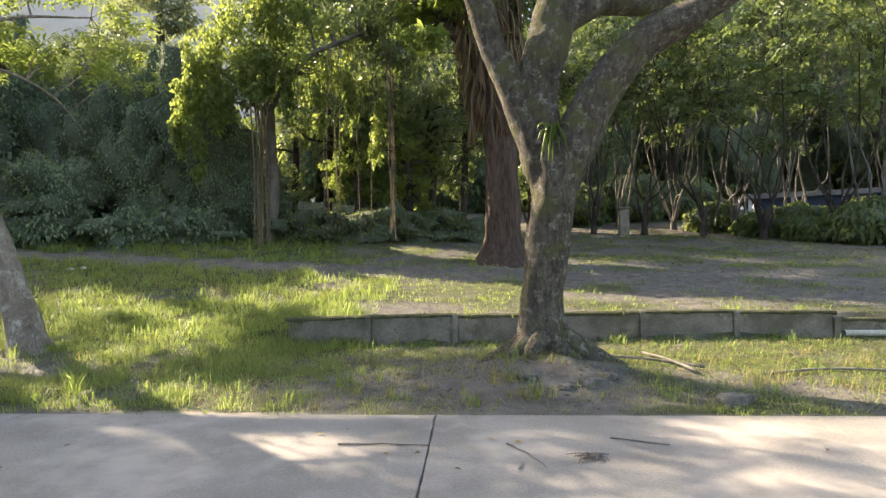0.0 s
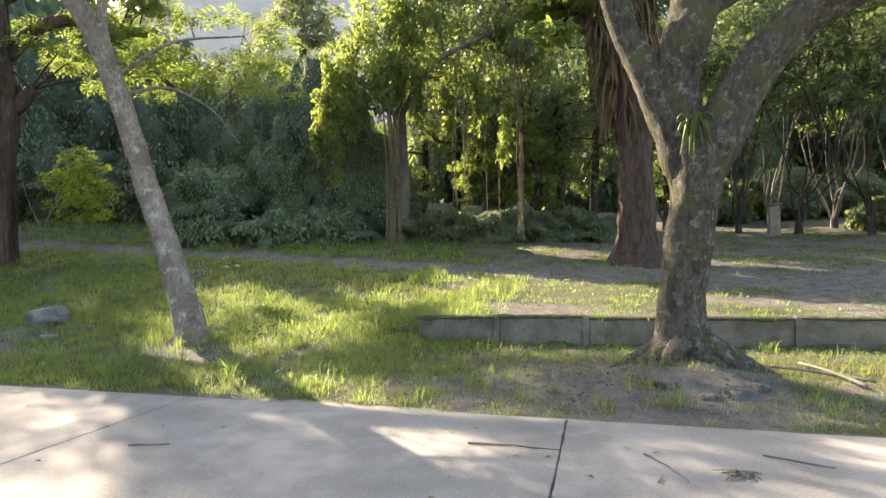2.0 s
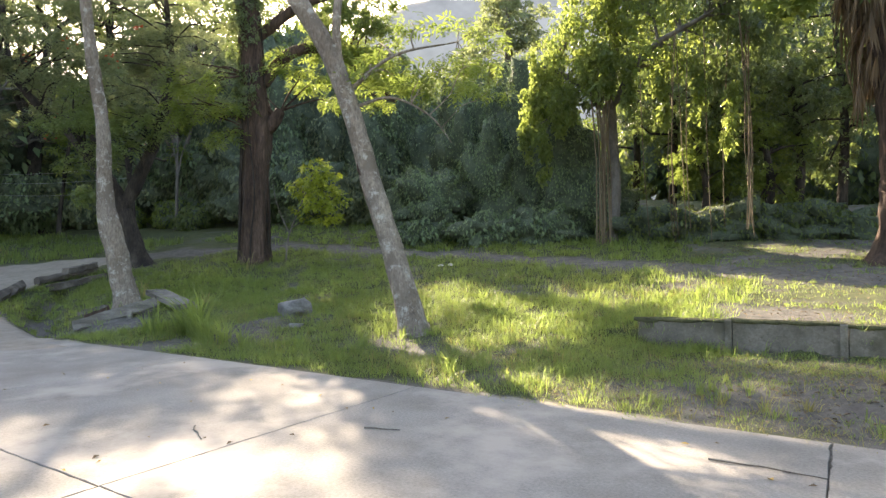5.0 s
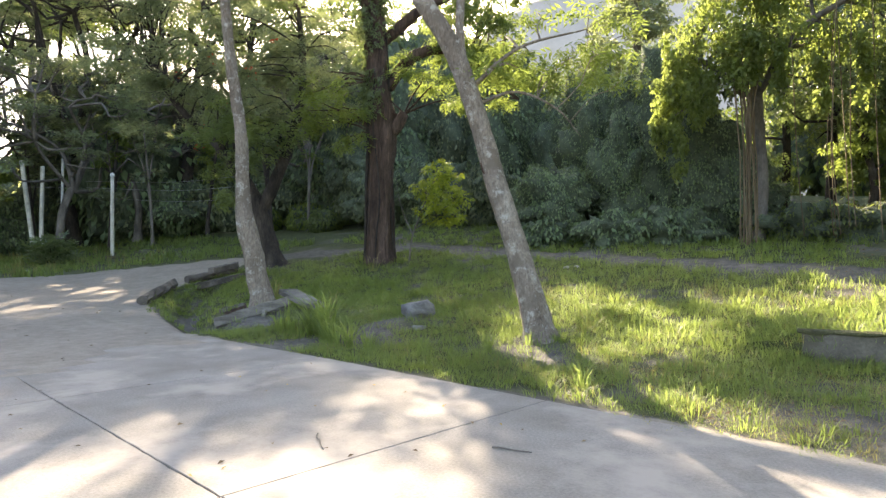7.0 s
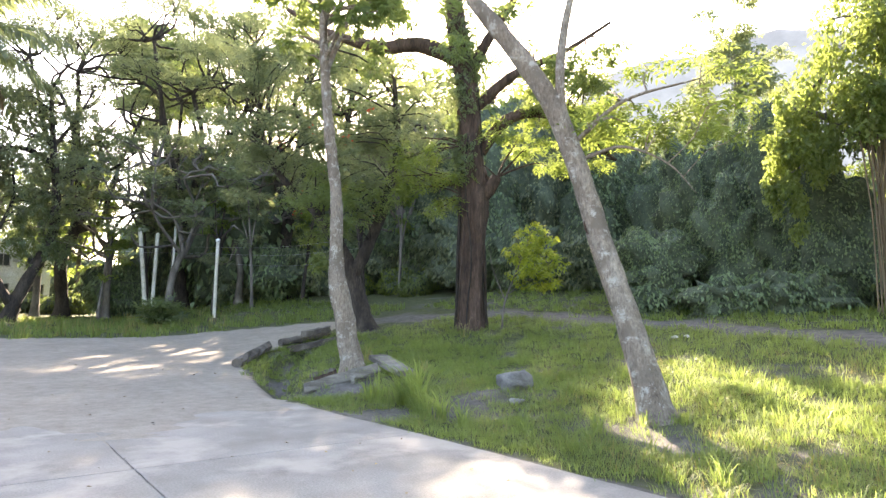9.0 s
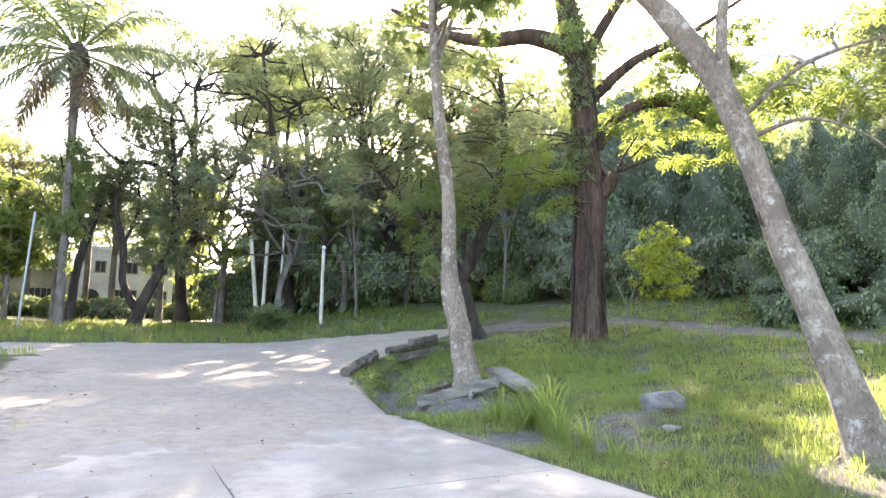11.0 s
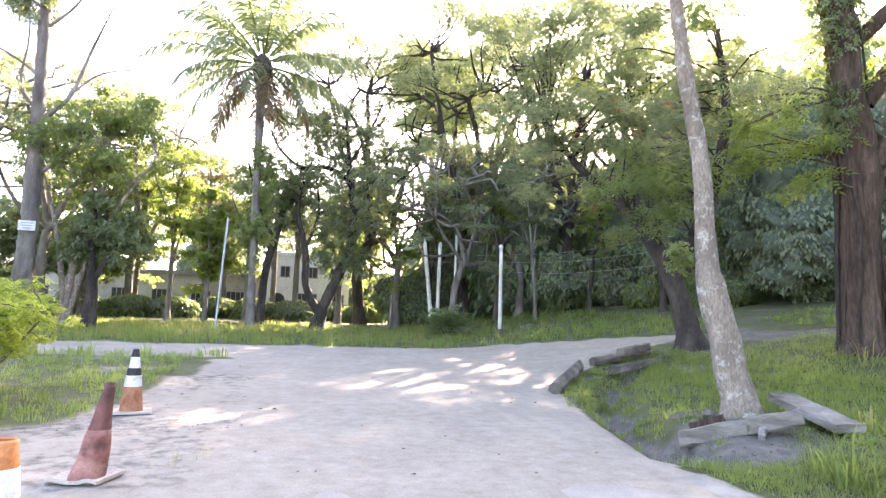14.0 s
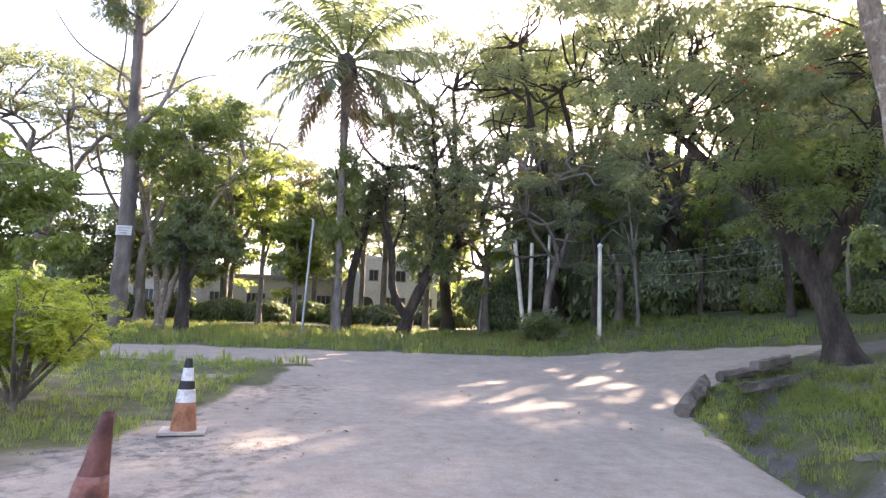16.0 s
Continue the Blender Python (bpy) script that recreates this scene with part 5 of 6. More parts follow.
for k, (b, d, h, reach) in enumerate(((69, 54, 28, 7.5), (60.0, 51, 24, 7.5), (72.5, 60, 28.5, 7.5), (50, 52, 20, 7.5), (42, 54, 19, 7.5))):
    umbrella_tree("tall spreading tree with thin feathery foliage and dark limbs", b, d, 0.38, h, reach, LEAF_FINE if k % 2 else LEAF_MID, pads=46, per=64, size=0.78, thick=0.42, clear=0.38, group="canopy trees")
crown_tree("broad dark leafy tree behind the junction", 49, 46, 0.45, 15.5, (7, 7), LEAF_MID, leaf=SPRIG, clumps=80, per=26, low=0.2, clump=1.4, size=0.6)
crown_tree("broad dark leafy tree behind the junction", 42, 50, 0.45, 16, (7, 7), LEAF_MID, leaf=SPRIG, clumps=80, per=26, low=0.2, clump=1.4, size=0.6)
for b, d, h, reach in ((81.0, 43, 13.5, 5.6), (75.5, 38, 13.0, 6.2), (69.0, 40, 12.5, 5.2), (51.5, 36, 13.0, 5.4)):
    umbrella_tree("low spreading feathery tree hanging over the poles", b, d, 0.24, h, reach, LEAF_FINE, pads=40, per=62, size=0.62, thick=0.46, clear=0.36, bark=BARK_GREY, group="low canopy trees")
for k, (b, d, hh) in enumerate(((90.5, 50, 15), (86.5, 46, 13.5), (92.5, 55, 14))):
    crown_tree("thin crooked tree with bare grey limbs and sparse leaves", b, d, 0.24, hh, (2.6, 3.0), LEAF_FINE, leaf=SPRIG, clumps=50, per=14, low=0.3, clump=0.8, size=0.38, forks=6, group="thin trees")
crown_tree("dark dome-crowned tree rising above the canopy", 78, 66, 0.5, 31, (7, 7), LEAF_DARK, leaf=SPRIG, clumps=70, per=70, low=0.6, clump=1.8, size=0.9)
# dark growth beneath the canopy
for k, (b, d, w, hh) in enumerate(((80, 47, 2.6, 4.2), (76, 50, 3.0, 5.5), (72, 48, 3.0, 6.0), (68.5, 44, 2.8, 4.6), (65, 42, 2.8, 4.2), (61, 42, 2.8, 4.4), (57, 42, 2.8, 4.6), (53, 40, 2.8, 5.0), (49, 38, 3, 6.0), (45, 36, 3, 6.0), (41, 36, 3, 6.5))):
    x, y = at(b, d - 1, J)
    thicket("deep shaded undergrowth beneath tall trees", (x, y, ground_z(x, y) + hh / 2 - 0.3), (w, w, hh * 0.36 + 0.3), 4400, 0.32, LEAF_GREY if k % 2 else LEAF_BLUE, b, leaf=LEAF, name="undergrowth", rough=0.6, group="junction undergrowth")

# leafy trees about the house
for k, (b, d, hh, w, low) in enumerate(((96.8, 56, 14.5, 2.8, 0.2), (104, 57, 16, 3.2, 0.15), (107.5, 54, 14, 3.2, 0.1), (111.5, 57, 15, 3.4, 0.1), (99, 78, 21, 4.0, 0.2), (94.5, 80, 19, 3.8, 0.2), (90.5, 84, 17, 3.6, 0.2), (87, 80, 18, 3.6, 0.2), (83.5, 60, 17, 3.4, 0.1), (84.5, 78, 22, 4.0, 0.2))):
    crown_tree("slender leafy tree with thin sunlit foliage about the house", b, d, 0.2, hh, (w, w), (LEAF_FINE, LEAF_MID, LEAF_LIGHT)[k % 3], leaf=SPRIG, clumps=62, per=20, low=low, clump=1.0, size=0.76, forks=5, group="house trees")

# slim bare trunks beneath the canopy
for k, (b, d) in enumerate(((81.5, 41), (77.5, 43), (71.2, 39), (67.4, 37), (62.3, 38), (55.5, 34), (51.5, 34))):
    crown_tree("slim pale trunk with drooping leaves beneath the canopy", b, d - 1.5, 0.09 + 0.03 * (k % 3), 8.5 + k % 4, (1.4, 1.4), LEAF_FINE if k % 2 else LEAF_LIGHT, leaf=SPRIG, clumps=18, per=18, low=0.3, clump=0.6, size=0.4, lean_=(0.5 * math.sin(k * 2), 0.6 * math.cos(k * 3)), bark=BARK_DARK if k % 3 else BARK_GREY, forks=2, group="understorey trees")

# twisted tree hung with creepers
kx, ky = -45.2, 2.3
kz = ground_z(kx, ky)
tree("twisted dark tree with bare creeper-hung limbs", [(kx, ky, kz - 0.1, 0.480), (kx, ky + 0.4, kz + 1.4, 0.360), (kx, ky + 1.3, kz + 3.6, 0.336), (kx, ky + 1.9, kz + 5.2, 0.304), (kx, ky + 2.0, kz + 7.6, 0.256), (kx, ky + 1.6, kz + 11.0, 0.192), (kx, ky + 1.3, kz + 14.0, 0.096)],
    [[(kx, ky + 1.9, kz + 9.6, 0.192), (kx + 0.3, ky + 0.2, kz + 10.4, 0.160), (kx + 0.5, ky - 1.4, kz + 10.2, 0.128), (kx + 0.5, ky - 2.8, kz + 11.3, 0.080), (kx + 0.4, ky - 3.6, kz + 12.8, 0.040)],
     [(kx, ky + 1.9, kz + 8.4, 0.176), (kx, ky + 3.4, kz + 9.8, 0.136), (kx, ky + 4.8, kz + 9.9, 0.104), (kx, ky + 6.2, kz + 11.2, 0.056)],
     [(kx, ky + 0.2, kz + 0.9, 0.272), (kx, ky - 0.7, kz + 2.6, 0.240), (kx, ky - 0.9, kz + 5.0, 0.208), (kx, ky - 1.5, kz + 7.5, 0.128), (kx, ky - 1.2, kz + 9.2, 0.064)],
     [(kx, ky + 1.6, kz + 10.8, 0.128), (kx, ky + 2.8, kz + 13, 0.080), (kx, ky + 3.6, kz + 15, 0.040)],
     [(kx, ky - 0.9, kz + 5.0, 0.112), (kx, ky - 0.2, kz + 7.4, 0.080), (kx, ky - 0.4, kz + 9.4, 0.040)]],
    [dict(centre=(kx, ky + 1.0, kz + 10.5), radii=(2.0, 4.6, 5.2), clumps=110, per=22, clump=0.7, size=0.4, material=LEAF_FINE, leaf=SPRIG, hollow=0.4, spread=(0.4, 1.4), flat=1.0),
     dict(centre=(kx, ky + 1.2, kz + 5.4), radii=(0.9, 1.8, 3.4), clumps=30, per=34, clump=0.5, size=0.32, material=LEAF_DARK, leaf=SPRIG, flat=1.3, spread=(0.6, 1.5), twigs=4)],
    BARK_DARK, sides=12, wobble=0.2, step=0.3, branch_r=0.05)
mx, my = -46.2, -1.2
mz = ground_z(mx, my)
tree("slim dark tree beside the palm", [(mx, my, mz, 0.28), (mx, my + 0.2, mz + 3.6, 0.24), (mx, my + 0.9, mz + 6.8, 0.2), (mx, my + 1.5, mz + 10, 0.1)], [[(mx, my + 0.6, mz + 5.6, 0.14), (mx, my - 0.6, mz + 8, 0.1), (mx, my - 1.3, mz + 10.6, 0.04)]],
     [dict(centre=(mx, my + 0.4, mz + 8.6), radii=(1.8, 2.4, 3.0), clumps=30, per=26, clump=0.7, size=0.4, material=LEAF_FINE, spread=(0.4, 1.4))], BARK_DARK, sides=10, wobble=0.12, step=0.4)

# ---- palm ----


def palm_tree(x, y, z, top, r):
    root = thing("palm_tree", "tall oil palm with ringed trunk and arching ragged fronds", "palm tree", (x, y, z))
    hgt = top - z
    part("trunk", tubes_mesh("trunk", [tube([(0, 0, -0.1, r * 1.6), (0, 0, 0.7, r * 1.05), (0, -0.1, hgt * 0.4, r * 0.92), (0, -0.2, hgt * 0.75, r * 0.95), (0, -0.25, hgt * 0.93, r * 1.35), (0, -0.25, hgt, r * 0.8)], 16, 0.16, 0.18)], BARK_GREY), BARK_GREY, root)
    part("crown_boss", mesh_of("crown_boss", *blob((0, -0.25, hgt - 0.3), (0.6, 0.6, 0.9), 3, 0.5, 14, 16), BARK_DARK, True), BARK_DARK, root, "dark mass of old leaf bases and fruit")
    n = 44
    for k in range(n):
        an = k * 2.4
        age = k / n
        rise = 1.3 - 2.1 * age
        L = rng.uniform(6.0, 7.4) * (0.8 if age > 0.8 else 1.0)
        d = np.array([math.cos(an), math.sin(an), 0])
        pts = []
        for s in np.linspace(0, 1, 8):
            el = rise - (0.95 if age < 0.75 else 0.9) * s * s
            prev = pts[-1] if pts else np.array([0, -0.25, hgt])
            pts.append(prev + (d * math.cos(el) + np.array([0, 0, math.sin(el)])) * L / 8)
        rows = [(*p, 0.055 * (1 - s) + 0.012) for p, s in zip(pts, np.linspace(0, 1, 8))]
        line = smooth_line(rows, 0.12)[:, :3]
        tan = np.gradient(line, axis=0)
        tan /= np.linalg.norm(tan, axis=1)[:, None]
        side = np.cross(tan, (0, 0, 1.0))
        side /= np.linalg.norm(side, axis=1)[:, None] + 1e-9
        vs, fs = [], []
        m = len(line)
        for i in range(int(m * 0.16), m):
            s = i / m
            ll = 1.05 * math.sin(math.pi * min(1, 0.15 + 0.82 * s)) + 0.12
            for sg in (-1, 1):
                ww = 0.07
                dirv = side[i] * sg * 0.8 + tan[i] * 0.55 + np.array([0, 0, rng.uniform(-0.75, 0.15)])
                dirv /= np.linalg.norm(dirv)
                o = line[i]
                mid = o + dirv * ll * 0.5
                tip = o + dirv * ll + np.array([0, 0, -0.32 * ll])
                q = len(vs)
                vs += [o - tan[i] * ww * 0.6, o + tan[i] * ww * 0.6, mid + tan[i] * ww, mid - tan[i] * ww, tip]
                fs += [(q, q + 1, q + 2), (q, q + 2, q + 3), (q + 3, q + 2, q + 4)]
        fr = part("frond", tubes_mesh("frond", [tube(rows, 5, 0.6)], LEAF_MID if age < 0.86 else LEAF_DRY), LEAF_MID, root)
        part("blade", mesh_of("blade", np.array(vs), np.array(fs), LEAF_FINE if age < 0.86 else LEAF_DRY), LEAF_FINE, fr, "" if age < 0.86 else "dry brown leaflets")
    return root


palm = palm_tree(-42.4, -1.5, ground_z(-42.4, -1.5), 17.2, 0.24)
cl = clump_points(ellipsoid_points(22, (0, 0, 8), (0.9, 1.1, 5.0), 0.4), 26, 0.6, 1.1)
part("creeper", scatter("creeper", SPRIG, cl, 0.4, LEAF_MID, (0.5, 1.5)), LEAF_MID, palm, "leafy creeper climbing the trunk")

# ---- dead tree with a sign, pale stems and the umbrella trees ----
hx, hy = -39.9, -12.3
hz = ground_z(hx, hy)
dead = tree("tall dead tree with peeling pale bark and bare crooked branches", [(hx, hy, hz - 0.1, 0.42), (hx, hy, hz + 3.2, 0.4), (hx, hy, hz + 7, 0.4), (hx, hy - 0.2, hz + 11.2, 0.33), (hx, hy - 0.3, hz + 14.4, 0.29), (hx, hy - 0.5, hz + 18.6, 0.22), (hx, hy - 0.5, hz + 21, 0.12)],
    [[(hx, hy - 0.2, hz + 12.8, 0.1), (hx, hy - 1.2, hz + 13.6, 0.07), (hx, hy - 3.4, hz + 15, 0.05), (hx, hy - 5.2, hz + 17.4, 0.02)],
     [(hx, hy - 0.2, hz + 10.4, 0.16), (hx, hy + 1.2, hz + 12.0, 0.11), (hx, hy + 2.0, hz + 14.6, 0.08), (hx, hy + 2.9, hz + 17.4, 0.03)],
     [(hx, hy + 1.3, hz + 12.2, 0.07), (hx, hy + 2.6, hz + 13.4, 0.05), (hx, hy + 4.6, hz + 13.8, 0.03), (hx, hy + 6.0, hz + 13.2, 0.012)],
     [(hx, hy - 0.2, hz + 11, 0.1), (hx, hy - 1.1, hz + 12.4, 0.08), (hx, hy - 1.0, hz + 15, 0.05), (hx, hy - 1.3, hz + 18, 0.02)],
     [(hx, hy, hz + 7.6, 0.12), (hx, hy + 1.8, hz + 9.4, 0.08), (hx, hy + 2.4, hz + 12, 0.03)],
     [(hx, hy - 0.4, hz + 16.6, 0.1), (hx, hy - 1.6, hz + 17.2, 0.06), (hx, hy - 2.6, hz + 16.2, 0.02)],
     [(hx, hy - 0.4, hz + 15.4, 0.1), (hx, hy + 1.0, hz + 17.0, 0.06), (hx, hy + 2.2, hz + 19.4, 0.02)]],
    [dict(centre=(hx, hy - 1.0, hz + 17.5), radii=(1.2, 1.9, 1.7), clumps=34, per=50, clump=0.5, size=0.26, material=LEAF_GREY, leaf=SPRIG, spread=(0.5, 1.5), flat=1.2, label="grey-green hanging moss tufts")],
    DEAD_WOOD, sides=12, wobble=0.25, step=0.3, branch_r=0.03, name="dead_tree")
sign = thing("sign", "small plain white board nailed to a tree trunk", "sign", (hx + 0.46, hy + 0.1, hz + 5.0))
bm = bmesh.new()
bmesh.ops.create_cube(bm, size=1.0, matrix=Matrix.Diagonal((0.03, 0.78, 0.5, 1)))
bmesh.ops.bevel(bm, geom=bm.edges[:], offset=0.008, segments=1, affect="EDGES")
part("board", bm, SIGN_WHITE, sign)
for k in range(3):
    bm = bmesh.new()
    bmesh.ops.create_cube(bm, size=1.0, matrix=Matrix.Translation((0.019, 0, 0.13 - 0.13 * k)) @ Matrix.Diagonal((0.004, 0.56 - 0.1 * k, 0.05, 1)))
    part("text_bar", bm, FRAME_GREY, sign, "grey unreadable line of writing")
x, y = -41.0, -10.6
z = ground_z(x, y)
tree("pale multi-stemmed tree in long grass", [(x, y, z - 0.1, 0.34), (x, y + 0.05, z + 1.0, 0.2), (x, y + 0.2, z + 3.4, 0.17), (x, y + 0.9, z + 6, 0.12), (x, y + 1.6, z + 9, 0.05)],
     [[(x, y + s * 0.1, z + 0.6, 0.16), (x, y + s * 0.4, z + 3.0, 0.14), (x + 0.2 * s, y + s * 1.2, z + 6.2, 0.1), (x, y + s * 2.2, z + 9.4, 0.04)] for s in (-1.0, 0.45, 1.7)],
     [dict(centre=(x, y + 0.6, z + 10), radii=(3, 4.0, 3.6), clumps=60, per=34, clump=0.9, size=0.45, material=LEAF_MID, leaf=SPRIG, hollow=0.3)], BARK_PALE, sides=10, wobble=0.15, step=0.4, branch_r=0.05)
x, y = -40.5, -9.3
z = ground_z(x, y)
tree("dark short-trunked leafy tree in long grass", [(x, y, z - 0.1, 0.4), (x, y, z + 2, 0.28), (x, y - 0.2, z + 4, 0.22), (x, y - 0.2, z + 6, 0.1)], [[(x, y, z + 2.4, 0.18), (x, y + 1.0, z + 4.4, 0.12), (x, y + 1.8, z + 6, 0.05)]],
     [dict(centre=(x - 0.5, y + 0.4, z + 5.4), radii=(2.4, 2.6, 2.2), clumps=40, per=50, clump=0.8, size=0.4, material=LEAF_DARK, leaf=SPRIG, spread=(0.3, 1.4))], BARK_DARK, sides=10, wobble=0.15, step=0.4)
for b, d, h, reach in ((111.0, 45, 17.5, 8.0), (119.5, 40, 15.5, 7.0), (104.5, 54, 19.0, 6.8)):
    umbrella_tree("umbrella-shaped tree with layered feathery crown", b, d, 0.3, h, reach, LEAF_FINE, pads=44, per=74, size=0.6, thick=0.3, clear=0.36, bark=BARK_GREY, group="umbrella trees")
crown_tree("low leafy tree with sunlit yellow-green foliage", 122, 30, 0.2, 8.5, (3.4, 3.4), LEAF_LIGHT, leaf=SPRIG, clumps=50, per=44, low=0.25, clump=0.9, size=0.45, spread=(0.2, 1.3))
crown_tree("young leafy tree with drooping sunlit leaves", 98.5, 41, 0.16, 9.0, (1.9, 2.3), LEAF_LIGHT, leaf=BROAD, clumps=36, per=26, low=0.12, clump=0.7, size=0.5, spread=(0.3, 1.3))
crown_tree("young leafy tree with drooping sunlit leaves", 95, 43, 0.16, 12.0, (2.0, 2.6), LEAF_MID, leaf=SPRIG, clumps=40, per=30, low=0.3, clump=0.8, size=0.45, spread=(0.3, 1.3))
crown_tree("sparse tree with thin brownish twigs and few leaves", 98.5, 56, 0.2, 16.5, (3.4, 3.4), LEAF_DRY, leaf=SPRIG, clumps=60, per=9, low=0.45, clump=0.9, size=0.4)
crown_tree("slim leafy tree at the edge of the long grass", 101.5, 45, 0.18, 13.5, (2.4, 2.9), LEAF_LIGHT, leaf=SPRIG, clumps=60, per=30, low=0.3, clump=0.8, size=0.45)
crown_tree("dark leafy tree before the house wall", 108, 50, 0.25, 8.5, (4.5, 4.5), LEAF_DARK, leaf=SPRIG, clumps=50, per=60, low=0.12, clump=1.1, size=0.5)
crown_tree("dark leafy tree before the house wall", 115, 48, 0.25, 8.5, (4.5, 4.5), LEAF_DARK, leaf=SPRIG, clumps=50, per=60, low=0.12, clump=1.1, size=0.5)
for k, b in enumerate((84, 87.5, 90.5, 94, 97.5, 101, 104.5, 108, 112, 116, 120, 124)):
    x, y = at(b, 52 + 2 * math.sin(k * 2), J)
    thicket("dark clipped shrubs along the house wall", (x, y, ground_z(x, y) + 0.55), (2.0, 2.0, 1.1), 1600, 0.4, LEAF_DARK if k % 3 else LEAF_MID, b, leaf=LEAF, name="shrub", group="house shrubs")

# ---- house ----


def window(parent, y, z, w, h, x, bars=2, name="window"):
    bm = bmesh.new()
    bmesh.ops.create_cube(bm, size=1.0, matrix=Matrix.Translation((x - 0.03, y, z)) @ Matrix.Diagonal((0.03, w, h, 1)))
    pane = part(name, bm, DARK_GLASS, parent, "dark glazed window")
    fr = bmesh.new()
    for yy, zz, ww, hh in ((0, h / 2, w + 0.12, 0.08), (0, -h / 2, w + 0.2, 0.1), (-w / 2, 0, 0.08, h), (w / 2, 0, 0.08, h), *((-w / 2 + w * (i + 1) / (bars + 1), 0, 0.05, h) for i in range(bars))):
        bmesh.ops.create_cube(fr, size=1.0, matrix=Matrix.Translation((x, y + yy, z + zz)) @ Matrix.Diagonal((0.1, ww, hh, 1)))
    part("window_frame", fr, FRAME_GREY, pane)


def box_part(name, lo, hi, material, parent, label="", bevel=0.0):
    bm = bmesh.new()
    c, s = [(a_ + b_) / 2 for a_, b_ in zip(lo, hi)], [b_ - a_ for a_, b_ in zip(lo, hi)]
    bmesh.ops.create_cube(bm, size=1.0, matrix=Matrix.Translation(c) @ Matrix.Diagonal((*s, 1)))
    if bevel:
        bmesh.ops.bevel(bm, geom=bm.edges[:], offset=bevel, segments=1, affect="EDGES")
    return part(name, bm, material, parent, label)


house = thing("house", "two-storey white plastered house with small dark windows", "house", (-69.3, 0, 2.2))
box_part("wall", (-9, -2.2, 0), (0, 6.2, 6.5), PLASTER, house)
box_part("parapet", (-9.15, -2.35, 6.5), (0.15, 6.35, 6.85), PLASTER, house)
for y in (-0.25, 2.2, 4.9):
    window(house, y, 4.9, 0.9 if y < 1 else 1.5, 1.1, 0.05, 1 if y < 1 else 2)
window(house, 2.0, 2.2, 2.0, 1.1, 0.05, 3)
window(house, 4.9, 2.2, 1.6, 1.1, 0.05, 3)
door = bmesh.new()
bmesh.ops.create_cube(door, size=1.0, matrix=Matrix.Translation((0.02, -0.9, 1.0)) @ Matrix.Diagonal((0.08, 1.5, 2.0, 1)))
bmesh.ops.create_cone(door, cap_ends=True, segments=20, radius1=0.75, radius2=0.75, depth=0.08, matrix=Matrix.Translation((0.02, -0.9, 2.0)) @ Matrix.Rotation(Q, 4, "Y"))
part("arched_door", door, DARK_GLASS, house, "dark arched doorway")
box_part("air_conditioner", (0.0, 3.15, 4.75), (0.35, 3.95, 5.3), FRAME_GREY, house, "boxy grey air conditioner", 0.03)
box_part("string_course", (0.0, -2.25, 3.35), (0.09, 6.25, 3.5), PLASTER, house)
annex = thing("house", "long beige plastered building with dark windows", "house", (-68.6, 0, 1.9))
box_part("wall", (-8, -24, 0), (0, -2.4, 4.4), BEIGE, annex)
box_part("roof", (-8.3, -24.3, 4.4), (0.35, -2.36, 4.75), ROOFING, annex)
for y in (-22, -18.5, -15, -11.5, -8, -4.8):
    window(annex, y, 2.3, 1.8, 1.3, 0.05, 3)
shed = thing("shed", "low blue-walled shed with a grey sheet roof behind trees", "shed", (17.6, 33.0, 2.05), turn=-28)
box_part("wall", (-2.3, 0, -0.3), (5, 3.5, 1.9), BLUE_PAINT, shed)
box_part("roof", (-2.9, -0.7, 1.9), (5.6, 4.2, 2.15), ROOFING, shed, "grey sheet roof")
for x in (-2.6, -0.6, 1.6, 4.6):
    box_part("post", (x, -0.55, -0.3), (x + 0.16, -0.4, 1.9), PLASTER, shed, "white post")
hut = thing("hut", "small grey hut with a sloping roof deep in the trees", "hut", (-38.2, 26.5, ground_z(-38.2, 26.5)), turn=50)
box_part("wall", (-1.9, -1.9, -0.3), (1.9, 1.9, 2.3), WALL_CONCRETE, hut)
bm = bmesh.new()
q = [bm.verts.new(v) for v in ((-2.5, -2.6, 2.3), (2.5, -2.6, 2.3), (2.5, 2.6, 2.3), (-2.5, 2.6, 2.3), (-2.5, 0, 3.6), (2.5, 0, 3.6))]
for f in ((0, 1, 5, 4), (2, 3, 4, 5), (0, 4, 3), (1, 2, 5), (3, 2, 1, 0)):
    bm.faces.new([q[i] for i in f])
part("roof", bm, ROOFING, hut)

for k, (x, y, w) in enumerate(((-34.5, 22.6, 1.3), (-36.0, 24.6, 1.1), (-33.0, 25.0, 1.4), (-31.5, 22.0, 1.0), (-37.5, 21.0, 1.3))):
    thicket("sunlit leafy shrub before the hut", (x, y, ground_z(x, y) + w * 0.5), (w, w, w * 0.8), 2400, 0.22, LEAF_MID if k % 2 else LEAF_LIGHT, k * 1.3 + 2, name="shrub", group="hut shrubs")
px_, py_ = at(-13.6, 27)
stump = thing("stone_post", "squat grey concrete post under the trees", "post", (px_, py_, ground_z(px_, py_)))
box_part("shaft", (-0.2, -0.2, -0.1), (0.2, 0.2, 1.1), WALL_CONCRETE, stump, "", 0.03)
box_part("cap", (-0.25, -0.25, 1.1), (0.25, 0.25, 1.2), WALL_CONCRETE, stump, "", 0.03)

# ---- poles and wires ----


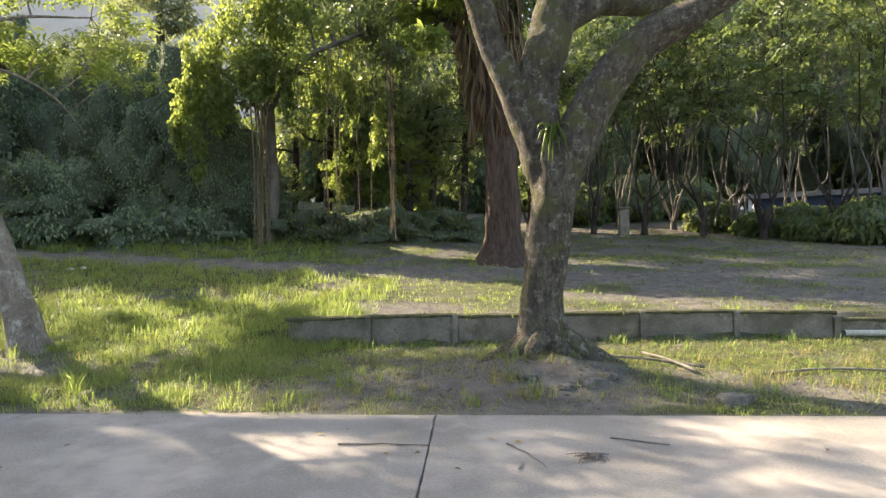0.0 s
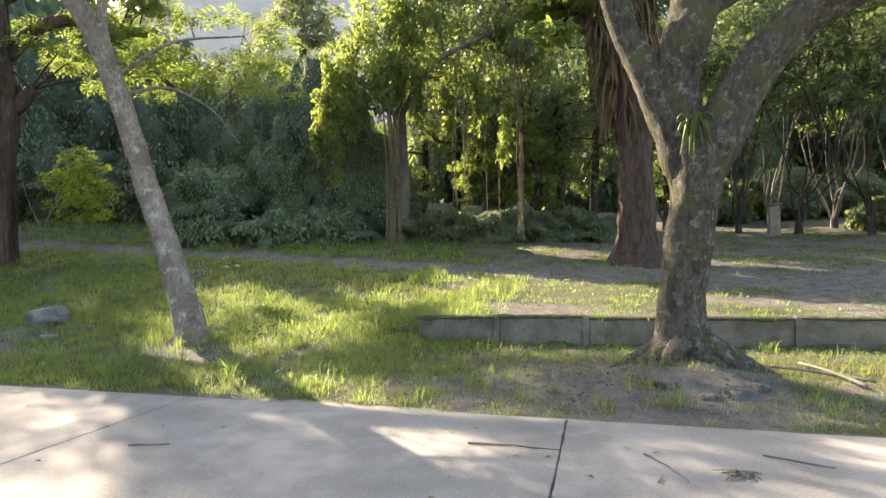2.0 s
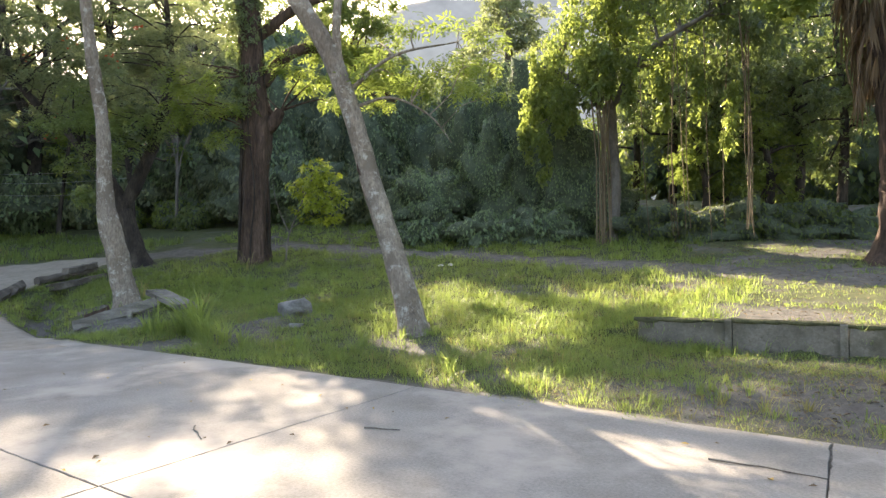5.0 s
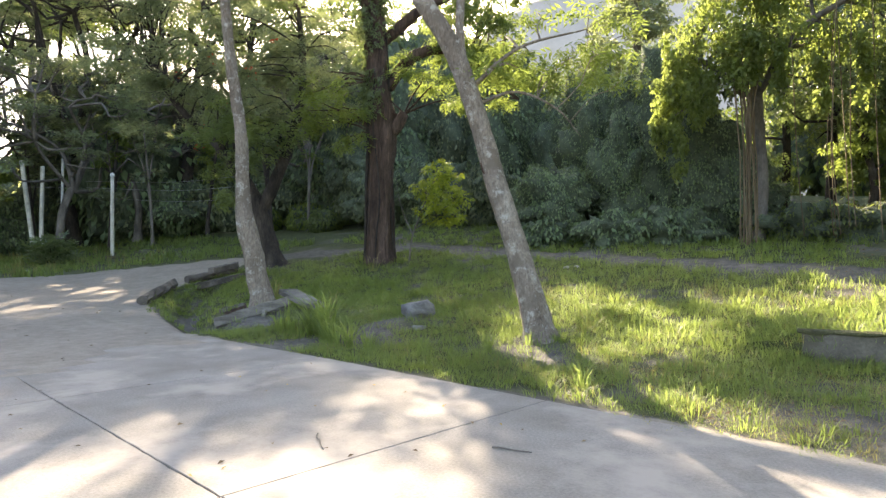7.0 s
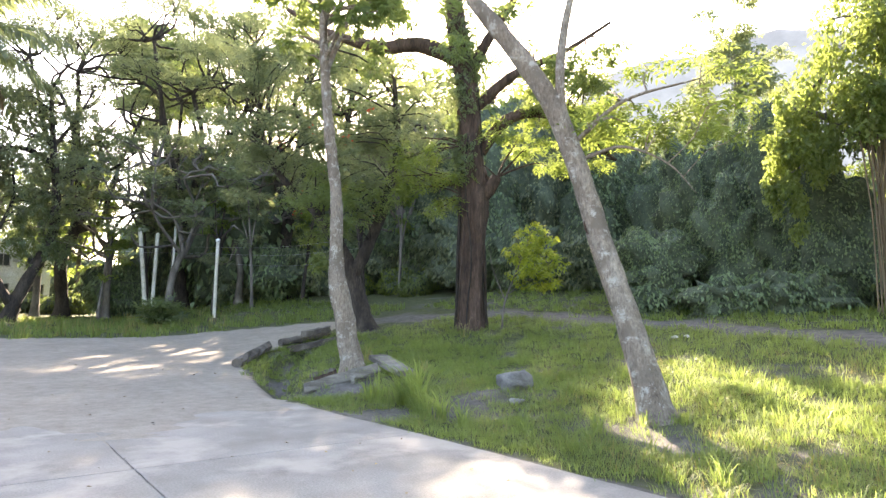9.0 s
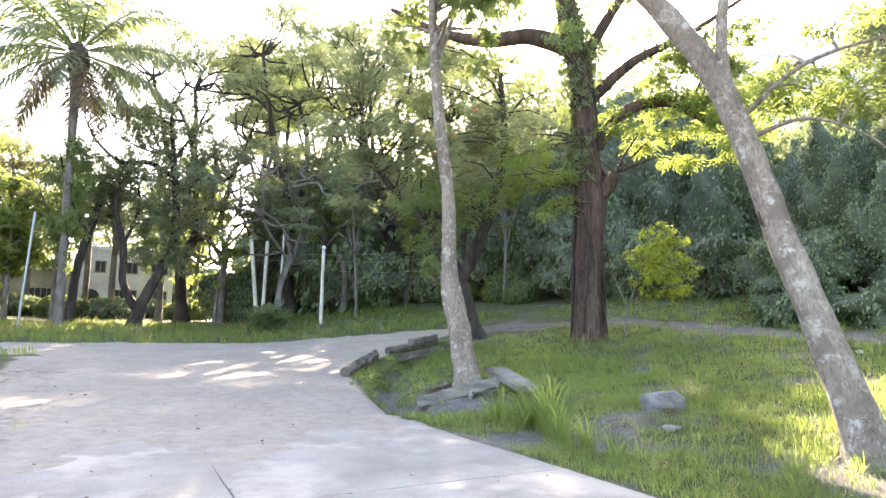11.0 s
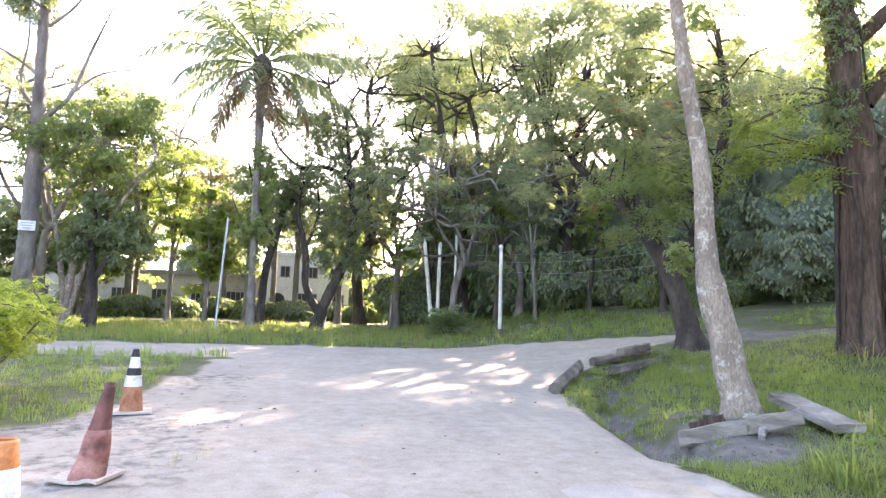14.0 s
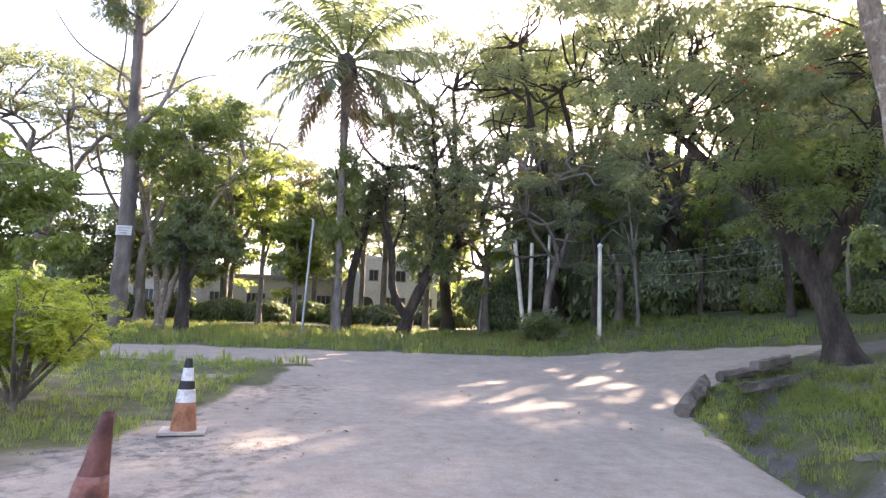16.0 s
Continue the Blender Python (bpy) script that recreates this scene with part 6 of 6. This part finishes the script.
def pole(label, x, y, z0, top, r, material, cap=False, base=False):
    p = thing("pole", label, "pole", (x, y, z0), group="poles")
    tx, ty, tz = top
    part("shaft", tubes_mesh("shaft", [tube([(0, 0, -0.1, r), (tx * 0.5, ty * 0.5, tz * 0.5, r * 0.97), (tx, ty, tz, r * 0.92)], 12, 0.8)], material), material, p)
    if cap:
        part("cap", mesh_of("cap", *blob((tx, ty, tz + 0.04), (r * 1.35, r * 1.35, 0.13), 2, 0.05, 8, 12), SIGN_WHITE, True), SIGN_WHITE, p, "round white cap")
    if base:
        box_part("footing", (-0.28, -0.28, -0.15), (0.28, 0.28, 0.16), WALL_CONCRETE, p, "square concrete footing", 0.03)
    return p


pole("cream-painted post with round white cap on a concrete footing", -36.87, 11.7, ground_z(-36.87, 11.7), (0, 0.02, 4.55), 0.1, POLE_PAINT, True, True)
pole("thin grey leaning metal pole in long grass", -39.0, -2.95, ground_z(-39, -2.95), (0.0, 0.25, 6.0), 0.06, GREY_METAL)
pole("pale leaning palm-like stem by the hedge", -45.4, 9.85, ground_z(-45.4, 9.85), (0.0, -0.7, 6.0), 0.14, POLE_PAINT)
pole("pale slender stem by the hedge", -45.3, 10.15, ground_z(-45.3, 10.15), (0.0, 0.1, 5.7), 0.13, POLE_PAINT)
pole("thin white post by the hedge", -45.0, 11.2, ground_z(-45, 11.2), (0.0, 0.1, 6.1), 0.09, SIGN_WHITE)
for k, (p, q) in enumerate((((-44.5, 12.5, 6.6), (-34.0, 20.5, 6.9)), ((-44.5, 12.5, 6.2), (-34.0, 20.5, 6.2)), ((-44.5, 12.6, 5.6), (-34.0, 20.4, 5.4)), ((-45, 3, 6.6), (-45, 12.5, 6.2)))):
    m = [(a_ + b_) / 2 for a_, b_ in zip(p, q)]
    m[2] -= 0.35
    tagged(new("cable", tubes_mesh("cable", [tube([(*p, 0.009), (*m, 0.009), (*q, 0.009)], 5, 1.0)], WIRE)), "thin pale overhead cable sagging between trees", "cable", group="cables")

# bush and plants by the poles
bx, by = -37.3, 8.9
bz = ground_z(bx, by)
pts = clump_points([(0, 0, 0.5)], 260, 1.1, 0.7)
shrub_ = thing("fern_bush", "dark feathery bush at the road edge", "bush", (bx, by, bz))
part("leaves", scatter("leaves", PINNATE, pts + np.array([0, 0, 0.3]), 0.75, LEAF_DARK, (-0.9, 0.4)), LEAF_DARK, shrub_)
part("stems", tubes_mesh("stems", [tube([(0, 0, -0.05, 0.03), (math.cos(k) * 0.4, math.sin(k) * 0.4, 0.6, 0.02), (math.cos(k) * 0.7, math.sin(k) * 0.7, 1.1, 0.01)], 5, 0.4) for k in range(9)], BARK_DARK), BARK_DARK, shrub_)

# golden shrub at the verge
gx_, gy_ = -17.3, -4.2
gz_ = ground_z(gx_, gy_)
for k, (ox, oy, w, hh) in enumerate(((0, 0, 1.25, 2.35), (-1.9, -0.9, 1.3, 2.3), (0.9, -1.2, 1.1, 2.1))):
    x, y = gx_ + ox, gy_ + oy
    z = ground_z(x, y)
    tree("spreading golden-green ornamental shrub beside the sandy verge", [(x, y, z - 0.05, 0.05), (x + 0.1, y + 0.1, z + 0.6, 0.04), (x + 0.2, y + 0.25, z + 1.2, 0.03)],
         [[(x, y, z + 0.2, 0.04), (x + math.cos(s) * 0.5, y + math.sin(s) * 0.5, z + 0.8, 0.03), (x + math.cos(s) * 1.0, y + math.sin(s) * 1.0, z + 1.5, 0.012)] for s in (0.4, 1.7, 2.9, 4.2, 5.4)],
         [dict(centre=(x, y, z + hh * 0.62), radii=(w * 1.15, w * 1.15, hh * 0.36), clumps=120, per=34, clump=0.27, size=0.115, material=LEAF_GOLD, leaf=SPRIG, flat=0.45, spread=(-0.3, 0.6), hollow=0.3, twigs=60)],
         BARK_GREY, sides=7, wobble=0, flare=0.1, step=0.3, branch_r=0.012, name="golden_shrub", category="shrub", group="golden shrubs")

# ---- traffic cones ----
CONE_DARK = rough_surface("cone_dirty_dark_red", (0.05, 0.022, 0.018), (0.13, 0.05, 0.04), (0.26, 0.1, 0.08), 3.5, 30.0, 0.3, 0.004, 0.8)


def cone_ring(z0, r0, z1, r1, lean_x=0.0, seg=28, dent=0.0, seed=0.0):
    bm = bmesh.new()
    rows = []
    n = 8
    for i in range(n + 1):
        s = i / n
        z, r = z0 + (z1 - z0) * s, r0 + (r1 - r0) * s
        ring = []
        for j in range(seg):
            a_ = 2 * math.pi * j / seg
            k = 1 + dent * noise.noise(Vector((math.cos(a_) * 1.5 + seed, math.sin(a_) * 1.5, z * 4)))
            ring.append(bm.verts.new((r * k * math.cos(a_) + lean_x * z, r * k * math.sin(a_), z)))
        rows.append(ring)
    for lo, hi in zip(rows[:-1], rows[1:]):
        for j in range(seg):
            bm.faces.new((lo[j], lo[(j + 1) % seg], hi[(j + 1) % seg], hi[j])).smooth = True
    inner = [bm.verts.new((v.co.x * 0.9 + 0.1 * lean_x * z1, v.co.y * 0.9, v.co.z - 0.01)) for v in rows[-1]]
    for j in range(seg):
        bm.faces.new((rows[-1][j], rows[-1][(j + 1) % seg], inner[(j + 1) % seg], inner[j]))
    return bm


def base_plate(w, t, warp, seed):
    bm = bmesh.new()
    bmesh.ops.create_grid(bm, x_segments=8, y_segments=8, size=w / 2)
    for v in bm.verts:
        e = max(abs(v.co.x), abs(v.co.y)) / (w / 2)
        v.co.z = t + warp * max(0, e - 0.5) * (0.5 + noise.noise(Vector((v.co.x * 5 + seed, v.co.y * 5, 0))))
    geo = bmesh.ops.extrude_face_region(bm, geom=bm.faces[:])
    for v in geo["geom"]:
        if isinstance(v, bmesh.types.BMVert):
            v.co.z -= t + 0.004
    return bm


def traffic_cone(label, x, y, bands, base_material, dz=0.0, turn=0.0, lean_x=0.0, dent=0.0, warp=0.02, plate=0.36):
    c = thing("traffic_cone", label, "traffic cone", (x, y, ground_z(x, y) + 0.005 + dz), group="traffic cones", turn=turn)
    for k, (nm, z0, r0, z1, r1, material, lab) in enumerate(bands):
        part(nm, cone_ring(z0, r0, z1, r1, lean_x, dent=dent, seed=x), material, c, lab)
    part("base_plate", base_plate(plate, 0.03, warp, x), base_material, c)
    return c


traffic_cone("tall slim orange traffic cone with white bands", -8.72, -0.235,
    [("body", 0.025, 0.165, 0.42, 0.121, CONE_ORANGE, "orange plastic"), ("white_band", 0.42, 0.124, 0.56, 0.11, CONE_WHITE, "white reflective band"), ("body", 0.56, 0.107, 0.71, 0.092, CONE_ORANGE, "orange plastic"), ("white_band", 0.71, 0.095, 0.85, 0.081, CONE_WHITE, "white reflective band"), ("body", 0.85, 0.078, 0.98, 0.066, CONE_ORANGE, "orange plastic")], RUBBER, dz=0.012, turn=20, plate=0.42)
traffic_cone("faded red sagging traffic cone leaning on sandy ground", -12.2, -0.83,
    [("body", 0.02, 0.17, 0.5, 0.105, CONE_RED, "faded red plastic"), ("top", 0.5, 0.105, 0.95, 0.045, CONE_DARK, "dirty dark red tip")], CONE_BASE, turn=75, lean_x=0.17, dent=0.2, warp=0.14, plate=0.5)
traffic_cone("worn orange and white striped traffic cone with black top", -16.6, -1.48,
    [("body", 0.03, 0.179, 0.42, 0.137, CONE_RUST, "rusty orange plastic"), ("white_band", 0.42, 0.140, 0.6, 0.116, CONE_WHITE, "white band"), ("black_band", 0.6, 0.116, 0.72, 0.100, RUBBER, "black band"), ("white_band", 0.72, 0.091, 0.9, 0.067, CONE_WHITE, "white band"), ("top", 0.9, 0.065, 1.03, 0.047, RUBBER, "black top")], CONE_BASE, turn=12, plate=0.62)

# ---- grass ----


def blades(name, label, places, tall, width, material, lean_amt=1.0, kind="stuff", tuft=14, spread=0.05):
    """Bent grass blades that spring in tufts, each leaning outwards from its tuft."""
    m = max(1, len(places) // tuft)
    c = np.asarray(places, float)[:m]
    who = np.repeat(np.arange(m), tuft)
    n = len(who)
    off = rng.normal(0, spread, (n, 2))
    p = c[who] + np.concatenate([off, np.zeros((n, 1))], 1)
    an = np.arctan2(off[:, 1], off[:, 0]) + rng.normal(0, 0.7, n)
    size = rng.uniform(0.5, 1.3, m)[who] * tall
    h_ = size * rng.uniform(0.45, 1.2, n)
    bend = lean_amt * rng.uniform(0.15, 1.2, n) * h_
    d = np.stack([np.cos(an), np.sin(an), np.zeros(n)], -1)
    s = np.stack([-np.sin(an), np.cos(an), np.zeros(n)], -1) * (width * rng.uniform(0.6, 1.3, n))[:, None]
    up = np.array([0, 0, 1.0])
    mid = p + d * (bend * 0.35)[:, None] + up * (h_ * 0.62)[:, None]
    tip = p + d * bend[:, None] + up * (h_ * rng.uniform(0.6, 1.0, n))[:, None]
    v = np.stack([p - s, p + s, mid - s * 0.8, mid + s * 0.8, tip], 1)
    f = np.array([(0, 1, 3), (0, 3, 2), (2, 3, 4)])[None] + (np.arange(n) * 5)[:, None, None]
    return tagged(new(name, mesh_of(name, v.reshape(-1, 3), f.reshape(-1, 3), material)), label, "grass", kind=kind)


def sown(n, x0, x1, y0, y1, keep, clump=0.0):
    """Places for grass where turf grows; keep: how much turf is needed."""
    x, y = rng.uniform(x0, x1, n), rng.uniform(y0, y1, n)
    n1 = fractal_grid(x, y, 0.55, 3.0)
    t_ = turf_at(x, y, n1)
    n2 = fractal_grid(x, y, 2.3, 9.0)
    ok = t_ + 0.5 * n2 > keep + rng.uniform(-0.2, 0.2, n)
    x, y, n1, n2 = x[ok], y[ok], n1[ok], n2[ok]
    return np.stack([x, y, height(x, y) + 0.035 * n1 + 0.03 * n2 - 0.01], -1)


blades("grass", "yellowing taller grass among the lawn", sown(8000, -13, -2, 6.0, 15, 0.55), 0.2, 0.0035, GRASS_DRY, 1.6, spread=0.1)
blades("grass", "fresh green lawn grass lit by low sun", sown(88000, -13.5, -1.5, 5.8, 12.5, 0.5), 0.16, 0.0036, GRASS, 1.5, spread=0.065)
blades("grass", "lush green lawn grass further up the bank", sown(50000, -22, -1.5, 9.5, 18.5, 0.45), 0.23, 0.006, GRASS, 1.4, spread=0.1)
blades("grass", "sparse green tufts on bare soil by the road", sown(44000, -3.5, 8, 5.5, 10.2, 0.3), 0.075, 0.003, GRASS, 1.6, spread=0.09)
blades("grass", "flattened dry straw and dead grass by the low wall", sown(24000, -3.0, 8, 5.6, 9.8, 0.15), 0.06, 0.0025, GRASS_DRY, 3.0, spread=0.12)
blades("grass", "thin grass on the bank above the wall", sown(42000, -3, 12, 10.3, 26, 0.38), 0.085, 0.006, GRASS, 1.5, spread=0.14)
blades("grass", "rough grass at the wood edge", sown(18000, -26, -4, 18.5, 26, 0.4), 0.26, 0.012, GRASS, 1.0, spread=0.1)
blades("grass", "grass bank beside the ditch", sown(20000, -23, -13, 6.5, 13, 0.4), 0.2, 0.007, GRASS, 1.0)
blades("grass", "tall sunlit grass across the junction", sown(38000, -48, -26, -14, 18, 0.58), 0.42, 0.014, GRASS, 0.7, spread=0.12)
blades("grass", "dry seeding grass across the junction", sown(6000, -48, -32, -14, 14, 0.7), 0.55, 0.01, GRASS_DRY, 0.5, spread=0.12)
blades("grass", "green verge grass behind the cones", sown(20000, -27, -15.2, -12, -1.9, 0.6), 0.24, 0.006, GRASS, 0.9)


def tussock(label, x, y, n, tall, width, material=GRASS, lean_=0.9, spread=0.1, dz=0.0):
    p = np.stack([rng.normal(0, spread, n), rng.normal(0, spread, n), np.full(n, -0.02)], -1)
    ob = blades("grass_tuft", label, p, tall, width, material, lean_, kind="", tuft=6, spread=0.02)
    ob["category"], ob["group"], ob["kind"] = "grass tuft", "grass tufts", "stuff"
    ob.matrix_world = pose(x, y, ground_z(x, y) + dz)
    return ob


def arching_clump(label, x, y, n, length, width, material):
    """Long strap blades that arch outwards from one root."""
    vs, fs = [], []
    for k in range(n):
        an, L, rise = rng.uniform(0, 2 * np.pi), length * rng.uniform(0.55, 1.15), rng.uniform(0.9, 1.45)
        d, side = np.array([math.cos(an), math.sin(an), 0]), np.array([-math.sin(an), math.cos(an), 0])
        p = np.array([rng.normal(0, 0.05), rng.normal(0, 0.05), -0.03])
        ww = width * rng.uniform(0.6, 1.2)
        q = len(vs)
        for i in range(7):
            s = i / 6
            w_ = ww * (0.7 + 0.6 * s - 1.28 * s * s)
            vs += [p - side * w_, p + side * w_ + np.array([0, 0, w_ * 0.3])]
            el = rise - rng.uniform(1.6, 2.3) * s * s
            p = p + (d * math.cos(el) + np.array([0, 0, math.sin(el)])) * L / 6
        fs += [(q + 2 * i, q + 2 * i + 1, q + 2 * i + 3, q + 2 * i + 2) for i in range(6)]
    ob = tagged(new("grass_clump", mesh_of("grass_clump", np.array(vs), np.array(fs), material)), label, "grass clump", "grass clumps", "stuff")
    ob.matrix_world = pose(x, y, ground_z(x, y) + 0.02)


for x, y, n, ln, w in ((-9.75, 7.05, 60, 1.0, 0.014), (-10.4, 7.15, 44, 0.8, 0.012), (-9.15, 6.75, 40, 0.6, 0.01), (-8.4, 6.55, 46, 0.62, 0.009), (-7.8, 6.45, 36, 0.5, 0.008), (-11.2, 6.95, 30, 0.5, 0.009), (-6.35, 7.6, 40, 0.4, 0.006), (-6.0, 7.0, 40, 0.38, 0.006), (-3.9, 6.35, 40, 0.36, 0.006), (-7.0, 6.9, 30, 0.36, 0.006)):
    arching_clump("clump of long arching strap grass on the bank", x, y, n, ln * 1.35, w * 1.25, GRASS)
for x, y in ((-15.0, 8.9), (-16.4, 9.9)):
    arching_clump("pale arching dry grass plume in the lawn", x, y, 14, 0.9, 0.011, GRASS_DRY)
for x, y in ((-10.54, 16.12), (-10.3, 16.3)):
    sc = tagged(new("paper_scrap", mesh_of("paper_scrap", *blob((0, 0, 0), (0.09, 0.06, 0.035), x, 0.9, 6, 8), SIGN_WHITE)), "small crumpled white scrap lying in the grass", "litter", "scraps")
    sc.matrix_world = pose(x, y, ground_z(x, y) + 0.09)
for x, y, n, h_, w in ((-10.2, 7.15, 90, 0.75, 0.011), (-10.9, 7.0, 60, 0.6, 0.01), (-9.3, 6.75, 90, 0.42, 0.007), (-8.8, 6.6, 70, 0.36, 0.007), (-11.6, 7.3, 60, 0.4, 0.008)):
    tussock("clump of long arching grass on the bank", x, y, n, h_, w)
for x, y in ((-6.75, 8.55), (-6.5, 8.35), (-6.1, 8.4), (-5.85, 8.75), (-6.9, 8.8)):
    tussock("sunlit grass tuft at the foot of the leaning tree", x, y, 60, 0.24, 0.0045, GRASS, 1.0, 0.1)
for k in range(46):
    x, y = rng.uniform(-8, -1), rng.uniform(6.0, 8.5)
    tussock("small bright green grass tuft on bare soil", x, y, 46, rng.uniform(0.12, 0.26), 0.0045, GRASS, 1.0, 0.07)
for k in range(100):
    x, y = rng.uniform(-1.5, 6.5), rng.uniform(5.9, 9.6)
    tussock("small green grass tuft by the low wall", x, y, 40, rng.uniform(0.08, 0.24), 0.004, GRASS if k % 3 else GRASS_DRY, 1.2, 0.09)
for x, y in ((-2.9, 9.45), (-2.55, 9.6), (-2.2, 9.5), (-1.8, 9.62), (-1.3, 9.6), (-0.6, 9.7), (-2.4, 9.2), (-1.6, 9.2), (2.6, 9.9), (5.2, 9.9)):
    tussock("green grass tuft against the low wall", x, y, 70, 0.22, 0.0045, GRASS, 1.1, 0.14)
for x, y in ((1.2, 15.2), (0.6, 16.6), (-0.2, 15.6), (2.6, 10.7), (4.6, 10.9), (5.8, 10.6), (0.2, 10.6), (-0.4, 17.3), (0.3, 17.6)):
    tussock("bright grass tuft on the bank above the wall", x, y, 80, 0.17, 0.005, GRASS, 1.2, 0.2)
for x, y in ((-12.9, -0.1), (-12.6, -0.2), (-13.1, 0.1)):
    tussock("thin dry weed in sand beside the cones", x, y, 12, 0.3, 0.0025, GRASS_DRY, 0.4, 0.06)
for x, y in ((-13.2, 9.6), (-17.2, 14.2)):
    tussock("pale arching grass plume in the lawn", x, y, 16, 0.75, 0.01, GRASS_DRY, 1.1, 0.06)

# ---- clods and pebbles ----
OCTA = (np.array([(0.5, 0, 0), (0, 0.42, 0), (-0.5, 0.05, 0), (0, -0.4, 0.03), (0.05, 0, 0.34), (0, 0, -0.25)]), np.array([(0, 1, 4), (1, 2, 4), (2, 3, 4), (3, 0, 4), (1, 0, 5), (2, 1, 5), (3, 2, 5), (0, 3, 5)]))
for label, n, x0, x1, y0, y1, size in (("small clods and pebbles on the bare bank", 2600, -4.5, 7.0, 5.75, 9.8, 0.035), ("loose grit and pebbles on the sandy verge", 700, -16.5, -9.0, -3.5, 0.4, 0.03), ("clods of earth on the bank", 700, -13.0, -6.5, 6.3, 8.8, 0.05)):
    x, y = rng.uniform(x0, x1, n), rng.uniform(y0, y1, n)
    zz = height(x, y) + 0.035 * fractal_grid(x, y, 0.55, 3.0) * (y > 5.7) + 0.03 * fractal_grid(x, y, 2.3, 9.0) * (y > 5.7)
    tagged(new("pebbles", scatter("pebbles", OCTA, np.stack([x, y, zz], -1), size, EARTHY_ROCK, (-0.3, 0.3), 0.3)), label, "pebbles", kind="stuff")

# ---- fallen leaves and twigs ----


def litter(name, label, n, x0, x1, y0, y1, size, material, z=None):
    x, y = rng.uniform(x0, x1, n), rng.uniform(y0, y1, n)
    zz = (height(x, y) + 0.02) if z is None else np.full(n, z)
    me = scatter(name, LEAF, np.stack([x, y, zz], -1), size, material, (-0.25, 0.15), 0.25)
    tagged(new(name, me), label, "fallen leaves", kind="stuff")


litter("fallen_leaves", "scattered dry brown leaves on the concrete", 110, -11, 8, -1, 5.6, 0.055, LEAF_FALLEN, -0.035)
litter("fallen_leaves", "a few yellow fallen leaves on the concrete", 24, -9, 7, 1, 5.6, 0.06, LEAF_YELLOW, -0.035)
litter("fallen_leaves", "scattered dry brown leaves on the sandy track", 40, -24, -11.8, -2, 7, 0.09, LEAF_FALLEN)
litter("fallen_leaves", "dry leaf litter on the shaded soil", 3600, -4, 9, 5.9, 17, 0.06, LEAF_FALLEN)
litter("fallen_leaves", "dry leaf litter under the wood edge", 2000, -4, 18, 17, 30, 0.09, LEAF_FALLEN)
for label, pts in (("dry forked twig lying on the concrete", [(0.55, 4.75), (0.68, 4.5), (0.78, 4.25)]), ("thin dry stick lying across the slab joint", [(-0.75, 4.72), (-0.4, 4.74), (-0.05, 4.7)]), ("short dry stick on the concrete", [(0.6, 4.2), (0.62, 4.33)]), ("thin dark twig on the concrete", [(-3.3, 4.1), (-3.0, 4.2)]), ("thin dark twig on the concrete", [(1.35, 4.9), (1.75, 4.72)]), ("thin dark twig on the concrete", [(-4.6, 3.4), (-4.2, 3.2)])):
    line = []
    for (ax, ay), (bx, by) in zip(pts[:-1], pts[1:]):
        for i in range(4):
            line.append((ax + (bx - ax) * i / 4 + rng.normal(0, 0.005), ay + (by - ay) * i / 4 + rng.normal(0, 0.005)))
    line.append(pts[-1])
    tagged(new("twig", tubes_mesh("twig", [tube([(x, y, -0.037 + abs(rng.normal(0, 0.003)), rng.uniform(0.006, 0.009) * (1 - 0.5 * k / len(line))) for k, (x, y) in enumerate(line)], 6, 0.04, 0.3)], WEATHERED)), label, "twig", group="twigs")
for x, y, tn in ((0.42, 4.82, 20), (0.66, 4.78, 100)):
    lf = tagged(new("fallen_leaf", scatter("fallen_leaf", LEAF, [(0, 0, 0)], 0.1, LEAF_YELLOW, (0.0, 0.05), 0.05, np.array([0.0]))), "yellow fallen leaf on the concrete", "leaf")
    lf.matrix_world = pose(x, y, -0.032, 0, 0, tn)
nest = [tube([(1.1 + 0.16 * math.cos(k) * rng.uniform(0.3, 1), 4.42 + 0.1 * math.sin(k * 1.7), -0.035, 0.004), (1.12 + 0.05 * math.sin(k), 4.45, -0.012, 0.005), (1.1 - 0.17 * math.cos(k * 1.3) * rng.uniform(0.3, 1), 4.45 - 0.09 * math.sin(k), -0.034, 0.003)], 4, 0.08) for k in range(16)]
tagged(new("dry_twigs", tubes_mesh("dry_twigs", nest, BARK_GREY)), "small tangle of dry brown twigs on concrete", "twigs")
for pts in ([(1.9, 7.9, 0.05), (2.5, 8.0, 0.1), (3.1, 7.7, 0.04)], [(2.6, 8.6, 0.08), (2.75, 8.0, 0.12), (2.9, 7.4, 0.05)], [(3.6, 7.3, 0.02), (4.6, 7.5, 0.06), (5.8, 7.2, 0.0)]):
    tagged(new("fallen_branch", tubes_mesh("fallen_branch", [tube([(x, y, ground_z(x, y) + z * 0.5 + 0.02, 0.018) for x, y, z in pts], 7, 0.1, 0.4)], WEATHERED)), "grey fallen branch on the bare bank", "branch", group="fallen branches")
